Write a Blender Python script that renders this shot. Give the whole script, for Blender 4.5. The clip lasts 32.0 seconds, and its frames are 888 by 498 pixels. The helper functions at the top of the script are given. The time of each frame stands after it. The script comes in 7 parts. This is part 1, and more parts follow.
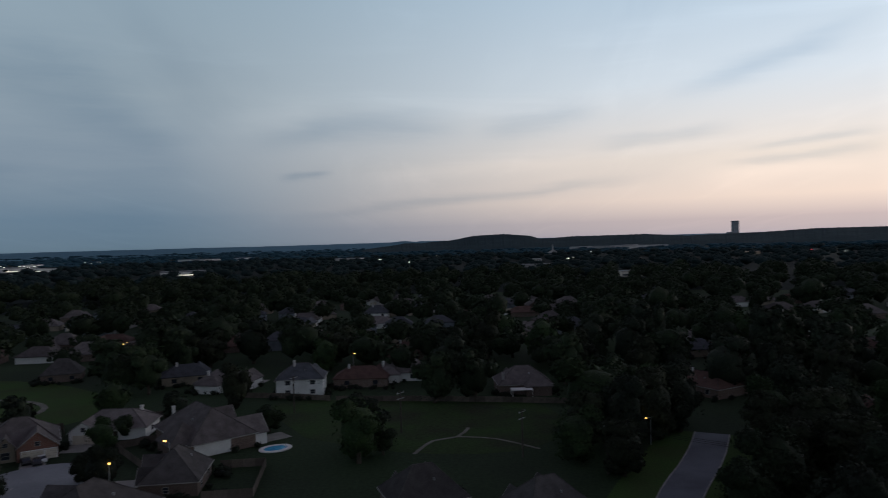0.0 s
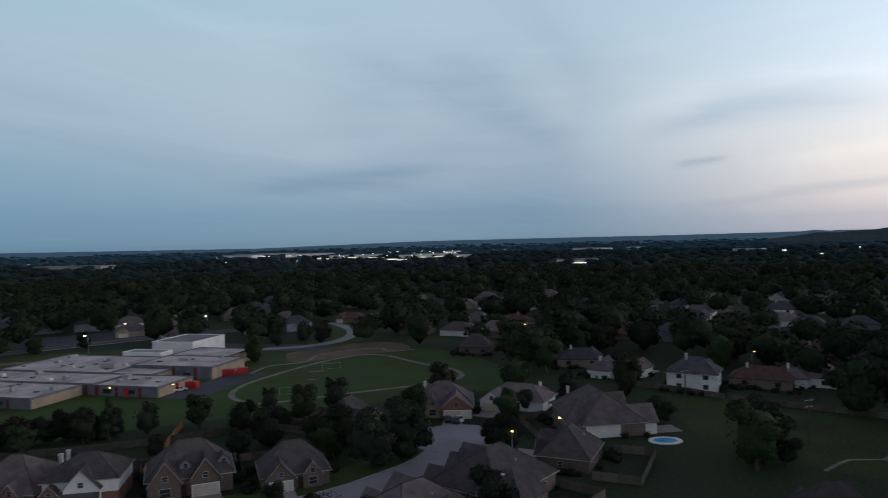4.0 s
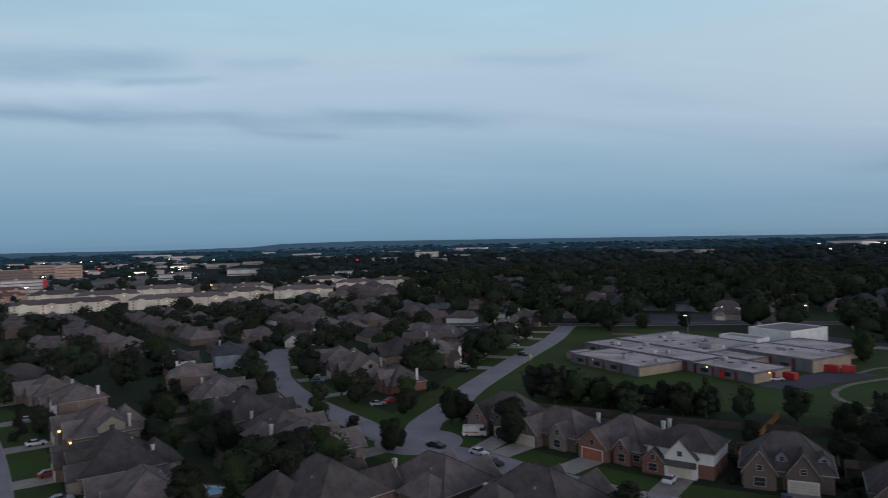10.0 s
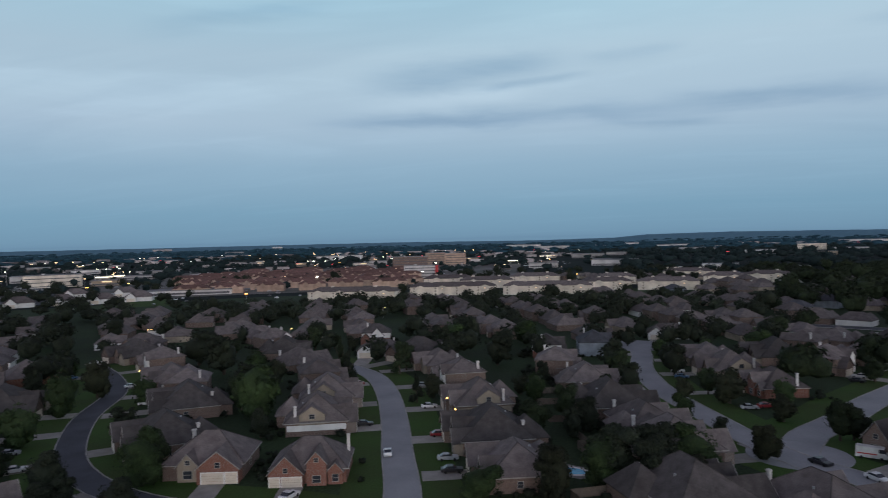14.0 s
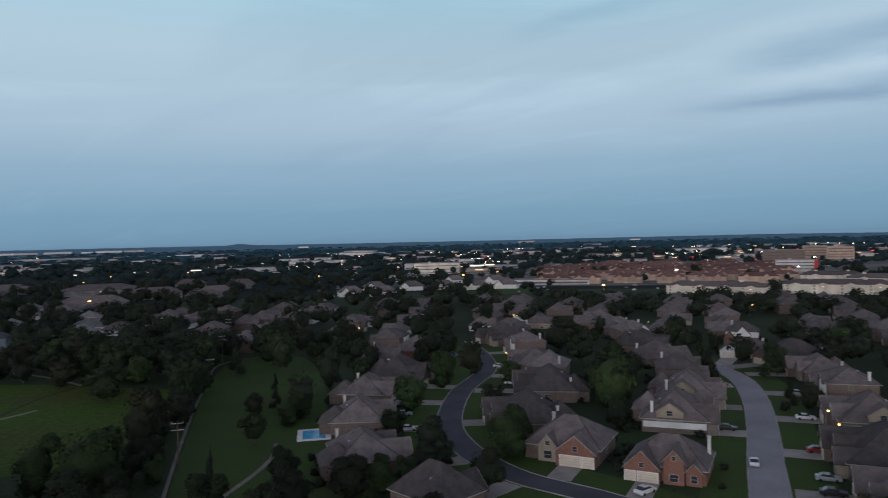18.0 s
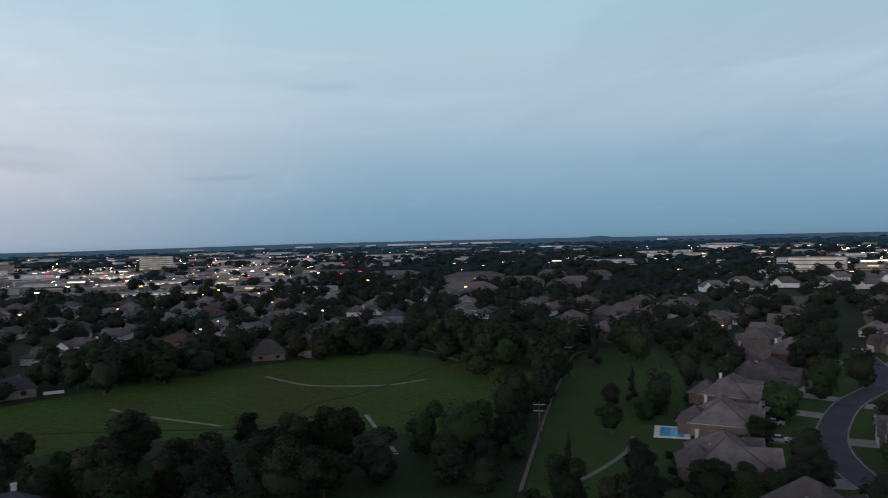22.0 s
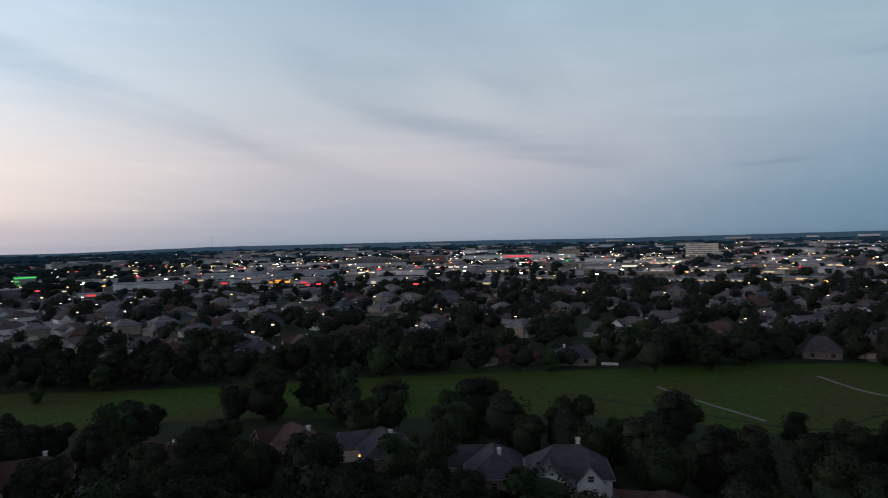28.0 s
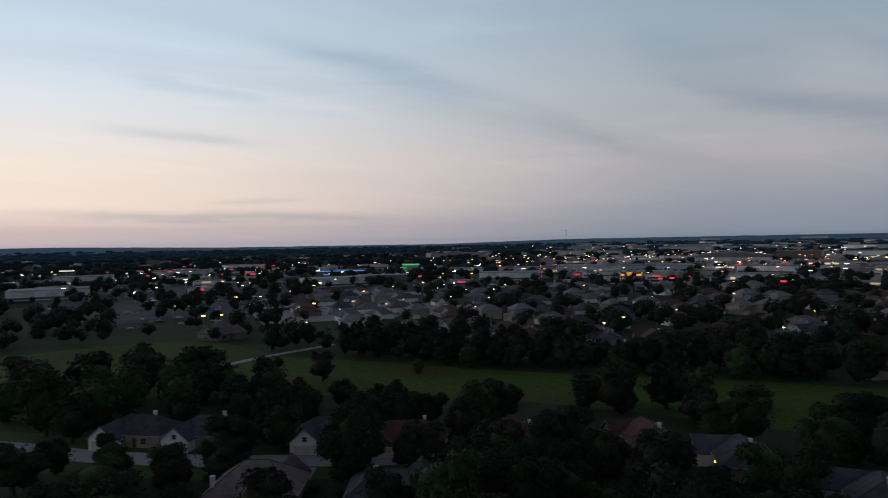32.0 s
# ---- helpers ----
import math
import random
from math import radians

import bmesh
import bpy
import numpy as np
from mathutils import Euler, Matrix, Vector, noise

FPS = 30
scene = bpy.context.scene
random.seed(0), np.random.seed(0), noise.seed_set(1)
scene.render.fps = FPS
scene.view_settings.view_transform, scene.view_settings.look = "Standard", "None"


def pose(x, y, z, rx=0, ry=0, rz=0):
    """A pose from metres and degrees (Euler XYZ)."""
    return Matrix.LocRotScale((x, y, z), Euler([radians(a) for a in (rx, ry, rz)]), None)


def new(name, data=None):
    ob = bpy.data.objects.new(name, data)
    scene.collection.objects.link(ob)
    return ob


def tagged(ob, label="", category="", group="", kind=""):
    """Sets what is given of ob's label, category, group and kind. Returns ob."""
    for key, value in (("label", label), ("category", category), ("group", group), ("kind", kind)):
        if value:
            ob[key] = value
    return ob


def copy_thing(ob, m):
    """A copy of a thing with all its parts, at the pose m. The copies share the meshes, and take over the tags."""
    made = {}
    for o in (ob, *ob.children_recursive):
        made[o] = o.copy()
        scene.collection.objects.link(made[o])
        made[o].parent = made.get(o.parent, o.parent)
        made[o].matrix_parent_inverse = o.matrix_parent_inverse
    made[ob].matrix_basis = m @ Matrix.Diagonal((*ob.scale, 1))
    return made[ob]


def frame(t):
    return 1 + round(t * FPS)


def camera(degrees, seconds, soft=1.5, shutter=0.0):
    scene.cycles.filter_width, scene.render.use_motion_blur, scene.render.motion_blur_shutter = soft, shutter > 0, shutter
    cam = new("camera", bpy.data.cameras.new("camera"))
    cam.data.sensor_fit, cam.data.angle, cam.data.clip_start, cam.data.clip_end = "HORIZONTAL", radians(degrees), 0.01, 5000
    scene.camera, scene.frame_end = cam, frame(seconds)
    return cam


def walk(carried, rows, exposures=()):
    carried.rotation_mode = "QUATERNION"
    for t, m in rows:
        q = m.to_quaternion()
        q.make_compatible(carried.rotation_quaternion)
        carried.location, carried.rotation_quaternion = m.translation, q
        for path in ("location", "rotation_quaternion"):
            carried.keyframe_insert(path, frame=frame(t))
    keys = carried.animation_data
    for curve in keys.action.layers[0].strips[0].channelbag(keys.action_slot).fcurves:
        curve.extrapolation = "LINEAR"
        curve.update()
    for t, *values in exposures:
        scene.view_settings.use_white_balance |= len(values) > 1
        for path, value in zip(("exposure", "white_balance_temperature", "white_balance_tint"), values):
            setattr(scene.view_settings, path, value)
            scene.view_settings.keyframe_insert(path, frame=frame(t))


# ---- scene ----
cam = camera(64.54, 32.0, soft=1.0, shutter=0.5)
EYE = (0, 0, 48)
# seconds, yaw, pitch, roll
TURN = [(0, 0.0, -0.70, 1.55), (1, 7.87, -0.70, 1.50), (2, 15.69, -0.72, 1.47), (3, 23.46, -0.73, 1.46), (3.5, 27.29, -0.75, 1.45), (5.5, 42.63, -0.79, 1.37),
        (6, 46.48, -0.80, 1.36), (7, 54.2, -0.80, 1.37), (8, 61.87, -0.81, 1.39), (9, 69.51, -0.82, 1.41), (10, 77.16, -0.80, 1.41), (10.5, 80.96, -0.80, 1.42),
        (11, 84.58, -0.81, 1.42), (12, 91.73, -0.83, 1.42), (13, 98.97, -0.85, 1.39), (14, 106.17, -0.87, 1.36), (14.5, 109.71, -0.88, 1.36), (16.5, 123.97, -0.89, 1.45),
        (17, 127.53, -0.88, 1.45), (18, 134.69, -0.84, 1.42), (19, 141.84, -0.82, 1.41), (20, 148.96, -0.81, 1.43), (21, 156.11, -0.79, 1.45), (22, 163.24, -0.79, 1.44),
        (23, 170.39, -0.78, 1.42), (24, 177.52, -0.78, 1.39), (25, 184.63, -0.78, 1.37), (26, 191.71, -0.77, 1.35), (26.5, 195.24, -0.77, 1.34), (28.5, 209.13, -0.81, 1.26),
        (29, 212.64, -0.82, 1.24), (30, 219.69, -0.82, 1.19), (31, 226.74, -0.82, 1.13), (32, 233.75, -0.83, 1.07)]
walk(cam, [(t, pose(*EYE, 90 + p, r, y)) for t, y, p, r in TURN],
     exposures=[(0, -0.63), (1, -0.44), (2, -0.28), (3, -0.13), (6, 0.04), (10, 0.12), (14, 0.15), (19, 0.15), (23, 0.08), (26, -0.08), (29, -0.33), (32, -0.62)])


# ---- node helpers ----
def lin(r, g, b, k=1.0):
    """Linear colour from 8-bit screen values, times k."""
    out = []
    for c in (r, g, b):
        c /= 255
        out.append(k * (c / 12.92 if c < 0.04045 else ((c + 0.055) / 1.055) ** 2.4))
    return (*out, 1)


class Graph:
    """Short hand for node trees."""
    def __init__(self, tree):
        self.tree = tree

    def node(self, kind, ins=(), operation=None, data_type=None, blend_type=None, interpolation_type=None, bands_direction=None, use_clamp=False):
        n = self.tree.nodes.new(kind)
        if data_type:
            n.data_type = data_type
        if operation:
            n.operation = operation
        if blend_type:
            n.blend_type = blend_type
        if interpolation_type:
            n.interpolation_type = interpolation_type
        if bands_direction:
            n.bands_direction = bands_direction
        if use_clamp:
            n.use_clamp = True
        for k, v in dict(ins).items():
            if isinstance(v, bpy.types.NodeSocket):
                self.tree.links.new(v, n.inputs[k])
            else:
                n.inputs[k].default_value = v
        return n

    def math(self, op, a, b=0.0, clamp=False):
        return self.node("ShaderNodeMath", {0: a, 1: b}, operation=op, use_clamp=clamp).outputs[0]

    def mix(self, f, a, b, mode="MIX"):
        return self.node("ShaderNodeMix", {0: f, 6: a, 7: b}, data_type="RGBA", blend_type=mode).outputs[2]

    def ramp(self, f, stops):
        n = self.node("ShaderNodeValToRGB", {0: f})
        e = n.color_ramp.elements
        while len(e) < len(stops):
            e.new(0.5)
        for el, (p, c) in zip(e, stops):
            el.position, el.color = p, c
        return n.outputs[0]

    def noise(self, vec, scale, detail=4, rough=0.55, distortion=0.0):
        return self.node("ShaderNodeTexNoise", {"Vector": vec, "Scale": scale, "Detail": detail, "Roughness": rough, "Distortion": distortion}).outputs[0]

    def map(self, vec, loc=(0, 0, 0), rot=(0, 0, 0), scale=(1, 1, 1)):
        return self.node("ShaderNodeMapping", {"Vector": vec, "Location": loc, "Rotation": rot, "Scale": scale}).outputs[0]


# ---- dusk sky: the sun has set at a yaw of about -62 degrees ----
world = bpy.data.worlds.new("dusk_sky")
scene.world = world
world.use_nodes = True
G = Graph(world.node_tree)
way = G.node("ShaderNodeTexCoord").outputs["Generated"]
sep = G.node("ShaderNodeSeparateXYZ", {0: way}).outputs
flat = G.node("ShaderNodeVectorMath", {0: way, 1: (1, 1, 0)}, operation="MULTIPLY").outputs[0]
flat = G.node("ShaderNodeVectorMath", {0: flat}, operation="NORMALIZE").outputs[0]
SUN = (math.sin(radians(62)), math.cos(radians(62)), 0)
toward = G.node("ShaderNodeVectorMath", {0: flat, 1: SUN}, operation="DOT_PRODUCT").outputs["Value"]
north = G.node("ShaderNodeVectorMath", {0: flat, 1: (-SUN[1], SUN[0], 0)}, operation="DOT_PRODUCT").outputs["Value"]
up = G.math("POWER", G.math("MAXIMUM", sep[2], 0.0), 0.5)          # 3 deg .23, 9 deg .40, 18 deg .56, 30 deg .71
ZEN = lin(98, 95, 120)
HIGH = lin(140, 141, 160)
anti = G.ramp(up, [(0.0, lin(103, 135, 160)), (0.20, lin(117, 153, 177)), (0.32, lin(138, 168, 190)), (0.40, lin(160, 183, 202)),
                   (0.50, lin(169, 193, 209)), (0.58, lin(160, 196, 213)), (0.68, HIGH), (1.0, ZEN)])
side_n = G.ramp(up, [(0.0, lin(120, 145, 164)), (0.20, lin(133, 159, 181)), (0.35, lin(174, 191, 206)), (0.45, lin(182, 200, 213)),
                     (0.58, lin(174, 199, 217)), (0.68, HIGH), (1.0, ZEN)])
side_s = G.ramp(up, [(0.0, lin(152, 165, 183)), (0.20, lin(178, 184, 199)), (0.32, lin(208, 205, 213)), (0.45, lin(202, 212, 222)),
                     (0.58, lin(176, 202, 222)), (0.68, HIGH), (1.0, ZEN)])
glow = G.ramp(up, [(0.0, lin(178, 166, 172, 1.7)), (0.14, lin(198, 180, 178, 1.7)), (0.22, lin(238, 216, 201, 1.7)), (0.32, lin(236, 222, 210, 1.7)),
                   (0.45, lin(212, 221, 230, 1.7)), (0.58, lin(186, 207, 226, 1.6)), (0.68, HIGH), (1.0, ZEN)])
side = G.mix(0.5, side_s, side_n)
fac_n = G.node("ShaderNodeMapRange", {0: north, 1: -0.6, 2: 0.6}, interpolation_type="SMOOTHSTEP").outputs[0]
world.node_tree.links.new(fac_n, side.node.inputs[0])
fac_a = G.node("ShaderNodeMapRange", {0: toward, 1: 0.0, 2: -0.7}, interpolation_type="SMOOTHSTEP").outputs[0]
fac_g = G.node("ShaderNodeMapRange", {0: toward, 1: 0.05, 2: 0.95}, interpolation_type="SMOOTHSTEP").outputs[0]
clear = G.mix(fac_g, G.mix(fac_a, side, anti), glow)
# the brightest sky stands low over the place where the sun went down
core = G.math("MULTIPLY", G.node("ShaderNodeMapRange", {0: toward, 1: 0.86, 2: 0.99}, interpolation_type="SMOOTHSTEP").outputs[0],
              G.node("ShaderNodeMapRange", {0: sep[2], 1: 0.55, 2: 0.10}, interpolation_type="SMOOTHSTEP").outputs[0])
clear = G.mix(core, clear, G.mix(1.0, clear, (3.6, 3.4, 3.4, 1), "MULTIPLY"))
# thin streaked cloud on a flat layer
layer = G.node("ShaderNodeVectorMath", {0: way, 3: 1.0}, operation="SCALE")
world.node_tree.links.new(G.math("DIVIDE", 1.0, G.math("ADD", G.math("MAXIMUM", sep[2], 0.0), 0.10)), layer.inputs[3])
layer = G.node("ShaderNodeVectorMath", {0: layer.outputs[0], 1: (1, 1, 0)}, operation="MULTIPLY").outputs[0]
streak = G.noise(G.map(layer, loc=(3.1, 1.7, 0), rot=(0, 0, radians(62)), scale=(1.0, 0.30, 1)), 0.60, 6, 0.52, 0.5)
wisp = G.noise(G.map(layer, loc=(7.3, 4.2, 0), rot=(0, 0, radians(40)), scale=(1.0, 0.22, 1)), 2.1, 5, 0.6, 0.8)
dark = G.node("ShaderNodeMapRange", {0: streak, 1: 0.50, 2: 0.68}, interpolation_type="SMOOTHSTEP").outputs[0]
high = G.node("ShaderNodeMapRange", {0: sep[2], 1: 0.03, 2: 0.16}, interpolation_type="SMOOTHSTEP").outputs[0]
dark = G.math("MULTIPLY", dark, high)
light = G.node("ShaderNodeMapRange", {0: wisp, 1: 0.50, 2: 0.75}, interpolation_type="SMOOTHSTEP").outputs[0]
sky = G.mix(G.math("MULTIPLY", dark, 0.22), clear, G.mix(1.0, clear, lin(188, 200, 214), "MULTIPLY"))
sky = G.mix(G.math("MULTIPLY", light, 0.25), sky, G.mix(1.0, sky, (1.17, 1.15, 1.13, 1), "MULTIPLY"))
# long cloud streaks: yaw from and to, height at the start, rise and bend per degree of yaw, thickness, depth of tone (below zero: bright)
yaw_deg = G.math("MULTIPLY", G.math("ARCTAN2", G.math("MULTIPLY", sep[0], -1.0), sep[1]), 180 / math.pi)
yaw_deg = G.node("ShaderNodeMath", {0: yaw_deg, 1: 280.0, 2: -80.0}, operation="WRAP").outputs[0]
el_deg = G.math("MULTIPLY", G.math("ARCSINE", sep[2]), 180 / math.pi)
wobble = G.math("SUBTRACT", G.noise(G.map(way, scale=(2.6, 2.6, 15.0)), 1.0, 5, 0.6, 0.3), 0.5)
fray = G.noise(G.map(way, loc=(5, 2, 1), scale=(4.0, 4.0, 34.0)), 1.3, 5, 0.6, 0.4)
fray = G.node("ShaderNodeMapRange", {0: fray, 1: 0.3, 2: 0.65, 3: 0.62, 4: 1.0}).outputs[0]
STREAKS_NORTH = [(18.7, 33.8, 5.93, 0.774, -0.01847, 2.0, 0.26), (-3.7, 17, 8.52, 0.167, -0.01023, 0.98, 0.34), (-13.7, -1.9, 10.25, -0.185, 0.00299, 0.82, 0.3), (7.2, 19.8, 11.23, -0.17, -0.00173, 1.07, -0.3), (8.3, 13.6, 5.9, -0.129, -0.00244, 0.37, 0.4), (-19.5, 13.7, 4.98, -0.124, 0.00118, 0.45, 0.34), (-14.4, 10.1, 6.28, -0.007, -0.00254, 0.66, -0.28), (-32.5, -16.7, 14.72, -0.307, 0.00294, 0.82, 0.34), (-23.9, -10.9, 8.15, -0.101, 0.00114, 0.49, 0.26), (-33.4, -20.7, 5.66, -0.117, 0.00614, 0.41, 0.42), (-33.4, -21.9, 6.8, -0.079, 0.00162, 0.29, 0.3), (-33.4, -18.6, 4.33, -0.028, -0.00025, 0.74, -0.3), (82.9, 95.8, 8.45, -0.074, 0.01246, 0.53, 0.36)]
STREAKS_WEST = [(66, 121, 9.66, -0.0057, 0.00014, 0.6, 0.4), (68.2, 90.8, 9.25, -0.046, 0.00531, 0.49, 0.3), (61.7, 77.8, 14.07, -0.094, 0.00713, 0.57, 0.22), (85.9, 96.3, 14.62, -0.244, 0.01652, 0.66, 0.24), (28.5, 49.7, 5.66, -0.084, 0.00117, 0.9, 0.36), (27.8, 39.1, 10.91, 0.235, 0.00427, 0.9, 0.22), (29.7, 45.3, 9.21, -0.128, -0.00464, 1.39, -0.25), (96.7, 118.4, 9.42, -0.002, 0.00012, 0.61, 0.36), (93.8, 114.7, 13.91, -0.073, 4e-05, 0.98, 0.5), (93.1, 104.4, 12.35, -0.05, -0.00013, 0.29, 0.35), (94.5, 115.6, 11.49, -0.032, 0.00035, 0.61, -0.5), (111.9, 131.1, 17.97, -0.083, -0.00285, 0.57, 0.25), (122.1, 145, 9.33, -0.018, -0.00053, 1.64, -0.16), (187.5, 220.2, 6.68, 0.047, 0.005, 0.9, 0.52)]
STREAKS_SOUTH = [(14, 46, 5, 0.2, 0, 6, 0.34), (189.4, 203, 5.7, 0.038, 0.00479, 0.49, 0.36), (195.9, 204.4, 10.35, 0.307, 0.00207, 0.9, 0.2), (177, 184.8, 5.36, -0.034, 0.00148, 0.25, 0.28), (169.2, 176.4, 12.01, 0.015, 0.00033, 0.41, 0.16), (199.8, 219.3, 4.5, 0.271, -0.00382, 1.48, -0.26), (225.5, 249.7, 10.04, 0.276, -0.00144, 0.98, 0.5), (216, 230.1, 5.02, 0.682, -0.01956, 0.66, 0.2), (245.5, 260.1, 10.55, 0.158, -0.00222, 0.49, 0.3), (246.5, 261.7, 7.38, 0.07, -0.00047, 0.37, 0.4), (233, 269.2, 1.74, 0.038, -0.00069, 0.29, 0.55), (243.9, 253.4, 3.36, -0.047, 0.0015, 0.21, 0.3), (203.7, 221.4, 11.33, 0.16, 0.00465, 1.64, 0.26)]
for y0, y1, e0, rise, bend, thick, depth in STREAKS_NORTH + STREAKS_WEST + STREAKS_SOUTH:
    along = G.math("SUBTRACT", yaw_deg, float(y0))
    line = G.math("ADD", G.math("MULTIPLY", along, G.math("ADD", G.math("MULTIPLY", along, float(bend)), float(rise))), float(e0))
    off = G.math("DIVIDE", G.math("ADD", G.math("SUBTRACT", el_deg, line), G.math("MULTIPLY", wobble, 2.0 + 1.6 * thick)), thick)
    shape = G.math("EXPONENT", G.math("MULTIPLY", G.math("MULTIPLY", off, off), -1.0))
    reach = 0.36 * (y1 - y0)
    ends = G.math("MULTIPLY", G.node("ShaderNodeMapRange", {0: yaw_deg, 1: float(y0), 2: y0 + reach}, interpolation_type="SMOOTHSTEP").outputs[0],
                  G.node("ShaderNodeMapRange", {0: yaw_deg, 1: float(y1), 2: y1 - reach}, interpolation_type="SMOOTHSTEP").outputs[0])
    amount = G.math("MULTIPLY", G.math("MULTIPLY", shape, ends), fray)
    sky = G.mix(G.math("MULTIPLY", amount, abs(depth) * (0.8 if y0 > 180 else 1.0), True), sky, G.mix(1.0, sky, (0.39, 0.54, 0.68, 1) if depth > 0 else (1.34, 1.27, 1.22, 1), "MULTIPLY"))
pale = G.node("ShaderNodeMapRange", {0: G.noise(G.map(way, loc=(9, 4, 2), scale=(1.7, 1.7, 13.0)), 1.2, 5, 0.55, 0.5), 1: 0.52, 2: 0.72}, interpolation_type="SMOOTHSTEP").outputs[0]
sky = G.mix(G.math("MULTIPLY", G.math("MULTIPLY", pale, high), 0.5), sky, G.mix(1.0, sky, (1.15, 1.14, 1.13, 1), "MULTIPLY"))
bg = world.node_tree.nodes["Background"]
world.node_tree.links.new(sky, bg.inputs[0])
bg.inputs[1].default_value = 1.0


# ---- materials ----
def material(name, color, rough=0.85, vary=0.25, scale=0.4, fine=6.0, bump=0.0, metal=0.0, tint=None, random_by=0.0, spec=0.3, pattern=None, island=0.0, depth=0.05):
    """A procedural surface: two scales of stains and grain, an optional second tint and a change from object to object."""
    m = bpy.data.materials.new(name)
    m.use_nodes = True
    g = Graph(m.node_tree)
    p = m.node_tree.nodes["Principled BSDF"]
    co = g.node("ShaderNodeTexCoord").outputs["Object"]
    big, small = g.noise(co, scale, 3), g.noise(co, fine, 5, 0.65)
    c = (*color[:3], 1)
    t = (*tint[:3], 1) if tint else tuple(v * 0.62 for v in c[:3]) + (1,)
    col = g.mix(g.node("ShaderNodeMapRange", {0: big, 1: 0.35, 2: 0.68}).outputs[0], c, t)
    if pattern == "brick":
        b = g.node("ShaderNodeTexBrick", {"Vector": g.map(co, rot=(radians(90), 0, 0)), "Color1": c, "Color2": t, "Mortar": (0.28, 0.26, 0.24, 1), "Scale": 4.2, "Mortar Size": 0.012})
        col = g.mix(0.35, b.outputs[0], col)
    if pattern == "courses":
        wv = g.node("ShaderNodeTexWave", {"Vector": co, "Scale": 2.2, "Distortion": 1.5, "Detail": 2.0}, bands_direction="Z").outputs[1]
        col = g.mix(g.math("MULTIPLY", wv, 0.18), col, (0.02, 0.018, 0.017, 1))
    f = g.node("ShaderNodeMapRange", {0: small, 1: 0.25, 2: 0.75, 3: 1 - vary, 4: 1 + vary}).outputs[0]
    if random_by:
        r = g.node("ShaderNodeObjectInfo").outputs["Random"]
        f = g.math("MULTIPLY", f, g.node("ShaderNodeMapRange", {0: r, 3: 1 - random_by, 4: 1 + random_by}).outputs[0])
    if island:
        r = g.node("ShaderNodeNewGeometry").outputs["Random Per Island"]
        f = g.math("MULTIPLY", f, g.node("ShaderNodeMapRange", {0: r, 3: 1 - island, 4: 1 + island}).outputs[0])
    col = g.mix(1.0, col, g.node("ShaderNodeCombineColor", {0: f, 1: f, 2: f}).outputs[0], "MULTIPLY")
    m.node_tree.links.new(col, p.inputs["Base Color"])
    p.inputs["Roughness"].default_value, p.inputs["Metallic"].default_value = rough, metal
    p.inputs["Specular IOR Level"].default_value = spec
    if bump:
        b = g.node("ShaderNodeBump", {"Strength": bump, "Distance": depth, "Height": small})
        m.node_tree.links.new(b.outputs[0], p.inputs["Normal"])
    return m


def glowing(name, color, strength):
    m = bpy.data.materials.new(name)
    m.use_nodes = True
    p = m.node_tree.nodes["Principled BSDF"]
    p.inputs["Base Color"].default_value = (*color, 1)
    p.inputs["Emission Color"].default_value = (*color, 1)
    p.inputs["Emission Strength"].default_value = strength
    return m


GRASS = material("grass", (0.030, 0.050, 0.022), 0.95, 0.45, 0.02, 1.2, 0.3, tint=(0.022, 0.032, 0.018), spec=0.1)
LAWN = material("lawn", (0.042, 0.084, 0.020), 0.95, 0.35, 0.06, 2.5, 0.3, tint=(0.042, 0.060, 0.020), spec=0.1)
# mottled lawn, darkened overall: the trees' shade is put into the colour
COMMON_SHADED = material("common_grass_shaded", (0.032, 0.062, 0.016), 0.95, 0.5, 0.07, 1.2, 0.3, tint=(0.030, 0.034, 0.018), spec=0.1)
MEADOW = material("meadow", (0.040, 0.084, 0.010), 0.95, 0.5, 0.026, 0.5, 0.3, tint=(0.048, 0.056, 0.013), spec=0.1)
CONCRETE = material("road_concrete", (0.27, 0.275, 0.285), 0.9, 0.16, 0.08, 3.0, 0.1, tint=(0.21, 0.215, 0.225), spec=0.2)
ASPHALT = material("asphalt", (0.075, 0.080, 0.094), 0.9, 0.2, 0.08, 4.0, 0.1, spec=0.2)
WORN = material("worn_asphalt", (0.16, 0.17, 0.19), 0.9, 0.2, 0.08, 4.0, 0.1, spec=0.2)
DARK_LOT = material("dark_lot_asphalt", (0.042, 0.044, 0.050), 0.9, 0.35, 0.03, 0.5, spec=0.2)
DRIVE = material("driveway_concrete", (0.30, 0.285, 0.26), 0.9, 0.14, 0.25, 3.0, 0.1, tint=(0.22, 0.21, 0.19), random_by=0.15, spec=0.2)
KERB = material("kerb_concrete", (0.34, 0.33, 0.31), 0.9, 0.15, 0.3, 3.0)
DIRT = material("bare_dirt", (0.19, 0.13, 0.08), 0.95, 0.3, 0.15, 2.0)
PATHM = material("trail_gravel", (0.20, 0.185, 0.155), 0.95, 0.25, 0.2, 2.0)
SHINGLE = material("roof_shingle", (0.156, 0.135, 0.131), 0.9, 0.28, 0.5, 5.0, 0.4, random_by=0.28, spec=0.15, pattern="courses")
SHINGLE_DARK = material("roof_shingle_dark", (0.085, 0.077, 0.075), 0.9, 0.28, 0.5, 5.0, 0.4, random_by=0.25, spec=0.15, pattern="courses")
SHINGLE_RED = material("roof_shingle_red", (0.105, 0.062, 0.052), 0.9, 0.25, 0.5, 5.0, 0.4, random_by=0.25, spec=0.15, pattern="courses")
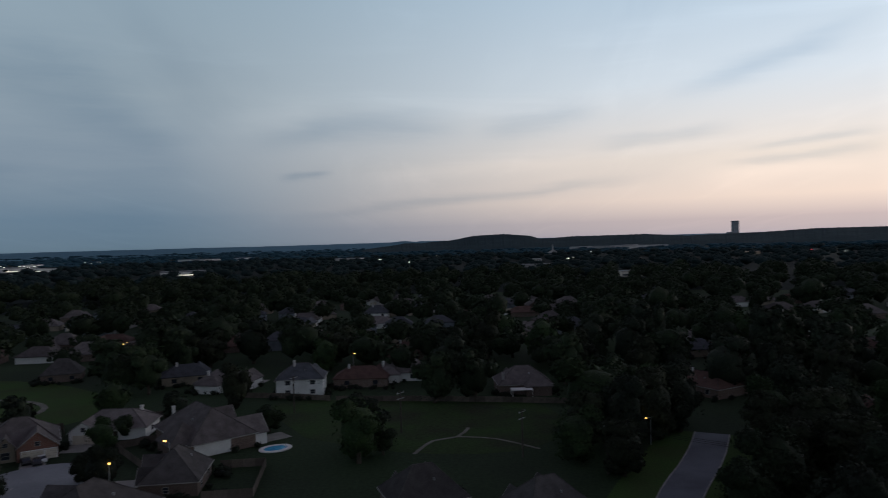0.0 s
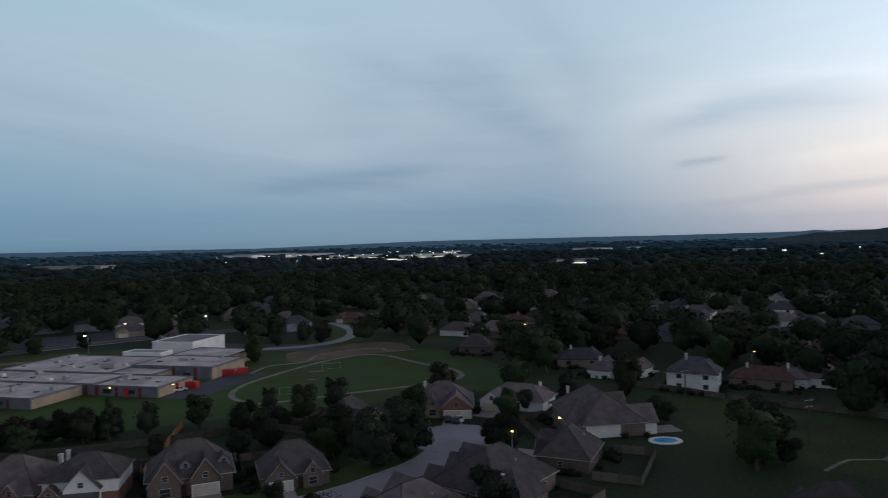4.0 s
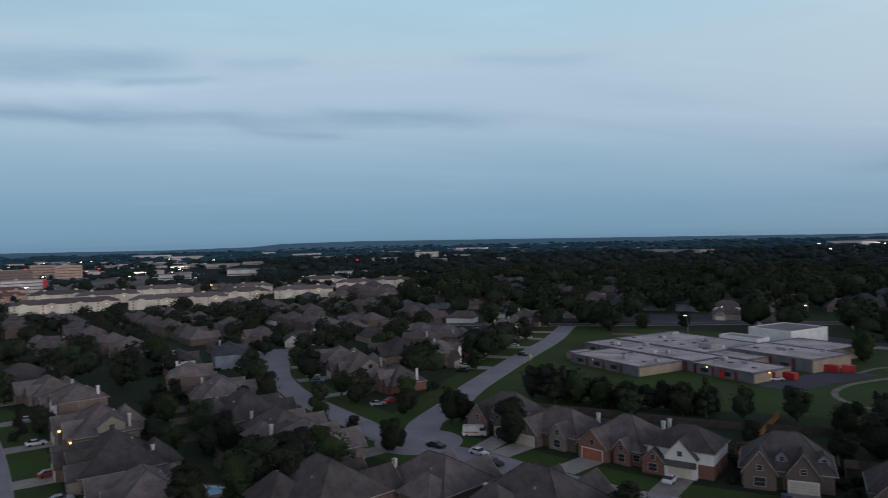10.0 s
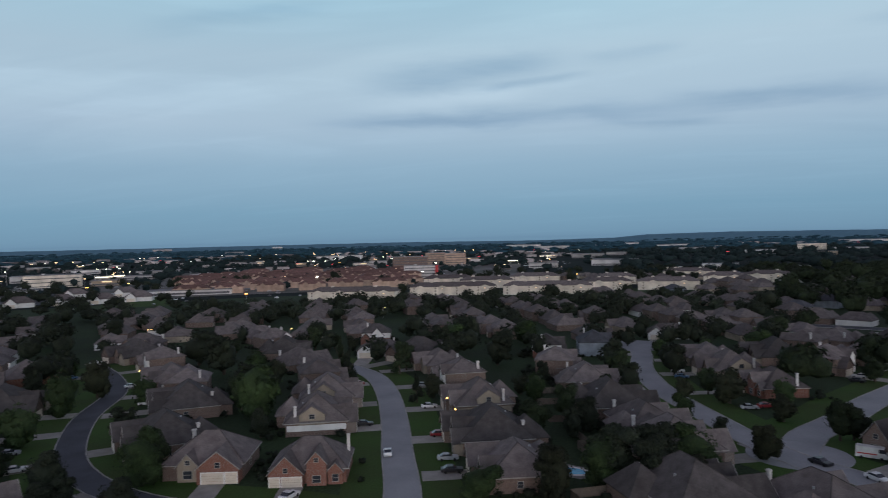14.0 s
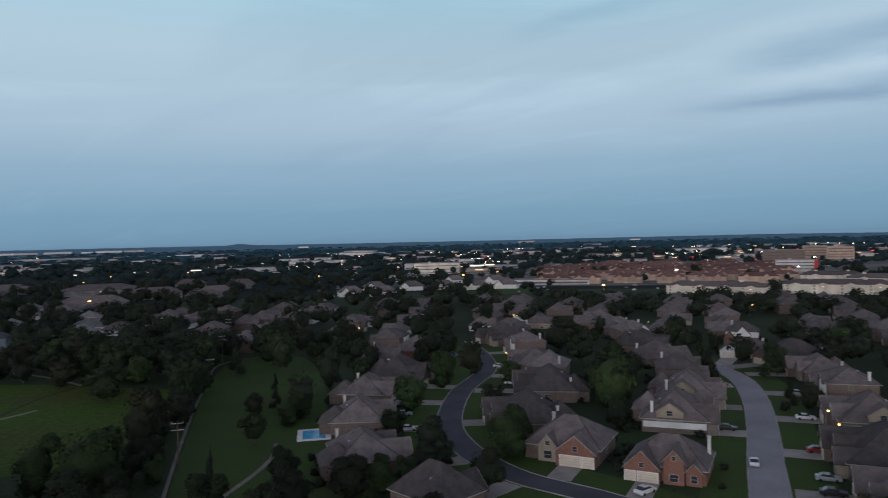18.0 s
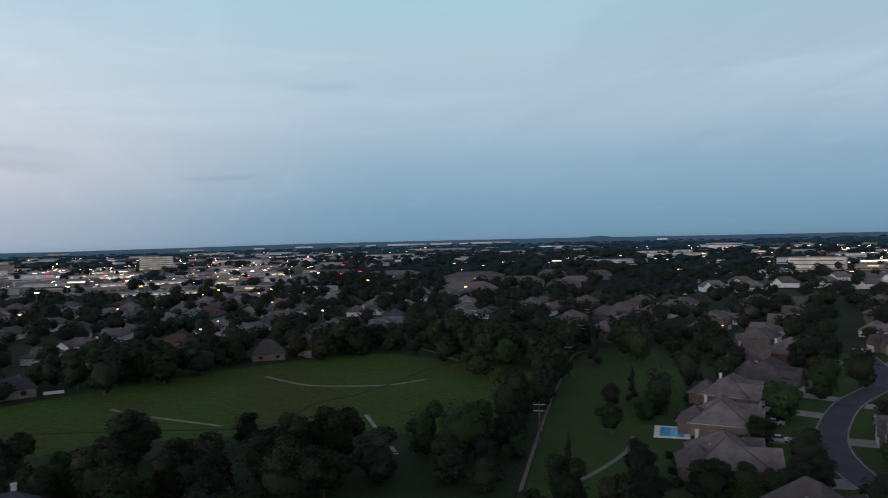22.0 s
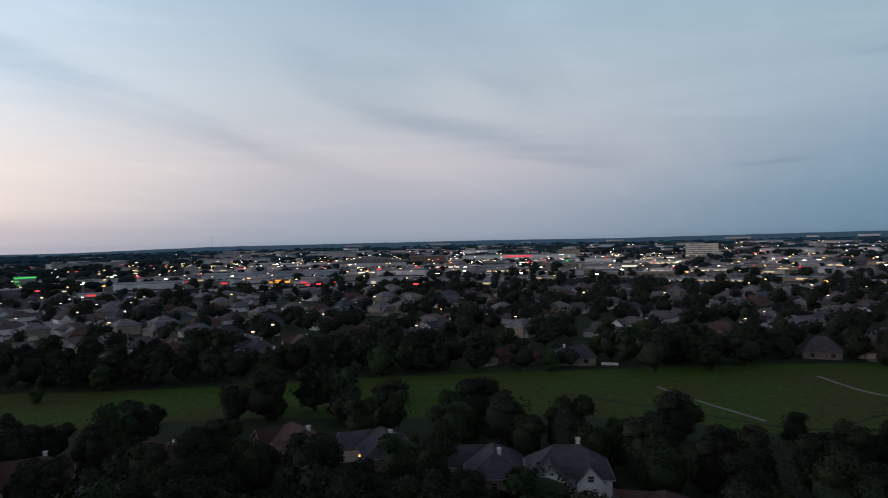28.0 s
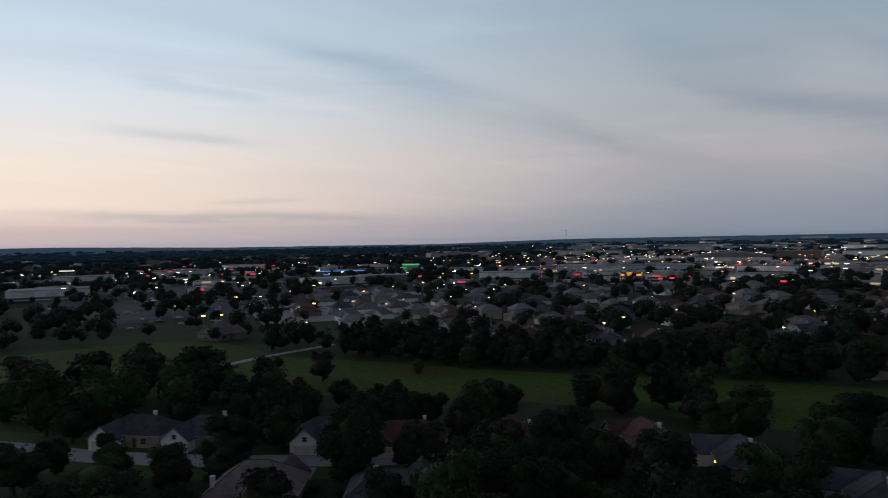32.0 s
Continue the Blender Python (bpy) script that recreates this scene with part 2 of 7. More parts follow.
SHINGLE_PALE = material("roof_shingle_pale", (0.20, 0.195, 0.20), 0.9, 0.25, 0.5, 5.0, 0.3, random_by=0.25, spec=0.15, pattern="courses")
SHINGLE_BLUE = material("roof_shingle_blue", (0.078, 0.082, 0.094), 0.9, 0.25, 0.5, 5.0, 0.4, random_by=0.2, spec=0.15, pattern="courses")
BRICK_RED = material("brick_red", (0.22, 0.098, 0.07), 0.9, 0.25, 0.4, 5.0, pattern="brick", random_by=0.15)
BRICK_BROWN = material("brick_brown", (0.165, 0.115, 0.095), 0.9, 0.25, 0.4, 5.0, pattern="brick", random_by=0.2)
TAN = material("tan_siding", (0.30, 0.25, 0.195), 0.85, 0.12, 0.3, 3.0, random_by=0.15)
WHITE = material("white_siding", (0.68, 0.67, 0.65), 0.8, 0.08, 0.3, 3.0, tint=(0.56, 0.55, 0.53))
BLUE_GREY = material("blue_grey_siding", (0.22, 0.25, 0.29), 0.85, 0.1, 0.3, 3.0, random_by=0.1)
TRIM = material("white_trim", (0.72, 0.71, 0.68), 0.6, 0.06, 0.5, 3.0, tint=(0.62, 0.61, 0.58))
GARAGE_WHITE = material("white_garage_door", (0.58, 0.51, 0.42), 0.6, 0.06, 0.5, 3.0, tint=(0.48, 0.42, 0.34), random_by=0.12)
GARAGE_ORANGE = material("terracotta_garage_door", (0.42, 0.135, 0.075), 0.6, 0.08, 0.5, 3.0)
GLASS = material("window_glass", (0.035, 0.04, 0.05), 0.12, 0.1, 0.5, 2.0, spec=0.6)
WOOD = material("weathered_fence_wood", (0.13, 0.105, 0.085), 0.9, 0.3, 0.6, 6.0, random_by=0.3)
CEDAR = material("new_cedar_wood", (0.36, 0.16, 0.06), 0.85, 0.2, 0.6, 6.0, random_by=0.15)
POLE = material("pole_wood", (0.08, 0.065, 0.055), 0.9, 0.25, 0.6, 6.0)
METAL = material("galvanised_metal", (0.42, 0.43, 0.44), 0.45, 0.1, 0.6, 4.0, metal=0.7)
YELLOW = material("yellow_sign_paint", (0.75, 0.62, 0.04), 0.5, 0.05, 0.5, 3.0)
BARK = material("bark", (0.07, 0.055, 0.042), 0.95, 0.3, 0.8, 6.0, 0.5)
LEAF = [material("foliage_" + n, c, 0.8, 0.45, 0.35, 2.2, 0.9, tint=t, depth=0.35, random_by=0.30, spec=0.12, island=0.26) for n, c, t in (
    ("mid_green", (0.026, 0.038, 0.018), (0.016, 0.024, 0.013)), ("dark_green", (0.024, 0.031, 0.019), (0.015, 0.020, 0.014)),
    ("fresh_green", (0.030, 0.050, 0.018), (0.019, 0.031, 0.014)), ("olive_green", (0.028, 0.033, 0.018), (0.017, 0.020, 0.013)))]
# base colour lifted and blued to carry the haze between near and far trees
FARWOOD_HAZED = material("distant_woodland_hazed", (0.023, 0.036, 0.036), 0.95, 0.35, 0.012, 0.12, tint=(0.016, 0.026, 0.027), spec=0.05, island=0.22)
# wooded hills in pale blue: haze of the distance is painted into the colour
HILL_HAZED = material("far_hills", (0.098, 0.195, 0.255), 0.95, 0.12, 0.004, 0.03, tint=(0.092, 0.182, 0.235), spec=0.05)
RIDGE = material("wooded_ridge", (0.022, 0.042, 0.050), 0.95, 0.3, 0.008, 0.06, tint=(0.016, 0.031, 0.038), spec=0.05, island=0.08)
# near-black sheet added so grass gaps in the far woods stay dark
DARK_SHEET = material("woodland_floor", (0.014, 0.020, 0.019), 0.95, 0.35, 0.006, 0.05, tint=(0.011, 0.016, 0.016), spec=0.05)
# blue-teal is painted haze over the farthest trees, not their leaf colour
FARTHEST_HAZED = material("farthest_woodland_hazed", (0.027, 0.066, 0.090), 0.95, 0.3, 0.006, 0.05, tint=(0.022, 0.053, 0.072), spec=0.05, island=0.08)
FLATROOF = material("membrane_roof", (0.54, 0.49, 0.47), 0.9, 0.28, 0.11, 1.1, tint=(0.28, 0.25, 0.24))
FLATROOF_GREY = material("grey_membrane_roof", (0.25, 0.25, 0.26), 0.9, 0.15, 0.05, 1.0, random_by=0.35)
BLOCK = material("tan_masonry", (0.33, 0.26, 0.19), 0.9, 0.14, 0.3, 3.0, tint=(0.26, 0.20, 0.15))
BLOCK_GREY = material("grey_masonry", (0.165, 0.162, 0.172), 0.9, 0.14, 0.3, 3.0)
CREAM = material("cream_stucco", (0.72, 0.65, 0.55), 0.9, 0.1, 0.1, 2.0, random_by=0.08)
PALE = material("pale_panel", (0.54, 0.52, 0.51), 0.8, 0.2, 0.08, 0.6, random_by=0.45)
RED = material("red_metal", (0.46, 0.035, 0.035), 0.5, 0.1, 0.5, 3.0)
TYRE = material("tyre_rubber", (0.02, 0.02, 0.02), 0.9, 0.1)
TOWN_WALL = material("pinkish_stucco", (0.46, 0.33, 0.255), 0.9, 0.12, 0.2, 2.0, random_by=0.2)
TOWN_ROOF = material("reddish_brown_roof", (0.15, 0.085, 0.074), 0.9, 0.25, 0.3, 3.0, random_by=0.25)
BARGE = material("dull_gable_trim", (0.36, 0.345, 0.32), 0.7, 0.1, 0.5, 3.0)
STACK = material("pale_chimney_masonry", (0.60, 0.58, 0.56), 0.9, 0.2, 0.5, 3.0, random_by=0.2)
# shade of an opening as a colour, for panels without a real recess
SHADED = material("painted_recess_shade", (0.22, 0.19, 0.16), 0.6, 0.15, 0.5, 2.0)
TINTED = material("tinted_office_glass", (0.10, 0.10, 0.11), 0.35, 0.15, 0.5, 2.0)
COOL_FRONT = glowing("bright_shop_front", (1.0, 0.90, 0.76), 0.9)
CANOPY = glowing("lit_canopy_edge", (1.0, 0.88, 0.68), 1.6)
WATER = material("pool_water", (0.04, 0.30, 0.54), 0.25, 0.2, 0.9, 2.0, tint=(0.08, 0.44, 0.66), spec=0.25)
CREEK = material("creek_concrete", (0.24, 0.25, 0.26), 0.6, 0.2, 0.2, 2.0)
AMBER = glowing("amber_lamp", (1.0, 0.50, 0.12), 7.0)
COOL = glowing("white_lamp", (1.0, 0.93, 0.75), 9.0)
GREEN_SIGN = glowing("green_sign", (0.06, 1.0, 0.15), 1.0)
BLUE_SIGN = glowing("blue_sign", (0.10, 0.40, 1.0), 1.3)
RED_SIGN = glowing("red_sign", (1.0, 0.06, 0.08), 1.2)
WARM_SIGN = glowing("warm_shop_front", (1.0, 0.72, 0.42), 0.55)


# ---- mesh helpers ----
class Shape:
    """Collects vertices and faces of one part."""
    def __init__(self):
        self.v, self.f = [], []

    def add(self, verts, faces):
        k = len(self.v)
        self.v += [tuple(p) for p in verts]
        self.f += [tuple(i + k for i in q) for q in faces]
        return self

    def box(self, x0, x1, y0, y1, z0, z1):
        return self.add([(x0, y0, z0), (x1, y0, z0), (x1, y1, z0), (x0, y1, z0), (x0, y0, z1), (x1, y0, z1), (x1, y1, z1), (x0, y1, z1)],
                        [(3, 2, 1, 0), (4, 5, 6, 7), (0, 1, 5, 4), (1, 2, 6, 5), (2, 3, 7, 6), (3, 0, 4, 7)])

    def extrude(self, outline, axis, a, b):
        """A closed outline of (u, w) swept along x or y from a to b."""
        n = len(outline)
        put = (lambda u, w, s: (s, u, w)) if axis == "x" else (lambda u, w, s: (u, s, w))
        vs = [put(u, w, a) for u, w in outline] + [put(u, w, b) for u, w in outline]
        fs = [tuple(range(n))[::-1], tuple(range(n, 2 * n))] + [(i, (i + 1) % n, n + (i + 1) % n, n + i) for i in range(n)]
        return self.add(vs, fs)

    def rod(self, p, q, r0, r1=None, n=7):
        p, q = Vector(p), Vector(q)
        r1 = r0 if r1 is None else r1
        m = (q - p).to_track_quat("Z", "Y").to_matrix()
        ring = [m @ Vector((math.cos(a), math.sin(a), 0)) for a in (2 * math.pi * i / n for i in range(n))]
        vs = [p + d * r0 for d in ring] + [q + d * r1 for d in ring]
        return self.add(vs, [tuple(range(n))[::-1], tuple(range(n, 2 * n))] + [(i, (i + 1) % n, n + (i + 1) % n, n + i) for i in range(n)])

    def mesh(self, name, mat, fix=True):
        me = bpy.data.meshes.new(name)
        me.from_pydata(self.v, [], self.f)
        if fix:
            bm = bmesh.new()
            bm.from_mesh(me)
            bmesh.ops.recalc_face_normals(bm, faces=bm.faces)
            bm.to_mesh(me)
            bm.free()
        me.materials.append(mat)
        return me


def part(name, shape, mat, parent, label="", fix=True):
    ob = new(name, shape.mesh(name, mat, fix) if isinstance(shape, Shape) else shape)
    ob.parent = parent
    return tagged(ob, label)


def thing(name, label, category, group="", kind=""):
    return tagged(new(name), label, category, group, kind)


def put(ob, x, y, rot=0, z=0):
    ob.matrix_basis = pose(x, y, z, 0, 0, rot)
    return ob


class Stock:
    """The first place takes the thing itself, the next ones copies."""
    def __init__(self, ob):
        self.ob, self.used = ob, False

    def at(self, x, y, rot=0, scale=1.0, tall=None, z=0.0):
        m = pose(x, y, z, 0, 0, rot)
        ob = copy_thing(self.ob, m) if self.used else put(self.ob, x, y, rot, z)
        self.used = True
        if scale != 1.0 or tall:
            ob.matrix_basis = m @ Matrix.Diagonal((scale, scale, tall or scale, 1))
        else:
            ob.matrix_basis = m
        return ob


def strip(points, width, z, step=6.0):
    """A smooth band along a line of points: its mesh data and its middle line."""
    P = [Vector((*p, 0)) for p in points]
    mid = []
    for i in range(len(P) - 1):
        a, b, c, d = P[max(i - 1, 0)], P[i], P[i + 1], P[min(i + 2, len(P) - 1)]
        n = max(2, int((c - b).length / step))
        for k in range(n):
            t = k / n
            mid.append(0.5 * (2 * b + (c - a) * t + (2 * a - 5 * b + 4 * c - d) * t * t + (3 * b - a - 3 * c + d) * t ** 3))
    mid.append(P[-1])
    return mid


def band(shape, mid, lo, hi, z0, z1):
    """A solid band between two offsets to the left of a middle line."""
    n = len(mid)
    ring = []
    for i, p in enumerate(mid):
        d = (mid[min(i + 1, n - 1)] - mid[max(i - 1, 0)]).normalized()
        s = Vector((-d.y, d.x, 0))
        ring.append([p + s * lo + Vector((0, 0, z0)), p + s * hi + Vector((0, 0, z0)), p + s * hi + Vector((0, 0, z1)), p + s * lo + Vector((0, 0, z1))])
    vs = [v for r in ring for v in r]
    fs = [(0, 1, 2, 3), tuple(4 * (n - 1) + k for k in (3, 2, 1, 0))]
    for i in range(n - 1):
        for k in range(4):
            fs.append((4 * i + k, 4 * i + (k + 1) % 4, 4 * i + 4 + (k + 1) % 4, 4 * i + 4 + k))
    return shape.add(vs, fs)


# ---- ground, hills, roads ----
def disc(radii, n=96):
    s = Shape()
    s.v.append((0, 0, 0))
    for r in radii:
        s.v += [(r * math.cos(2 * math.pi * i / n), r * math.sin(2 * math.pi * i / n), 0) for i in range(n)]
    s.f += [(0, 1 + i, 1 + (i + 1) % n) for i in range(n)]
    for k in range(len(radii) - 1):
        a, b = 1 + k * n, 1 + (k + 1) * n
        s.f += [(a + i, b + i, b + (i + 1) % n, a + (i + 1) % n) for i in range(n)]
    return s


tagged(new("ground", disc([60, 150, 300, 600, 1200, 2400, 4700]).mesh("ground", GRASS, False)), "dark rough grass ground at dusk", "ground", kind="structure")


def polar(yaw, r):
    return -r * math.sin(radians(yaw)), r * math.cos(radians(yaw))


# height of the skyline over the eye's level, in degrees, by yaw
SKYLINE = [(-80, 0.0), (-62, 0.1), (-40, 0.2), (-32, 0.19), (-28, 0.2), (-24.5, 0.03), (-19, -0.1), (-16, 0.12), (-12.5, 0.09), (-10.3, 0.09), (-8.4, -0.02), (-7.7, -0.02), (-7.0, 0.22), (-4.9, 0.42), (-2.4, 0.34),
           (-1.3, 0.14), (-0.4, 0.0), (1.8, -0.1), (3.2, 0.05), (4.3, -0.05), (6, -0.06), (14, -0.1), (19, -0.08), (32, -0.08), (46, -0.34), (66, -0.16), (84, 0.0), (90, -0.06), (92.5, -0.26), (99, -0.34), (110, -0.24),
           (131, -0.24), (142, -0.2), (149.5, -0.15), (151, -0.02), (152, -0.13), (160, -0.1), (174, -0.08), (192, -0.22), (202, -0.16), (224, -0.2), (234, -0.42), (251, -0.36), (262, -0.12), (268, -0.1), (280, 0.0)]


def skyline(yaw):
    yaw = (yaw + 80) % 360 - 80
    return float(np.interp(yaw, [a for a, _ in SKYLINE], [b for _, b in SKYLINE]))


def annulus(r0, r1, z, n=96):
    """A flat ring round the place."""
    s = Shape()
    s.v = [(r * math.cos(2 * math.pi * i / n), r * math.sin(2 * math.pi * i / n), z) for r in (r0, 0.5 * (r0 + r1), r1) for i in range(n)]
    s.f = [(k * n + i, (k + 1) * n + i, (k + 1) * n + (i + 1) % n, k * n + (i + 1) % n) for k in range(2) for i in range(n)]
    return s


hill = Shape()
N_HILL, R_HILL = 1440, 4560
for k, (r, f) in enumerate(((3900, 0.0), (4250, 0.55), (R_HILL, 1.0))):
    for i in range(N_HILL):
        yaw = 360 * i / N_HILL
        rough = 2.5 * noise.noise(Vector((yaw * 0.9, k, 0))) + 1.5 * noise.noise(Vector((yaw * 4.0, k, 3)))
        low = skyline(yaw) if (yaw + 80) % 360 - 80 > 2 else -0.02
        h = 48 + r * math.tan(radians(low)) + rough * 0.7
        hill.v.append((*polar(yaw, r), max(-1.0, h * f)))
for k in range(2):
    hill.f += [(k * N_HILL + i, k * N_HILL + (i + 1) % N_HILL, (k + 1) * N_HILL + (i + 1) % N_HILL, (k + 1) * N_HILL + i) for i in range(N_HILL)]
tagged(new("woodland_floor", annulus(640, 3950, 0.008).mesh("woodland_floor", DARK_SHEET, False)), "dark sheet added under the far woods", "ground", kind="structure")
tagged(new("far_hills", hill.mesh("far_hills", HILL_HAZED, False)), "low wooded hills along the horizon", "hills", kind="structure")
# the nearer wooded ridge that carries the tower: an uneven canopy over a long slope
ridge = Shape()
N_RIDGE, R_RIDGE = 900, 3500
for r, f in ((2900, 0.0), (3250, 0.6), (R_RIDGE, 1.0), (3700, 0.2)):
    for i in range(N_RIDGE + 1):
        yaw = -60 + 67 * i / N_RIDGE
        h = (47 + R_RIDGE * math.tan(radians(skyline(yaw)))) * min(1.0, max(0.0, (7 - yaw) / 6)) ** 0.5
        ridge.v.append((*polar(yaw, r), h * f - 1.0 + (1.6 * noise.noise(Vector((yaw * 5, f, 2))) + 1.5 * noise.noise(Vector((yaw * 15, f, 5))) if f else 0)))
for k in range(3):
    a, b = k * (N_RIDGE + 1), (k + 1) * (N_RIDGE + 1)
    ridge.f += [(a + i, a + i + 1, b + i + 1, b + i) for i in range(N_RIDGE)]
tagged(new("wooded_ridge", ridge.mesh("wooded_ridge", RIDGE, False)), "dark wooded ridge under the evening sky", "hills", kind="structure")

ROADS = {
    "gable_street": ([(-96, -40), (-110, -41), (-126, -46), (-148, -55), (-171, -64), (-201, -77), (-225, -90), (-240, -103), (-256, -125)], 6.8, CONCRETE),
    "park_street": ([(-104, -42), (-109, -56), (-110, -72), (-109, -84), (-110, -93), (-114, -105), (-122, -119), (-135, -133), (-160, -152), (-190, -168), (-211, -188), (-230, -212)], 6.5, ASPHALT),
    "long_street": ([(-166, 30), (-180, 35), (-197, 46), (-221, 60), (-263, 89), (-308, 121), (-354, 148)], 8.4, CONCRETE),
    "curve_street": ([(-300, -4), (-284, -3), (-262, -3), (-240, 0), (-219, 5), (-192, 15), (-174, 22), (-160, 29)], 7.6, CONCRETE),
    "garage_row_street": ([(-172, 22), (-158, 31), (-150, 39), (-138, 46), (-124, 55), (-111, 66), (-98, 82), (-88, 99), (-84, 113), (-82, 128), (-85, 143)], 7.8, CONCRETE),
    "north_street": ([(22, 80), (32, 106), (43, 130), (50, 142), (57, 155), (63, 168)], 7.5, WORN),
    "south_street": ([(222, 6), (208, -5), (193, -17), (181, -25), (168, -36), (156, -48), (146, -60), (122, -92)], 7.5, CONCRETE),
    "cross_road": ([(-395, 60), (-375, 110), (-355, 150), (-338, 195), (-322, 240), (-300, 290)], 10.5, ASPHALT),
    "school_loop": ([(-262, 214), (-236, 232), (-224, 246), (-221, 262), (-228, 284), (-246, 305), (-276, 324)], 6.0, CONCRETE),
}
MIDS = {}
for level, (name, (pts, width, mat)) in enumerate(ROADS.items()):
    mid = MIDS[name] = strip(pts, width, 0)
    road = tagged(new(name, band(Shape(), mid, -width / 2, width / 2, -0.2, 0.058 + 0.004 * level).mesh(name, mat)),
                  "pale worn concrete street between low kerbs" if mat == CONCRETE else "dark asphalt street between low kerbs", "street", kind="structure")
    for s in (-1, 1):
        a, b = sorted((s * width / 2, s * (width / 2 + 0.28)))
        part("kerb", band(Shape(), mid, a, b, -0.1, 0.15 + 0.004 * level), KERB, road, "low concrete kerb")

    if mat in (CONCRETE, WORN) or name == "park_street":
        for s in (-1, 1):
            a, b = sorted((s * (width / 2 + 0.3), s * (width / 2 + 8.5)))
            tagged(new("front_lawn", band(Shape(), mid, a, b, -0.1, 0.026 + 0.004 * level).mesh("front_lawn", LAWN)), "mown front lawns along the street", "lawn", kind="structure")


def round_sheet(name, x, y, r, z, mat, label, category, squash=1.0, rot=0):
    s = Shape()
    n = 40
    s.v = [(r * math.cos(2 * math.pi * i / n), squash * r * math.sin(2 * math.pi * i / n), h) for h in (-0.2, z) for i in range(n)]
    s.f = [tuple(range(n, 2 * n))] + [(i, (i + 1) % n, n + (i + 1) % n, n + i) for i in range(n)]
    return put(tagged(new(name, s.mesh(name, mat)), label, category, kind="structure"), x, y, rot)


round_sheet("street_bulb", -312, -7, 15, 0.100, CONCRETE, "round concrete end of a street", "street")
round_sheet("street_bulb", -86, 146, 12, 0.104, CONCRETE, "round concrete end of a street", "street")
round_sheet("street_junction", -164, 30, 10.5, 0.108, CONCRETE, "wide concrete street junction", "street")

# open grass: the meadow with its creek, the park strip, the school ground
FIELDS = {
    "meadow": ([(-104, -225), (-60, -292), (-10, -286), (60, -250), (128, -212), (190, -168), (262, -128), (300, -96), (262, -66), (206, -92), (150, -140), (96, -164), (30, -186), (-30, -176), (-62, -160)], MEADOW, "broad mown meadow with dry patches", "meadow"),
    "park_strip": ([(-49, -114), (-53, -125), (-74, -162), (-94, -196), (-117, -233), (-147, -267), (-166, -250), (-139, -196), (-112, -156), (-84, -102)], LAWN, "long mown grass strip beside a trail", "lawn"),
    "school_ground": ([(-196, 52), (-330, 140), (-300, 205), (-250, 240), (-168, 262), (-108, 226), (-104, 196), (-150, 138), (-180, 92)], LAWN, "wide mown school lawn", "lawn"),
    "common": ([(-36, 174), (-52, 212), (-8, 212), (24, 205), (30, 176), (14, 158), (-12, 160)], COMMON_SHADED, "mown common behind the houses", "lawn"),
    "west_meadow": ([(232, -46), (236, -84), (290, -118), (360, -92), (345, 10), (270, 10)], MEADOW, "rough meadow beside the shops", "meadow"),
}


def sheet(name, pts, mat, label, category, z=0.02):
    s = Shape()
    mid = strip(pts + pts[:1], 0, 0, 8)[:-1]
    n = len(mid)
    s.v = [(p.x, p.y, h) for h in (-0.2, z) for p in mid]
    s.f = [tuple(range(n, 2 * n))] + [(i, (i + 1) % n, n + (i + 1) % n, n + i) for i in range(n)]
    return tagged(new(name, s.mesh(name, mat)), label, category, kind="structure")


for k, (name, (pts, mat, label, cat)) in enumerate(FIELDS.items()):
    sheet(name, pts, mat, label, cat, 0.006 + 0.004 * k)

PATHS = {
    "meadow_trail": ([(-10, -262), (-22, -241), (-35, -233), (-49, -229), (-62, -233)], 1.5, PATHM, "pale gravel trail across the meadow"),
    "wood_trail": ([(-75, -312), (-81, -288), (-84, -262)], 1.5, PATHM, "pale gravel trail by the woods"),
    "creek_trail": ([(36, -228), (28, -218), (21, -211), (4, -195)], 1.3, PATHM, "thin pale trail beside the creek"),
    "fence_path": ([(-46, -114), (-52, -125), (-73, -162), (-93, -196), (-116, -233), (-132, -258), (-145, -265)], 0.75, PATHM, "narrow concrete path along the hedge"),
    "park_path": ([(-60, -121), (-64, -124), (-76, -132), (-84, -139), (-90, -147)], 1.1, PATHM, "curved concrete path in the park strip"),
    "running_track": ([(-158, 151), (-167, 151.5), (-175, 156), (-181, 164), (-185, 175), (-188, 196), (-189, 216), (-186, 234), (-175, 239), (-151, 229), (-136, 225), (-126, 218), (-122, 210), (-124, 200), (-135, 184), (-145, 169), (-153, 156), (-158, 151)], 1.9, PATHM, "pale running track round the pitch"),
    "meadow_road": ([(262, -76), (273, -93), (282, -113), (288, -134), (293, -150)], 4.0, CONCRETE, "pale service road at the meadow's edge"),
    "common_path": ([(-8, 158), (-4, 168), (2, 171), (5, 179)], 0.9, PATHM, "worn path across the common"),
    "common_walk": ([(2, 171), (11, 168.5), (20.5, 159.5)], 0.7, PATHM, "narrow pale path along the common"),
    "creek_slab": ([(-34, -192), (-34, -177), (-34, -164), (-34, -154)], 1.0, CREEK, "shallow pale creek bed in the meadow"),
    "drain": ([(60, -208), (30, -200), (-6, -191), (-22, -211), (-36, -219), (-49, -230), (-66, -249), (-81, -260)], 0.8, material("drain_mud", (0.025, 0.022, 0.016), 0.9), "dark narrow drainage ditch in the meadow"),
    "school_walk": ([(-197, 185), (-202, 200), (-195.5, 213), (-202, 231), (-190, 254), (-179, 248), (-172, 257)], 1.6, PATHM, "pale footpath beside the pitch"),
}
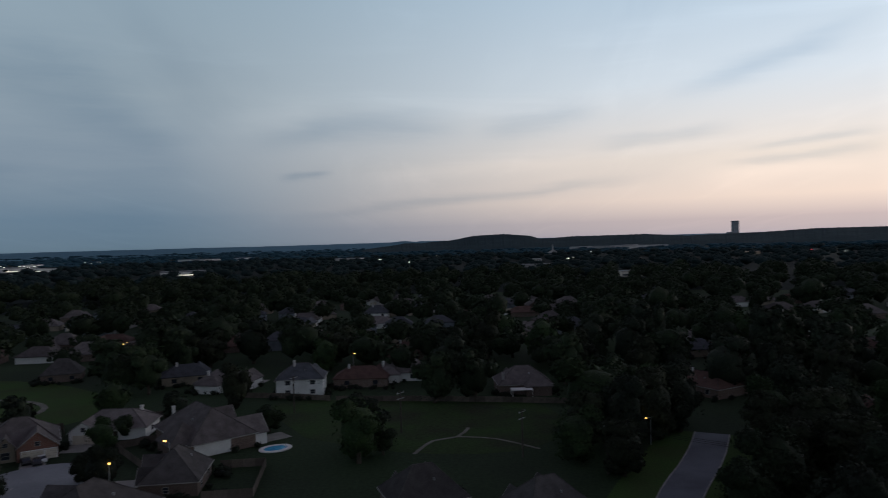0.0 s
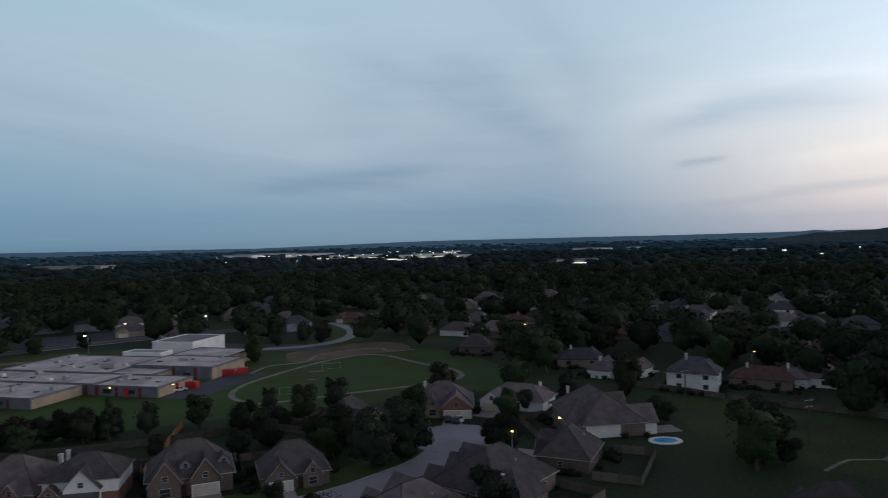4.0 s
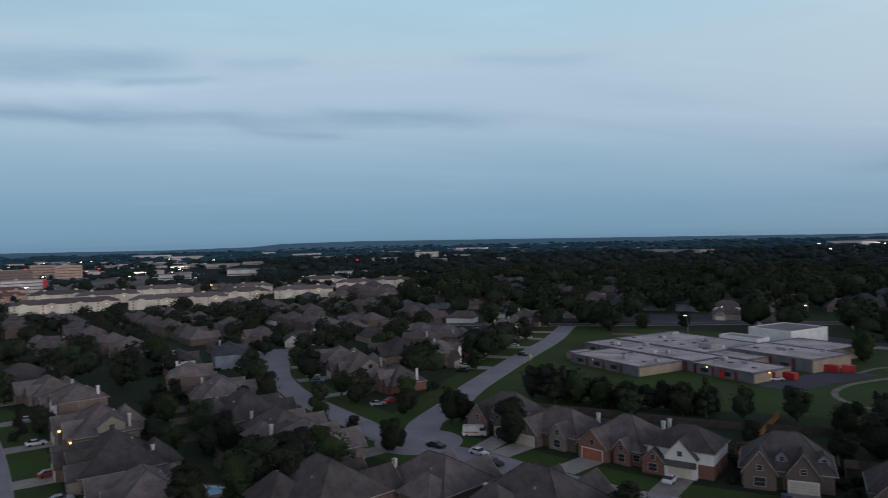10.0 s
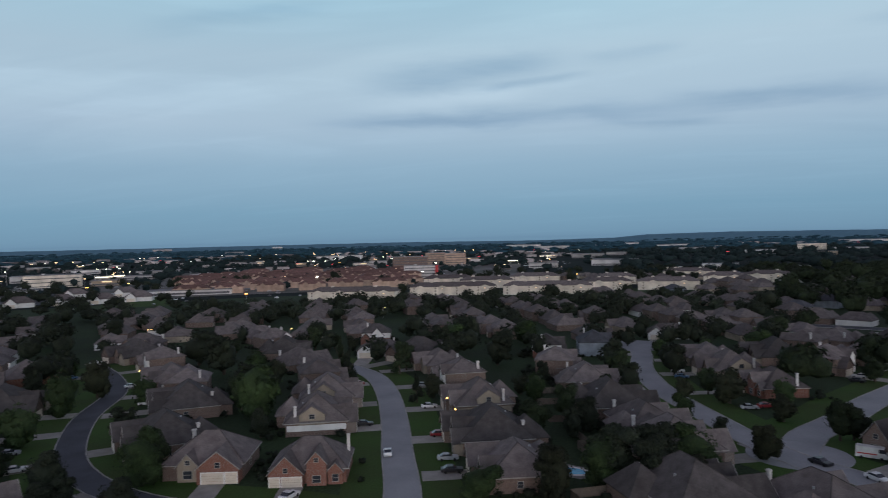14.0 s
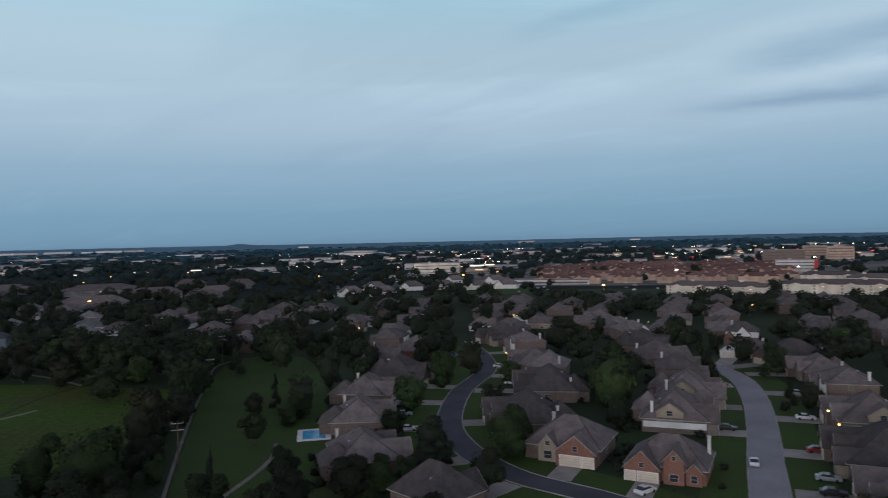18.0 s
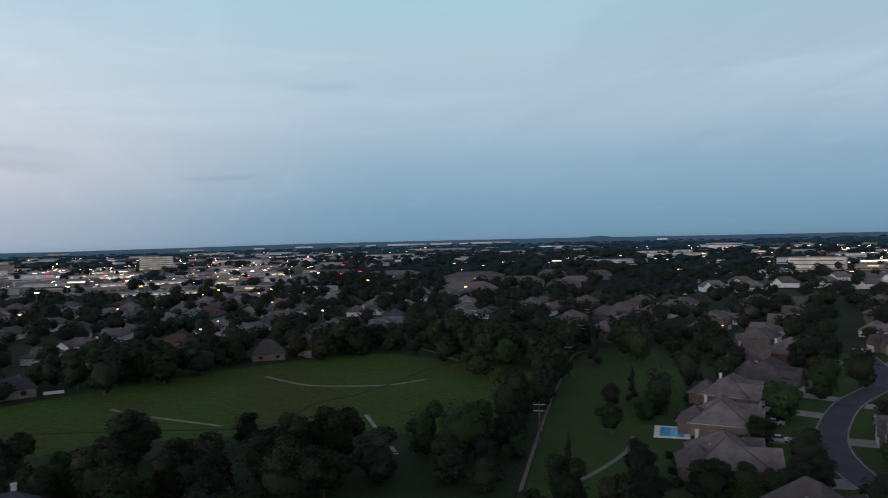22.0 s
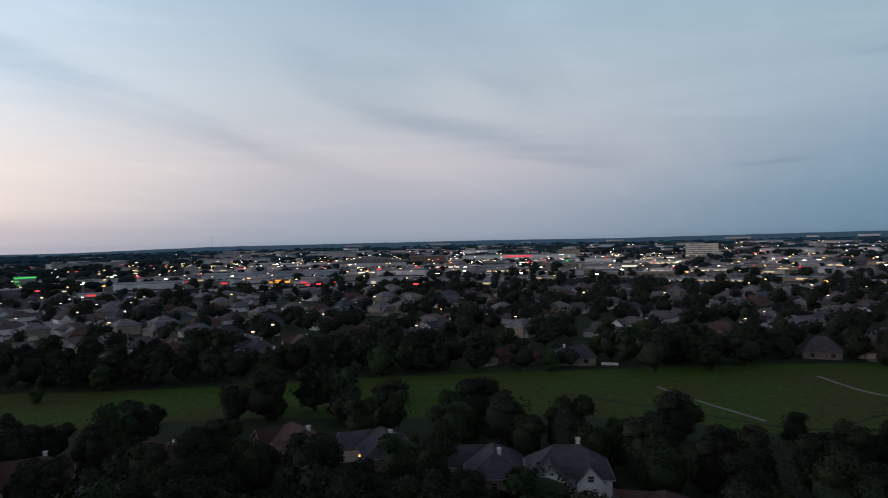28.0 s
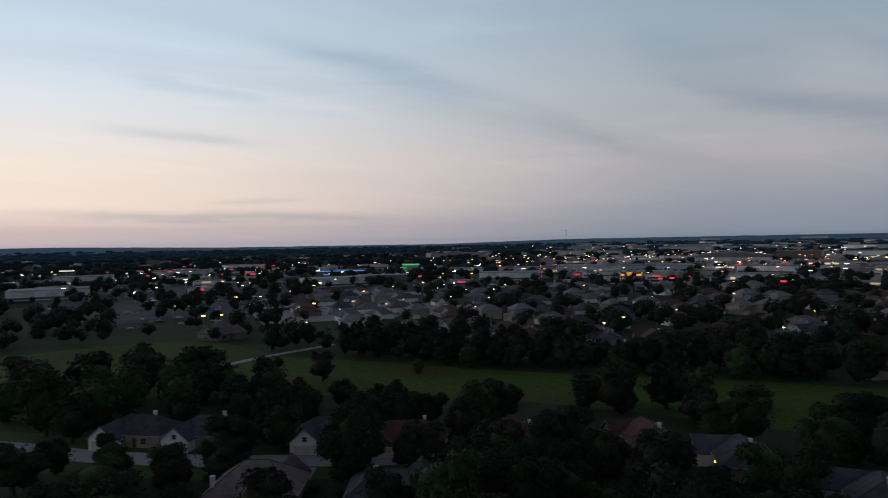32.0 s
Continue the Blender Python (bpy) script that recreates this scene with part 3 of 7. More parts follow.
for k, (name, (pts, width, mat, label)) in enumerate(PATHS.items()):
    tagged(new(name, band(Shape(), strip(pts, width, 0, 3), -width / 2, width / 2, -0.1, 0.056 + 0.004 * k).mesh(name, mat)), label, "path", kind="structure")
for x, y, r, q in ((-177, 199, 3.2, 0.45), (-168, 186, 1.6, 0.6), (-160, 170, 2.6, 0.45), (-310, 160, 8, 0.5)):
    round_sheet("bare_patch", x, y, r, 0.048, DIRT, "bare worn earth in the grass", "bare earth", q, 40)

sheet("bare_ground", [(-218, 226), (-215, 254), (-195, 272), (-175, 258), (-186, 235), (-199, 210)], material("red_earth", (0.15, 0.095, 0.065), 0.95, 0.4, 0.08, 1.2, tint=(0.07, 0.06, 0.035)), "worn reddish earth beside the school loop", "bare earth", 0.050)


def sector(name, yaw0, yaw1, r0, r1, mat, label, z):
    n = max(4, int((yaw1 - yaw0) / 2))
    arc = [polar(yaw0 + (yaw1 - yaw0) * i / n, r0) for i in range(n + 1)] + [polar(yaw1 - (yaw1 - yaw0) * i / n, r1) for i in range(n + 1)]
    k = len(arc)
    s = Shape()
    s.v = [(x, y, h) for h in (-0.2, z) for x, y in arc]
    s.f = [tuple(range(k, 2 * k))] + [(i, (i + 1) % k, k + (i + 1) % k, k + i) for i in range(k)]
    tagged(new(name, s.mesh(name, mat)), label, "paving", kind="structure")


TOWN = material("town_paving", (0.16, 0.145, 0.14), 0.9, 0.3, 0.012, 0.06, tint=(0.07, 0.075, 0.065), spec=0.2)
sector("town_paving", 172, 226, 820, 1750, TOWN, "pale paved shopping district", 0.03)
sector("town_paving", 228, 264, 470, 1150, DARK_LOT, "dusky paved shopping district", 0.034)
sector("town_paving", 100, 133, 680, 1250, TOWN, "paved streets between town blocks", 0.038)


# ---- houses ----
def hip_roof(w, d, z, rise, over=0.45, x=0.0, y=0.0, inset=None):
    s = Shape()
    a, b = w / 2 + over, d / 2 + over
    lo, hi = z - 0.12, z + 0.12
    k = b * 0.9 if inset is None else inset
    if a >= b:
        ridge = [(-(a - k), 0), (a - k, 0)]
        top = [(4, 5, 9, 8), (5, 6, 9), (6, 7, 8, 9), (7, 4, 8)]
    else:
        ridge = [(0, -(b - a * 0.9)), (0, b - a * 0.9)]
        top = [(4, 5, 8), (5, 6, 9, 8), (6, 7, 9), (7, 4, 8, 9)]
    vs = [(x + i * a, y + j * b, h) for h in (lo, hi) for i, j in ((-1, -1), (1, -1), (1, 1), (-1, 1))] + [(x + p, y + q, z + rise) for p, q in ridge]
    return s.add(vs, [(3, 2, 1, 0), (0, 1, 5, 4), (1, 2, 6, 5), (2, 3, 7, 6), (3, 0, 4, 7)] + top)


def gable_roof(x0, x1, y0, y1, z, rise, over=0.4, thick=0.2):
    """Two sloping slabs whose ridge runs along y."""
    c, h = (x0 + x1) / 2, (x1 - x0) / 2
    k = rise / h
    o = [(x0 - over, z - over * k), (c, z + rise), (x1 + over, z - over * k), (x1 + over, z - over * k + thick), (c, z + rise + thick * 1.2), (x0 - over, z - over * k + thick)]
    return Shape().extrude(o, "y", y0 - over, y1)


def gable_wall(x0, x1, y0, y1, z, rise):
    return Shape().extrude([(x0, 0), (x1, 0), (x1, z), ((x0 + x1) / 2, z + rise), (x0, z)], "y", y0, y1)


def window(parent, x, y, z, w, h, face, near=True):
    """face: f front, b back, l and r sides. A white frame with a dark pane and one bar."""
    t = 0.09
    put_box = {"f": lambda s, a, b, c, d, k: s.box(x + a, x + b, y - k, y + 0.02, z + c, z + d), "b": lambda s, a, b, c, d, k: s.box(x + a, x + b, y - 0.02, y + k, z + c, z + d),
               "l": lambda s, a, b, c, d, k: s.box(x - k, x + 0.02, y + a, y + b, z + c, z + d), "r": lambda s, a, b, c, d, k: s.box(x - 0.02, x + k, y + a, y + b, z + c, z + d)}[face]
    s = Shape()
    for a, b, c, d in ((-w / 2, w / 2, 0, t), (-w / 2, w / 2, h - t, h), (-w / 2, -w / 2 + t, t, h - t), (w / 2 - t, w / 2, t, h - t), (-w / 2 + t, w / 2 - t, h / 2 - 0.03, h / 2 + 0.03)):
        put_box(s, a, b, c, d, 0.07)
    if not near:
        p = Shape()
        put_box(p, -w / 2, w / 2, 0, h, 0.05)
        part("window", p, GLASS, parent)
        return
    win = part("window", s, BARGE, parent)
    p = Shape()
    put_box(p, -w / 2 + t, w / 2 - t, t, h - t, 0.03)
    part("pane", p, GLASS, win, "dark window pane")


def garage_door(parent, x, y, w, mat, h=2.15, near=True):
    s = Shape()
    n = 4
    for i in range(n):
        s.box(x - w / 2, x + w / 2, y - 0.06, y + 0.02, 0.05 + i * h / n, 0.05 + (i + 1) * h / n - 0.04)
    part("garage_door", s, mat, parent, "panelled garage door")
    if not near:
        return
    f = Shape()
    for a, b, z0, z1 in ((-w / 2 - 0.16, -w / 2, 0, h + 0.2), (w / 2, w / 2 + 0.16, 0, h + 0.2), (-w / 2, w / 2, h + 0.04, h + 0.2)):
        f.box(x + a, x + b, y - 0.09, y + 0.02, z0, z1)
    part("door_trim", f, TRIM, parent)


class House:
    """A kind of house: a hipped body with gabled wings; its front looks to -y."""
    def __init__(self, label, w, d, eave, rise, wings, wall, roof, garage, gmat=None, chimney=None, upper=None, door_x=1.5, detail=True, dormers=(), back_gable=None, near=True, ell=None, rear_panel=False, size=1.0, canopy=False, name="house"):
        ob = self.ob = thing(name, label, "house", "houses of the suburb")
        self.w, self.d, self.garage = w, d, garage
        gmat = gmat or GARAGE_WHITE
        part("wall", Shape().box(-w / 2, w / 2, -d / 2, d / 2, -0.3, eave), wall, ob)
        part("roof", hip_roof(w, d, eave, rise), roof, ob, "shingled hip roof")
        self.front, self.size = d / 2, size
        if near:
            a, b, z = w / 2 + 0.45, d / 2 + 0.45, eave - 0.02
            s = Shape().box(-a - 0.1, a + 0.1, -b - 0.12, -b - 0.01, z - 0.1, z + 0.08).box(-a - 0.1, a + 0.1, b + 0.01, b + 0.12, z - 0.1, z + 0.08)
            s.box(-a - 0.12, -a - 0.01, -b, b, z - 0.1, z + 0.08).box(a + 0.01, a + 0.12, -b, b, z - 0.1, z + 0.08)
            part("gutter", s, BARGE, ob, "pale eave gutter")
            top = hip_roof(w, d, eave, rise).v
            p, q = Vector(top[8]), Vector(top[9])
            s = Shape().rod(p, q, 0.1, n=5)
            for i in range(4):
                c = Vector(top[4 + i])
                s.rod(c, p if (c - p).length < (c - q).length else q, 0.1, n=5)
            part("ridge_cap", s, SHINGLE_DARK, ob, "dark ridge shingles")
        if ell:
            ex, ey, ew, ed = ell
            part("rear_wing_wall", Shape().box(ex - ew / 2, ex + ew / 2, ey - ed / 2, ey + ed / 2, -0.3, eave - 0.25), wall, ob)
            part("rear_wing_roof", hip_roof(ew, ed, eave - 0.15, rise * 0.72, x=ex, y=ey), roof, ob, "lower hip roof of the rear wing")
        if rear_panel:
            part("side_panel", Shape().box(-w / 2 - 0.06, -w / 2, -d * 0.1, d * 0.45, 0.1, eave - 0.2), WHITE, ob, "white painted side wall")
        for cx, ww, proj, we, wr, wm in wings:
            y0 = -d / 2 - proj
            part("wing_wall", gable_wall(cx - ww / 2, cx + ww / 2, y0, -d / 2 + d * 0.2, we, wr), wm or wall, ob)
            part("wing_roof", gable_roof(cx - ww / 2, cx + ww / 2, y0, -d / 2 + d * 0.45, we, wr), roof, ob)
            if detail and near:
                hw = ww / 2 + 0.4
                k = wr / (ww / 2)
                z0 = we - 0.4 * k
                edge = [(cx - hw, z0 + 0.04), (cx, z0 + hw * k + 0.06), (cx + hw, z0 + 0.04), (cx + hw, z0 + 0.21), (cx, z0 + hw * k + 0.25), (cx - hw, z0 + 0.21)]
                part("bargeboard", Shape().extrude(edge, "y", y0 - 0.47, y0 - 0.405), BARGE, ob, "dull pale gable trim")
            if detail and near and we > 2.5 and ww > 3.2:
                window(ob, cx, y0, we + 0.1, 1.1, min(1.1, wr * 0.45), "f", near)
            if detail and near and all(abs(gx - cx) > gw / 2 + 0.5 for gx, gw, _ in garage):
                window(ob, cx, y0, 0.6, min(2.0, ww * 0.45), 1.7, "f", near)
        for gx, gw, proj in garage:
            garage_door(ob, gx, -d / 2 - proj, gw, gmat, near=near)
            self.front = max(self.front, d / 2 + proj)
            if canopy:
                y = -d / 2 - proj
                part("porch_roof", Shape().extrude([(y - 1.0, 2.45), (y - 0.01, 3.5), (y - 0.01, 2.45)], "x", gx - gw / 2 - 0.9, gx + gw / 2 + 0.9), roof, ob, "dark sloping roof over the garage")
        part("front_door", Shape().box(door_x - 0.5, door_x + 0.5, -d / 2 - 0.05, -d / 2 + 0.02, 0.1, 2.15), BARK, ob, "dark front door")
        if detail:
            rows = [0.9] + ([3.7] if eave > 5 else [])
            for z in rows:
                for x in (-w * 0.28, w * 0.25):
                    window(ob, x, d / 2, z, 1.6, 1.35, "b", near)
                window(ob, w / 2, -d * 0.05, z, 1.2, 1.3, "r", near)
            window(ob, door_x + 2.3, -d / 2, 0.9, 1.6, 1.4, "f", near)
            for k, (vx, vy) in enumerate(() if not near else ((-w * 0.1, d * 0.24),)):
                vz = eave + rise * (1 - vy / (d / 2 + 0.45))
                part("roof_vent", Shape().box(vx - 0.17, vx + 0.17, vy - 0.17, vy + 0.17, vz - 0.2, vz + 0.35), METAL, ob)
        for x, y, z in dormers:
            part("dormer_wall", gable_wall(x - 1.0, x + 1.0, y, y + 2.6, z + 1.2, 0.9), upper or wall, ob)
            part("dormer_roof", gable_roof(x - 1.0, x + 1.0, y, y + 3.2, z + 1.2, 0.9, 0.25, 0.15), roof, ob)
            window(ob, x, y, z + 0.35, 0.9, 1.0, "f", near)
        if back_gable:
            side, y, ww, we, wr = back_gable
            e = side * (w / 2 + 0.12)
            o = [(y - ww / 2, 2.6), (y + ww / 2, 2.6), (y + ww / 2, we), (y, we + wr), (y - ww / 2, we)]
            part("side_gable", Shape().extrude(o, "x", *sorted((e, side * w * 0.2))), upper or TAN, ob, "siding-clad side gable")
            k, over = wr / (ww / 2), 0.4
            o = [(y - ww / 2 - over, we - over * k), (y, we + wr), (y + ww / 2 + over, we - over * k), (y + ww / 2 + over, we - over * k + 0.2), (y, we + wr + 0.24), (y - ww / 2 - over, we - over * k + 0.2)]
            part("side_gable_roof", Shape().extrude(o, "x", *sorted((e + side * 0.35, side * w * 0.05))), roof, ob)
            window(ob, e, y, we - 1.0, 1.4, 1.2, "r" if side > 0 else "l", near)
            part("eave_band", Shape().box(*sorted((side * (w / 2), side * (w / 2 + 0.05))), -d / 2 + 0.3, d / 2 - 0.3, 1.2, 2.6), WHITE if side < 0 else TAN, ob, "plain lower wall panel")
        if upper and eave > 5:
            s = Shape()
            for a in (-1, 1):
                s.box(a * w / 2 - 0.06, a * w / 2 + 0.06, -d / 2 - 0.06, d / 2 + 0.06, 2.9, eave - 0.1)
                s.box(-w / 2 + 0.07, w / 2 - 0.07, a * d / 2 - 0.06, a * d / 2 + 0.06, 2.9, eave - 0.1)
            part("upper_siding", s, upper, ob, "painted siding of the upper storey")
        if chimney:
            x, y, h, cm = chimney
            h = min(h, eave + rise * (1 - abs(y) / (d / 2 + 0.45)) + 1.9)
            part("chimney", Shape().box(x - 0.34, x + 0.34, y - 0.3, y + 0.3, -0.1, h - 0.36).box(x - 0.41, x + 0.41, y - 0.37, y + 0.37, h - 0.36, h - 0.1), cm, ob, "tall chimney stack")
        self.stock = Stock(ob)


PLANS = []


def plan(*a, **k):
    PLANS.append((a, k))


plan("brown brick house with grey hip roof", 15.5, 12.5, 3.0, 4.6, [(-4, 6.5, 2.5, 2.9, 3.0, None), (3.5, 4.2, 0.9, 3.2, 2.4, TAN)], BRICK_BROWN, SHINGLE, [(-4, 4.9, 2.5)], chimney=(6.5, 4.5, 8.2, STACK), ell=(-3.4, 5.6, 7.5, 7))
plan("red brick house with twin front gables and pale garage doors", 16.5, 14, 3.2, 5.4, [(-4.6, 7.4, 2.2, 3.0, 3.6, BRICK_RED), (2.0, 4.2, 1.6, 5.0, 2.3, BRICK_RED), (6.0, 3.2, 1.0, 3.0, 1.7, BRICK_RED)], BRICK_RED, SHINGLE, [(-7.0, 2.2, 2.2), (-3.3, 4.2, 2.2)], GARAGE_WHITE, chimney=(7.8, 3.5, 9.0, STACK), door_x=4.0, size=0.87)
plan("white sided two-storey house with brick base", 13.5, 11.5, 5.4, 4.0, [(0.5, 6.4, 1.6, 4.3, 3.4, WHITE), (-5.0, 4.6, 2.0, 2.9, 2.4, BRICK_RED)], BRICK_RED, SHINGLE_DARK, [(0.5, 4.9, 1.6)], GARAGE_WHITE, chimney=(-4.4, 2.0, 9.6, STACK), upper=WHITE, door_x=-2.0, size=0.92, canopy=True)
plan("red brick house with terracotta garage door", 14.5, 14, 3.0, 5.2, [(-2.6, 7.0, 2.4, 2.9, 3.2, BRICK_RED), (3.6, 3.8, 1.2, 2.9, 2.2, BRICK_RED)], BRICK_RED, SHINGLE, [(-2.6, 4.9, 2.4)], GARAGE_ORANGE, door_x=4.0, chimney=(5.5, 4.8, 8.6, STACK))
plan("dark brick house with steep roof and two dormers", 15, 12, 3.4, 5.6, [(-4.4, 5.4, 1.4, 3.3, 3.6, None), (2.6, 5.4, 1.4, 3.3, 3.6, None)], BRICK_BROWN, SHINGLE_DARK, [(2.6, 4.6, 1.4)], GARAGE_WHITE, dormers=((-0.8, -5.0, 4.4), (6.0, -4.6, 4.4)), upper=BLUE_GREY, door_x=-1.2)
plan("brick house with tan rear gable and broad hip roof", 16, 14.5, 3.2, 5.6, [(-4.4, 6.8, 2.2, 3.0, 3.2, None), (3.0, 4.4, 1.0, 3.3, 2.8, None)], BRICK_BROWN, SHINGLE, [(-4.4, 4.9, 2.2)], chimney=(7.4, 5.0, 8.4, STACK), ell=(-4.0, 6.6, 7, 7), back_gable=(1, 1.0, 6.0, 5.0, 2.0), upper=TAN)
plan("two-storey brick house with grey hip roof", 13.5, 12, 5.3, 3.6, [(-3.2, 6.4, 2.4, 2.9, 2.8, None), (3.0, 4.6, 0.9, 5.2, 2.2, WHITE)], BRICK_BROWN, SHINGLE, [(-3.2, 4.9, 2.4)], chimney=(5.6, 4.0, 9.4, STACK), upper=BRICK_BROWN)
plan("pale sided ranch house with grey hip roof", 17, 11, 2.8, 3.6, [(-5.0, 6.6, 2.6, 2.8, 2.4, WHITE)], WHITE, SHINGLE, [(-5.0, 4.9, 2.6)], chimney=(5.0, 3.0, 7.0, STACK), ell=(3.2, 5.0, 7.5, 6))
plan("blue-grey sided house with slate-coloured roof", 14.5, 12, 5.2, 4.0, [(-3.6, 6.6, 2.2, 2.9, 3.0, BLUE_GREY), (3.4, 4.4, 0.9, 5.0, 2.4, WHITE)], BLUE_GREY, SHINGLE_BLUE, [(-3.6, 4.9, 2.2)], chimney=(6.2, 3.0, 9.8, STACK), upper=BLUE_GREY)
plan("large brick house with sprawling grey roof", 18, 15, 3.1, 5.8, [(-5.2, 7.0, 3.0, 3.0, 3.2, None), (1.0, 4.6, 1.2, 3.3, 3.0, None), (6.4, 4.2, 2.0, 3.0, 2.2, TAN)], BRICK_BROWN, SHINGLE_DARK, [(-5.2, 5.2, 3.0)], chimney=(6.0, 6.0, 9.0, STACK), ell=(3.8, 7.0, 8.5, 8))
plan("brick ranch house with reddish shingle roof", 17, 10.5, 2.8, 3.3, [(-5.0, 6.4, 2.2, 2.8, 2.3, None)], BRICK_BROWN, SHINGLE_RED, [(-5.0, 4.9, 2.2)], chimney=(4.0, 1.0, 6.9, STACK))
plan("white ranch house with low dark roof", 15.5, 10.5, 2.9, 3.4, [(-4.4, 6.4, 3.4, 2.8, 2.6, WHITE)], TAN, SHINGLE_BLUE, [(-4.4, 4.9, 3.4)], chimney=(3.0, 0.8, 7.2, STACK))
plan("red brick house with garage gable beside a tan wing", 15.5, 14, 3.1, 5.0, [(3.6, 8.0, 2.6, 3.0, 3.2, BRICK_RED), (-2.6, 4.0, 1.0, 3.2, 2.2, TAN)], BRICK_BROWN, SHINGLE, [(6.2, 2.2, 2.6), (2.6, 4.2, 2.6)], GARAGE_WHITE, door_x=-4.2, chimney=(-5.0, 4.0, 8.6, STACK))
plan("broad grey-roofed house with tan side gable over white wall", 16.5, 14.5, 3.2, 5.6, [(-4.4, 6.8, 2.2, 3.0, 3.2, None), (3.0, 4.4, 1.0, 3.3, 2.8, None)], BRICK_BROWN, SHINGLE, [(-4.4, 4.9, 2.2)], chimney=(-7.0, 5.0, 8.4, STACK), ell=(4.0, 6.6, 7, 7), back_gable=(-1, 1.0, 6.0, 5.0, 2.0), upper=TAN)
plan("white two-storey house with slate-coloured gable roof", 14, 11, 5.3, 4.2, [(-3.2, 6.6, 2.4, 4.6, 3.2, WHITE), (3.4, 4.4, 1.0, 5.0, 2.4, WHITE)], WHITE, SHINGLE_BLUE, [(-3.2, 4.9, 2.4)], chimney=(2.0, 1.0, 10.6, STACK))
plan("sprawling hip-roofed house with white side wall", 23, 15, 3.1, 6.0, [(-7.5, 7.0, 3.0, 3.0, 3.2, WHITE), (6.0, 5.0, 1.6, 3.2, 3.0, WHITE)], BRICK_BROWN, SHINGLE, [(-7.5, 5.2, 3.0)], chimney=(9.0, 4.0, 9.0, STACK), ell=(-5.0, 7.0, 9, 8), rear_panel=True)
plan("dark brick house with steep plain hip roof", 14, 11.5, 3.0, 5.6, [(-3.2, 6.0, 1.6, 2.9, 3.2, None), (3.4, 4.0, 0.8, 2.9, 2.4, None)], BRICK_BROWN, SHINGLE_DARK, [(-3.2, 4.6, 1.6)], GARAGE_WHITE, door_x=1.0, size=0.9)
KINDS = {}


def kind_of(i, near):
    """The kind of house, with window trim where it stands near."""
    if (i, near) not in KINDS:
        a, k = PLANS[i]
        KINDS[i, near] = House(*a, **k, near=near)
    return KINDS[i, near]


# x, y, heading of the front, kind; street by street
SCHOOL_ROW = [(-169, 54, 45, 4), (-155, 63, 32, 0), (-142, 73, 30, 3), (-129, 79.5, 42, 2), (-117.3, 93.4, 52, 4), (-101, 105.5, 50, 16), (-103, 168, 30, 12), (-86, 182, 5, 7),
              (-60, 172, 130, 15), (-55, 141, -83, 16), (-61, 117, -98, 9), (-66, 97, -105, 0), (-116, 142, 94, 16), (-129, 27, -148, 0), (-113, 41, -142, 9)]
CURVE_STREET = [(-129, 6, -150, 9), (-158, 4, -156, 5), (-176, -2, -157, 0), (-195, -11, -162, 9), (-226, -20, -166, 0), (-247, -32, -177, 6), (-282, -40, -170, 2), (-290, -22, -170, 8),
                (-339, 8, 90, 7), (-273, 20, 1, 0), (-250, 25, 14, 5), (-226, 35, 18, 1)]
LONG_STREET = [(-264, 57, 145, 6), (-283, 73, 145, 0), (-306, 88, 145, 9), (-326, 102, 150, 5), (-345, 115, 150, 0), (-364, 127, 150, 6), (-280, 44, 10, 9), (-302, 58, -30, 6), (-322, 74, -30, 0)]
GABLE_STREET = [(-131.5, -67.5, 108, 1), (-129.5, -90, 108, 12), (-165, -83, -156, 13), (-190, -92, -156, 13), (-212, -106, -148, 6), (-241, -128, -120, 0), (-262, -146, 200, 9), (-284, -164, 144, 6),
                (-303, -182, 144, 0), (-137, -26, 21, 0), (-160, -36, 22, 9), (-190, -46, 24, 5), (-220, -59, 27, 6), (-246, -74, 32, 0), (-266, -88, 64, 9), (-307, -123, 109, 2), (-274, -108, 104, 7)]
PARK_STREET = [(-88, -90.5, -91, 16), (-93.5, -118.5, -120, 0), (-113, -144, -134, 0), (-134, -167, -144, 0), (-178, -213, -137, 1), (-198, -213, -129, 3), (-157, -178, -151, 9), (-172, -127, 36, 9),
               (-140, -110, 46, 9), (-204, -157, 43, 0), (-229, -180, 51, 6), (-246, -206, 66, 9), (-191, -141, 29, 6), (-271, -223, 106, 0)]
NORTH_HOUSES = [(-5, 126, 200, 16), (16, 118, 205, 16), (-93, 250, 200, 11), (-29, 238, 180, 10), (-143, 261, 200, 16), (-15, 292, 160, 10), (-39, 395, 180, 7),
                (-83, 400, 180, 11), (158, 271, 160, 10), (100, 175, 160, 10), (98, 278, 180, 11), (135, 328, 180, 11), (-74, 236, 170, 7), (-17, 336, 170, 11), (-85, 424, 180, 7), (-42, 426, 180, 14), (78, 212, 120, 10)]
NORTH_LANE = [(-47, 226, 184, 14), (23.5, 222, 184, 0), (-17, 247, 180, 7)]
SOUTH_HOUSES = [(182, -41, -137, 11), (170, -54, -135, 11), (150, -76, -127, 11), (125, -48, 53, 0), (108, -67, 53, 11), (120, -108, 164, 10), (100, -129, 148, 10), (79, -132, 132, 11),
                (52, -129, 115, 11), (36, -125, 200, 14), (17, -114, 100, 10), (136, -88, -127, 10)]
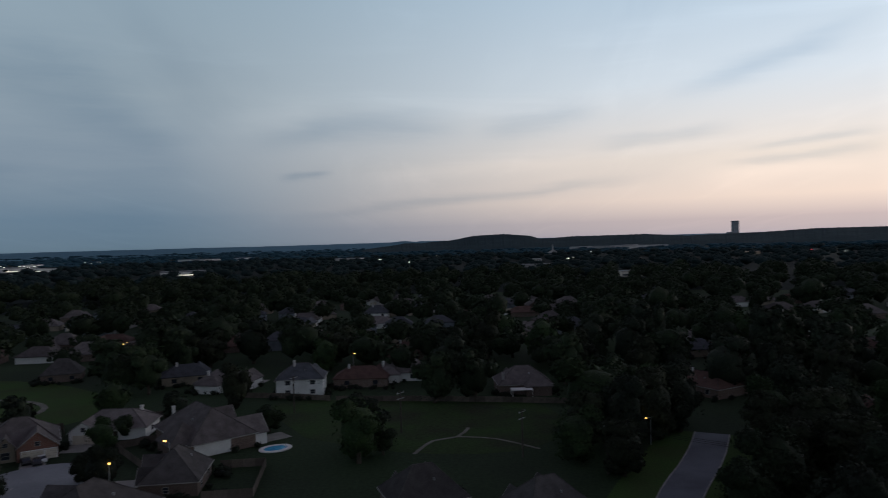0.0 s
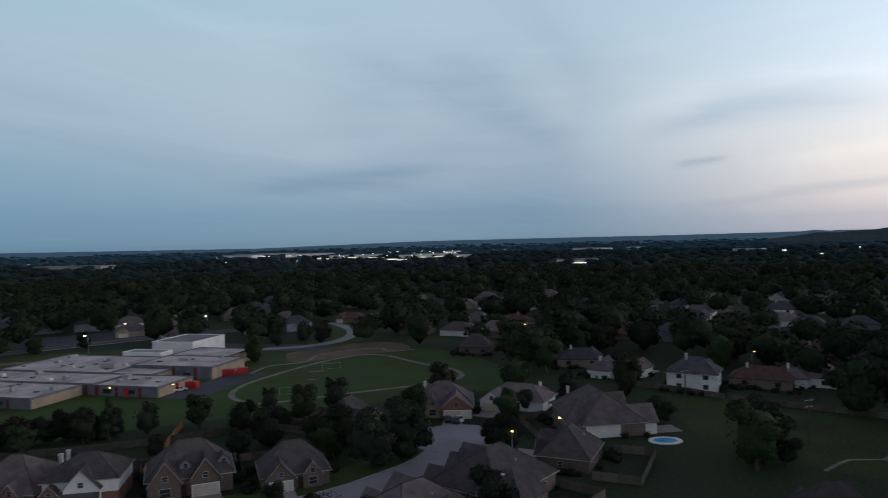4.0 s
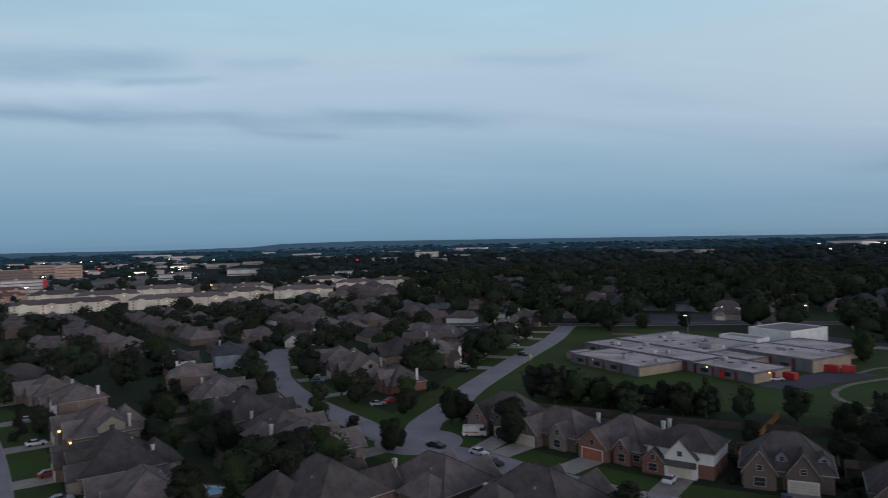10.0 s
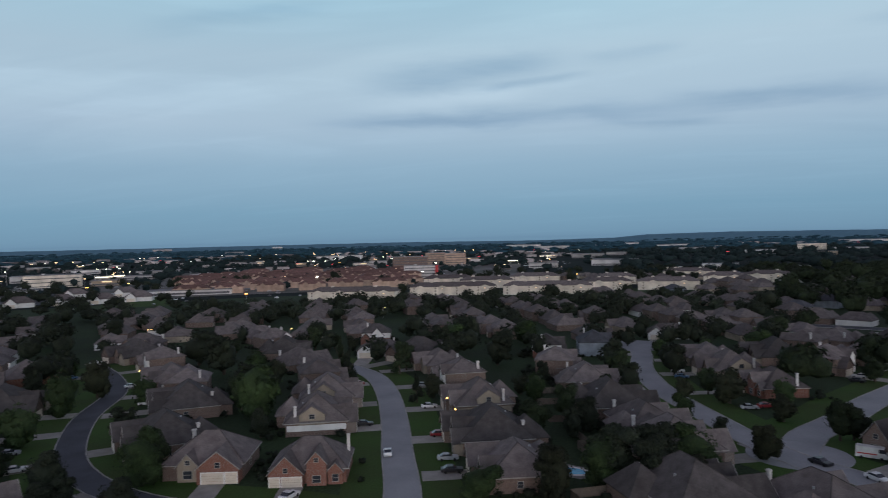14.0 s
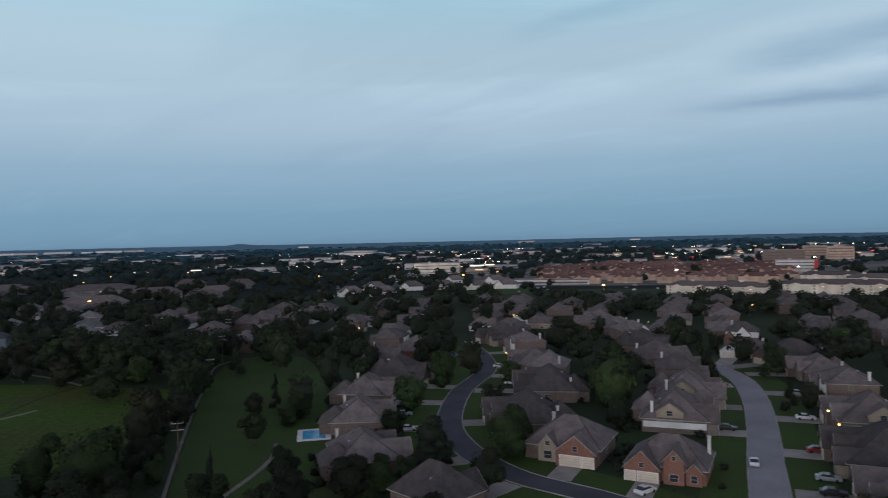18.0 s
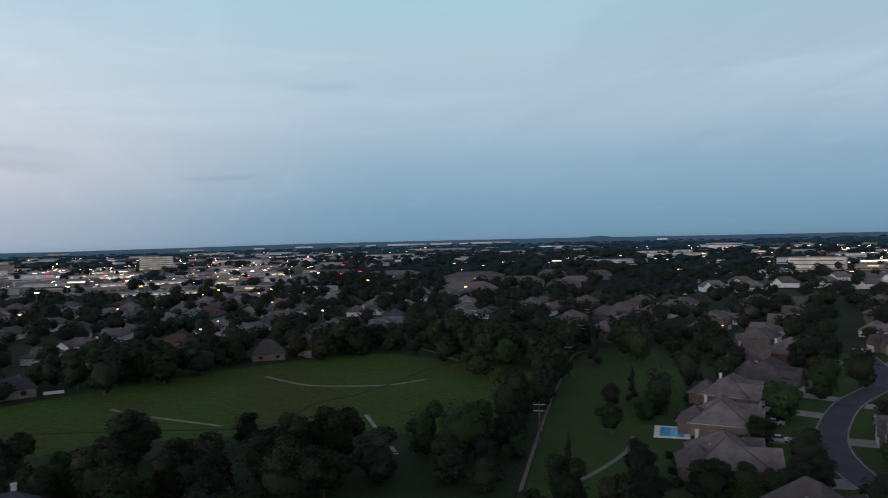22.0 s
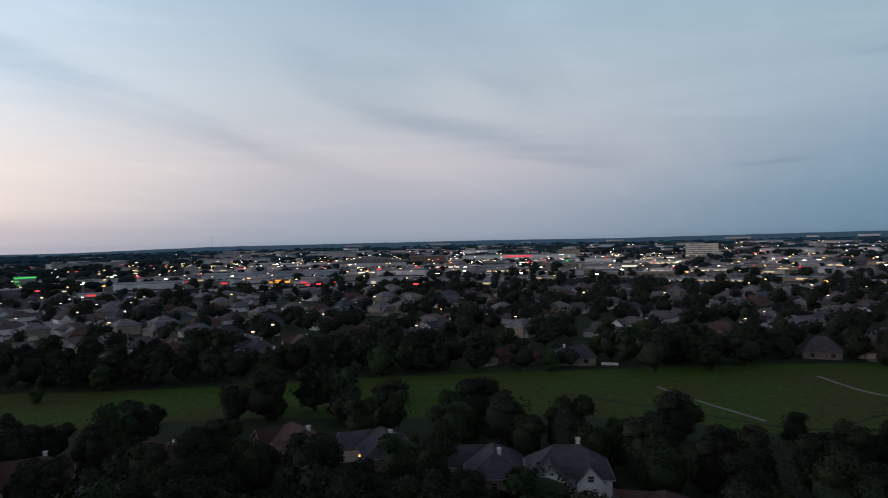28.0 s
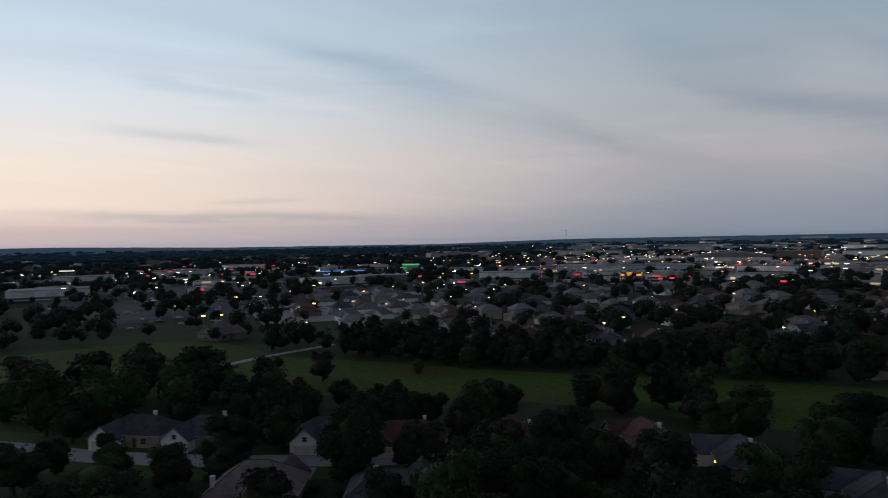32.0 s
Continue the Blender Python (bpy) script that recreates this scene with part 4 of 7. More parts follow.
FIELD_EDGE = [(-13, -302, 0, 16), (68, -363, 160, 7), (72, -260, 20, 11), (93, -256, 160, 10), (184, -220, 160, 11), (166, -226, 150, 11), (233, -183, 140, 11), (244, -228, 140, 10),
              (206, -240, 140, 11), (196, -258, 140, 10), (350, -117, 110, 5), (-31, -312, 190, 1), (-80, -424, 190, 2), (226, -242, 140, 7), (9, -337, 170, 10), (158, -327, 170, 11), (150, -355, 170, 10), (156, -294, 160, 11)]
taken = []          # middles of all built things, to keep trees and far houses clear


def nearest_road(x, y):
    best = (1e9, None, 0)
    for name, mid in MIDS.items():
        for p in mid:
            d = math.hypot(p.x - x, p.y - y)
            if d < best[0]:
                best = (d, name, ROADS[name][1])
    return best


# one run of fence with its panels: back yard, open to the house
fence = thing("yard_fence", "weathered wooden privacy fence round a back yard", "fence", "yard fences")
panel = Shape()
teeth = [(-1.2, 0.05), (1.2, 0.05)] + [p for i in range(8) for p in ((1.2 - 0.3 * i, 1.8 + 0.05 * (i % 2)), (0.92 - 0.3 * i, 1.8 + 0.05 * (i % 2)), (0.91 - 0.3 * i, 1.7))][:-1]
panel.extrude(teeth, "y", -0.03, 0.03)
panel_mesh = panel.mesh("panel", WOOD)
for x, y, r in [(-8.4 + 2.4 * i, 12, 0) for i in range(8)] + [(s * 9.6, 1.2 + 2.4 * i, 90) for s in (-1, 1) for i in range(1, 5)]:
    put(part("panel", panel_mesh, None, fence), x, y, r)
FENCE = Stock(fence)

BIG = 1.04        # all near houses a little larger than the plans
n_fence = 0
for row in (SCHOOL_ROW, CURVE_STREET, LONG_STREET, GABLE_STREET, PARK_STREET, NORTH_HOUSES, SOUTH_HOUSES, FIELD_EDGE):
    for x, y, rot, kind in row:
        h = kind_of(kind, math.hypot(x, y) < 232)
        h.stock.at(x, y, rot, BIG * h.size)
        taken.append((x, y, 10.0))
        c, s = math.cos(radians(rot)), math.sin(radians(rot))
        gx, gw, proj = h.garage[-1]
        gx, gw, front = gx * BIG * h.size, gw * BIG * h.size, h.front * BIG * h.size
        fx, fy = x + c * gx + s * front, y + s * gx - c * front
        # driveway from the garage straight to the kerb
        reach = 0
        for k in range(4, 26):
            px, py = fx + s * k, fy - c * k
            d, name, width = nearest_road(px, py)
            if d < width / 2 + 1.8:
                reach = k + 0.4
                break
        reach = reach or 7
        if math.hypot(x, y) < 250:
            taken.append((fx + s * 4, fy - c * 4, 3.0))
        slab = Shape().box(gx - gw / 2 - 0.4, gx + gw / 2 + 0.4, -front - reach, -front - 0.1, -0.2, 0.054)
        put(tagged(new("driveway", slab.mesh("driveway", DRIVE)), "pale concrete driveway in front of a garage", "driveway", kind="structure"), x, y, rot)
        bx, by = x - s * (h.d / 2 + 10), y + c * (h.d / 2 + 10)
        if n_fence < 20 and math.hypot(x, y) < 260 and nearest_road(bx, by)[0] > 9 and row not in (NORTH_HOUSES, FIELD_EDGE) and all(math.hypot(bx - a, by - b) > 8 for a, b, _ in taken) and math.hypot(bx + 40, by - 160) > 16:
            FENCE.at(x - s * (h.d / 2 - 1.5), y + c * (h.d / 2 - 1.5), rot)
            n_fence += 1


taken += [(-50, 241, 10), (27, 238, 10)]        # yards without trees
for x, y, rot, kind in NORTH_LANE:
    h = kind_of(kind, math.hypot(x, y) < 232)
    h.stock.at(x, y, rot, BIG * h.size)


# ---- trees ----
ICO = bmesh.new()
bmesh.ops.create_icosphere(ICO, subdivisions=2, radius=1)
ICO_V = np.array([v.co[:] for v in ICO.verts])
ICO_F = np.array([[v.index for v in f.verts] for f in ICO.faces])
ICO.free()
ICO1 = bmesh.new()
bmesh.ops.create_icosphere(ICO1, subdivisions=1, radius=1)
ICO1_V = np.array([v.co[:] for v in ICO1.verts])
ICO1_F = np.array([[v.index for v in f.verts] for f in ICO1.faces])
ICO1.free()


def leaf_quads(rng, centres, normals, size):
    """Small leaf sprays, turned roughly outward."""
    n = len(centres)
    nr = normals + rng.normal(0, 0.55, (n, 3))
    nr /= np.linalg.norm(nr, axis=1)[:, None]
    a = np.cross(nr, rng.normal(0, 1, (n, 3)))
    a /= np.linalg.norm(a, axis=1)[:, None]
    b = np.cross(nr, a)
    s = size * rng.uniform(0.6, 1.3, (n, 1))
    v = np.stack([centres + a * s, centres + b * s * 0.6 + nr * s * 0.15, centres - a * s, centres - b * s * 0.6 + nr * s * 0.15], 1).reshape(-1, 3)
    return v, np.arange(4 * n).reshape(-1, 4)


def raw_mesh(name, blocks, mat):
    """blocks: pairs of vertex and face arrays."""
    vs, fs, k = [], [], 0
    for v, f in blocks:
        vs.append(v)
        fs += (f + k).tolist()
        k += len(v)
    me = bpy.data.meshes.new(name)
    me.from_pydata(np.concatenate(vs).tolist(), [], fs)
    me.polygons.foreach_set("use_smooth", [True] * len(me.polygons))
    me.materials.append(mat)
    return me


def tree_kind(name, label, seed, shape, mat, leaves=3600, spray=0.25):
    """A tree 10 m wide and 10 m high, to be scaled where it is planted."""
    rng = np.random.default_rng(seed)
    ob = thing(name, label, "tree", "trees of the suburb")
    t = Shape()
    top = Vector((rng.uniform(-0.3, 0.3), rng.uniform(-0.3, 0.3), 4.6))
    t.rod((0, 0, -0.2), top * 0.5, 0.42, 0.3).rod(top * 0.5, top, 0.3, 0.17)
    for k in range(5):
        a = 2 * math.pi * k / 5 + rng.uniform(-0.4, 0.4)
        t.rod(top * rng.uniform(0.5, 0.95), (2.6 * math.cos(a), 2.6 * math.sin(a), rng.uniform(5.2, 7.4)), 0.15, 0.05, 5)
    part("trunk", t, BARK, ob, "bare trunk with limbs")
    lobes = []
    if shape == "cone":
        for k in range(12):
            z = 1.4 + 8.0 * (k / 11) ** 0.9
            r = 3.7 * (1 - (z - 1) / 9.8) ** 0.75
            a = rng.uniform(0, 6.28)
            lobes.append((r * 0.55 * math.cos(a), r * 0.55 * math.sin(a), z, max(0.6, r * 0.72), 1.35))
    elif shape == "column":
        lobes = [(rng.uniform(-0.7, 0.7), rng.uniform(-0.7, 0.7), 1.0 + 0.85 * k, 3.6 - 0.026 * (k - 3) ** 2 * 4, 1.1) for k in range(10)]
    else:
        for k in range(13):
            a, q = rng.uniform(0, 6.28), rng.uniform(0.3, 1.0)
            z = rng.uniform(1.2, 8.0)
            r = math.sqrt(max(0.1, 1 - ((z - 5.4) / 4.6) ** 2))
            lobes.append((3.3 * q * r * math.cos(a), 3.3 * q * r * math.sin(a), z, rng.uniform(1.3, 2.1), rng.uniform(1.2, 1.8)))
        lobes.append((0, 0, 4.6, 4.1, 4.3))
    blocks = []
    per = leaves // len(lobes)
    for x, y, z, r, h in lobes:
        c = np.array((x, y, z))
        sc = np.array((r, r, h))
        v = ICO1_V * (1 + rng.normal(0, 0.13, (len(ICO1_V), 1)))
        if r > 3.9:
            blocks.append((c + ICO_V * (1 + rng.normal(0, 0.09, (len(ICO_V), 1))) * sc * 0.7, ICO_F))
        elif leaves > 1500:
            blocks.append((c + ICO_V * (1 + rng.normal(0, 0.15, (len(ICO_V), 1))) * sc * 0.77, ICO_F))
        else:
            blocks.append((c + v * sc * 0.84, ICO1_F))
        d = rng.normal(0, 1, (per, 3))
        d /= np.linalg.norm(d, axis=1)[:, None]
        d[:, 2] = np.where(d[:, 2] < -0.5, -d[:, 2], d[:, 2])
        blocks.append(leaf_quads(rng, c + d * sc * rng.uniform(0.78, 1.05, (per, 1)), d, spray))
    part("crown", raw_mesh("crown", blocks, mat), None, ob, "dense uneven leafy crown")
    return Stock(ob)


BROAD = [tree_kind(("broadleaf_tree", "shade_tree", "yard_tree")[k % 3], lab, 10 + k, "round", LEAF[m]) for k, (m, lab) in enumerate((
    (0, "broad leafy tree with rounded crown"), (1, "dark broad tree with dense crown"), (2, "fresh green tree with loose crown"), (3, "olive green tree with uneven crown"),
    (1, "tall dark shade tree with heavy limbs"), (0, "spreading mid-green shade tree in a yard")))]
FAR_BROAD = [tree_kind(("yard_tree", "broadleaf_tree")[k % 2], lab, 80 + k, "round", LEAF[m], 800, 0.42) for k, (m, lab) in enumerate((
    (0, "leafy tree with rounded crown among houses"), (1, "dark dense tree among far houses"), (2, "fresh green tree in a far yard"), (3, "olive green tree in a far yard")))]
CONES = [tree_kind("ornamental_pear_tree", lab, 40 + k, "cone", LEAF[m], 800) for k, (m, lab) in enumerate(((1, "dark upright tree with pointed crown"), (0, "green upright street tree with pointed crown")))]
COLUMN = tree_kind("columnar_cypress", "slim dark columnar evergreen on the grass", 60, "column", LEAF[1], 600)

rng = np.random.default_rng(5)


# open grass in front of the northern houses and on the meadow
LAWNS = [(-47, 217, 10), (-52, 199, 4), (24, 211, 10), (30, 200, 5), (23, 224, 10), (15, 217, 5), (-9, 259, 5), (-2, 288, 5), (-17, 247, 9), (-17, 320, 8), (-52, -205, 21), (-62, -231, 4), (-43, -162, 4), (-40, -186, 6)]


def plant(x, y, w, h, kind=None):
    st = kind or (CONES[int(rng.integers(2))] if h > 1.22 * w and w < 9 else (BROAD if math.hypot(x, y) < 190 else FAR_BROAD)[int(rng.integers(6 if math.hypot(x, y) < 190 else 4))])
    turn = float(rng.uniform(0, 360))
    if all(math.hypot(x - a, y - b) > r for a, b, r in LAWNS):
        st.at(x, y, turn, w / 10, h / 10)
    taken.append((x, y, w * 0.42))


# x, y, crown width, height
SCHOOL_TREES = [(-198, 71, 10.4, 10.7), (-190, 75, 11.8, 12.2), (-187, 80, 11.8, 11.4), (-181, 85, 9.9, 9.4), (-176, 90, 9.8, 9.3), (-166, 101, 8.9, 10.3), (-163, 106, 8.1, 10.0),
                (-158, 113, 8.0, 9), (-146, 144, 6.4, 7.8), (-129, 153, 9.9, 10.6), (-123, 120, 10.8, 10.4), (-91, 119, 13, 13), (-88, 128, 14, 14), (-116, 193, 5.9, 6.6)]
LOOP_TREES = [(-82, 177, 6, 6.5), (-75, 144.3, 7.5, 6.8), (-214, 204, 10.1, 14.6), (-239, 241, 8.3, 10.0), (-231, 252, 10.0, 11.7), (-226, 259, 11.2, 11.3), (-325, 157, 8.8, 10.6),
              (-329, 178, 10.3, 9.2), (-318, 196, 9.2, 9.3), (-156, 51, 11, 11), (-178, 44, 8, 9), (-91, 90, 6.1, 6.0)]
STREET_TREES = [(-168, -103, 17, 18), (-195, -66, 6.5, 8.0), (-236, -86, 8.3, 10.5), (-243, -86, 7.5, 9.8), (-232, -107, 7.5, 12.8), (-224, -100, 8.0, 10.3), (-239, -10, 9.8, 11.2),
                (-211, 9, 7.0, 7.5), (-188, 8, 6.9, 8.1), (-171, 15, 5.7, 6.3), (-177, 41, 8.7, 9.7), (-137, -9, 12, 11.0), (-140, 1, 12, 12.1), (-145, 8, 12, 10.9), (-210, 21, 11.8, 10.7)]
YARD_TREES = [(-290, 39, 15.3, 12.6), (-117, -98, 12, 12), (-124, -30, 9.9, 7.3), (-240, -172, 19.4, 14.7), (-224, -150, 16, 15.5), (-312, -54, 15.5, 13.0), (-304, -86, 18.0, 11.7), (-258, -55, 14, 12.5),
              (-182, -168, 11.5, 13.7), (-211, -38, 7.0, 6.5), (-409, -44, 16.7, 10.1)]
PARK_TREES = [(-80, -229, 15.5, 12.2), (-65, -162, 13.4, 16.9), (-20, -152, 16.2, 14.2), (-43, -162, 8.4, 8.8), (-47, -144, 16.7, 14.8), (-101, -176, 7.1, 7.3), (-86, -150, 8.1, 8.2), (-123, -201, 3.9, 5.1),
              (-109, -178, 5.2, 6.4), (-125, -265, 8.5, 11.9), (-109, -248, 10.9, 13.3), (-148, -242, 16, 17), (-156, -262, 16.3, 15.0), (-134, -186, 10, 15)]
PARK_STREET_TREES = [(-194, -251, 12.9, 11.5), (-118, -178, 11, 10.6), (-207, -205, 9, 11), (-160, -160, 12, 15.0), (-133, -146, 13, 12), (-145, -126, 9.4, 8.7), (-121, -99, 10, 10.0), (-99, -88, 9, 9),
                     (-103, -104, 7.4, 6.5), (-92, -103, 6.2, 5.8), (-76, -122, 7.4, 8.0), (-80, -106, 10, 8.5), (-86, -104, 8, 7), (-100, -105, 9, 6.5), (-107, -163, 9, 9), (-112, -168, 10, 10.5), (-101, -159, 8, 7.5), (-142, -226, 11, 16), (-34, -290, 14.3, 12.1), (-127, -233, 8.5, 10.7), (-88, -190, 6.9, 10.7)]
NORTH_TREES = [(56, 170, 14, 18.2), (83, 209, 20.1, 18.7), (-20, 164, 13.2, 13.7), (-4, 208, 15.3, 16.6), (8, 208, 15.2, 17.3), (-63, 208, 12.9, 14.7),
               (77, 264, 20.3, 25), (112, 248, 18, 24), (82, 165, 18, 19.3), (66, 146, 12, 15.9), (75, 144, 17.7, 17.1), (76, 130, 16.6, 14.7), (116, 210, 17.7, 22.1)]
NORTH_YARDS = [(37, 271, 17.9, 20.4), (80, 392, 25.9, 19.6), (24, 301, 17.2, 19.9), (-43, 283, 18.7, 16.6), (-109, 293, 20.4, 20.6), (-94, 278, 19.2, 17.0), (-15, 158, 8.1, 7.0), (-113, 184, 10.9, 11.1),
               (-118, 248, 22, 18.3), (49, 189, 9.7, 11.7), (-46, 180, 9.1, 7.9), (-75, 194, 10, 8.8)]
FIELD_TREES = [(23, -169, 15.7, 12.6), (44, -153, 14.7, 14.0), (57, -151, 16.3, 13.4), (69, -150, 13.8, 12.9), (-2, -177, 8.9, 7.7), (-22, -165, 12.6, 9.5), (11, -153, 12.9, 9.5), (24, -140, 14, 13.8),
               (-6, -138, 15.3, 12.4), (5, -128, 12.3, 11.9), (-15, -133, 13.7, 10.9), (-26, -138, 13.1, 11.3), (67, -119, 12, 12), (120, -163, 15.1, 13.8), (132, -158, 14, 13.8), (134, -146, 13, 11.7)]
MEADOW_TREES = [(87, -149, 12.9, 11.9), (104, -154, 12.3, 9.5), (-40, -152, 10.6, 12.5), (-50, -146, 12, 12.2), (76, -243, 9.0, 9.2), (41, -250, 14.4, 14.6), (24, -262, 14.9, 13.0), (12, -275, 15.6, 12.6),
                (60, -272, 13.5, 12.8), (88, -116, 13, 10.6), (106, -112, 12, 12), (94, -296, 12.6, 11.2)]
SOUTH_TREES = [(208, -85, 13.0, 12.5), (185, -84, 10.0, 10.2), (180, -95, 10.1, 8.7), (170, -107, 8.7, 8.6), (135, -108, 12.8, 14.8), (151, -135, 6.7, 6.2), (126, -149, 16, 15.0), (112, -165, 14, 13.9),
               (182, -108, 4.8, 5.7), (232, -70, 20, 16.2), (255, -58, 20, 15.2), (254, -42, 20, 15.0), (256, -24, 20, 15.0), (229, -16, 16, 13.5)]
SOUTH_YARDS = [(186, -52, 9.4, 9.7), (160, -64, 9, 11.0), (129, -74, 11, 12), (118, -82, 11, 11.4), (104, -82, 13.3, 12.0), (90, -94, 13.4, 10.7), (108, -108, 10, 11.1), (159, -12, 14.8, 11.2), (146, -25, 13.8, 8),
               (90, -140, 12, 12), (106, -182, 15.6, 7.1), (78, -106, 12.5, 10.8), (66, -138, 12, 13), (71, -164, 16.1, 13.6), (208, -140, 6.2, 6.3), (295, -121, 12, 13.1)]
CORNER_TREES = [(-135, 1, 12, 11), (-138, -7, 13, 12), (-132, 7, 10, 9), (-174, -15, 9, 9), (-159, 23, 8, 8)]
SOUTH_NEAR = [(179, -64, 13, 12), (152, -64, 13, 12), (141, -77, 12, 12), (120, -80, 13, 11), (219, -108, 12, 11), (221, -89, 13, 12), (220, -73, 13, 12), (129, -100, 12, 12), (149, -51, 14, 12), (164, -99, 9, 9)]
for row in (CORNER_TREES, SOUTH_NEAR, SCHOOL_TREES, LOOP_TREES, STREET_TREES, YARD_TREES, PARK_TREES, PARK_STREET_TREES, NORTH_TREES, NORTH_YARDS, FIELD_TREES, MEADOW_TREES, SOUTH_TREES, SOUTH_YARDS):
    for x, y, w, h in row:
        plant(x, y, w, h)
plant(36, 172, 25, 20, BROAD[2])
for k in range(13):      # the hedge of trees before the school, filled up
    q = k / 14
    plant(-199 + 40 * q + float(rng.uniform(-2, 2)), 74 + 42 * q + float(rng.uniform(-2, 2)), float(rng.uniform(6.5, 9)), float(rng.uniform(6, 8.5)), BROAD[(1, 4, 1)[k % 3]])
for x, y, w, h in ((-66, -133, 2.3, 7.9), (-64, -126, 1.6, 4.5)):
    plant(x, y, w, h, COLUMN)


def inside(x, y, pts):
    hit = False
    for (ax, ay), (bx, by) in zip(pts, pts[1:] + pts[:1]):
        if (ay > y) != (by > y) and x < (bx - ax) * (y - ay) / (by - ay) + ax:
            hit = not hit
    return hit


ROAD_PTS = np.array([(p.x, p.y) for mid in MIDS.values() for p in mid])
OPEN = [v[0] for v in FIELDS.values()]


def free(x, y, r, road=6.0, fields=True):
    if np.min(np.hypot(ROAD_PTS[:, 0] - x, ROAD_PTS[:, 1] - y)) < road + r * 0.3:
        return False
    if fields and any(inside(x, y, f) for f in OPEN):
        return False
    a = np.array(taken)
    return bool(np.all(np.hypot(a[:, 0] - x, a[:, 1] - y) > a[:, 2] + r))


def yaw_of(x, y):
    return (math.degrees(math.atan2(-x, y)) + 80) % 360 - 80


for p in MIDS["north_street"] + MIDS["garage_row_street"][14:]:
    taken.append((p.x, p.y, 9))
taken.append((-86, 146, 15))
taken += [(-115.6, 74.1, 6), (-128.9, 66.6, 6), (-68, 155, 9), (-103, 84, 6)]
for q in (0.68, 0.76, 0.84, 0.92, 1.0):
    taken.append((-41 * q, 165 * q, 6))
# filler trees in the yards, thicker to the north and in the wooded belts
def scatter_trees(n, yaw0, yaw1, r0, r1, w0, w1, tall=1.0, tries=8, gap=0.30, fields=True):
    for _ in range(n):
        for _ in range(tries):
            x, y = polar(rng.uniform(yaw0, yaw1), math.sqrt(rng.uniform(r0 * r0, r1 * r1)))
            w = float(rng.uniform(w0, w1))
            if free(x, y, w * gap, 5.5, fields):
                plant(x, y, w, w * float(rng.uniform(0.85, 1.2)) * tall)
                break


scatter_trees(60, -40, 30, 150, 300, 11, 18, 1.1, 12, 0.25)
scatter_trees(34, -38, -10, 90, 190, 11, 17, 1.05, 12, 0.22)
scatter_trees(58, 186, 242, 84, 160, 9, 16, 1.0, 14, 0.22)
scatter_trees(20, 226, 264, 120, 185, 9, 14, 0.9, 12, 0.25)
scatter_trees(14, 246, 266, 185, 270, 11, 17, 1.0, 12, 0.25)
scatter_trees(40, 153, 172, 190, 330, 9, 15, 1.0, 12, 0.22)
scatter_trees(20, 190, 246, 235, 340, 9, 15, 1.0, 12, 0.25)
scatter_trees(14, 172, 236, 250, 330, 9, 14)
scatter_trees(60, 66, 150, 120, 330, 6, 11)
scatter_trees(14, 120, 165, 90, 260, 6, 11)
scatter_trees(7, 160, 168, 150, 240, 7, 11, 0.9, 14, 0.15, False)
scatter_trees(10, 28, 64, 110, 200, 6, 10)
scatter_trees(16, 26, 46, 96, 190, 8, 14, 1.0, 12, 0.25)
scatter_trees(18, 174, 204, 96, 156, 8, 14, 1.0, 12, 0.2, False)
# a close belt of trees along the far side of the meadow
belt = strip([(-70, -300), (-12, -297), (40, -268), (92, -240), (138, -218), (196, -176), (262, -138)], 0, 0, 6)
for k, p in enumerate(belt):
    for q in range(2):
        x, y = p.x + float(rng.uniform(-3, 3)) + 4 * q, p.y + float(rng.uniform(-3, 3)) - 9 * q
        w = float(rng.uniform(9, 14))
        if not (44 < x < 80 and y > -262) and free(x, y, 1.5, 3.0, False):
            plant(x, y, w, w * float(rng.uniform(0.85, 1.15)), FAR_BROAD[(1, 0, 1, 3)[(k + q) % 4]])
scatter_trees(14, 224, 252, 96, 170, 8, 14, 0.95, 12, 0.22)
# hedge of small trees along the path
for k in range(26):
    q = k / 25
    x, y = -50 - 88 * q + float(rng.uniform(4.5, 8)), -123 - 140 * q + float(rng.uniform(-4, 0))
    w = float(rng.uniform(5.5, 9))
    if k % 7 != 3:
        plant(x, y, w, w * float(rng.uniform(0.8, 1.15)), BROAD[(1, 4, 0, 1)[k % 4]])


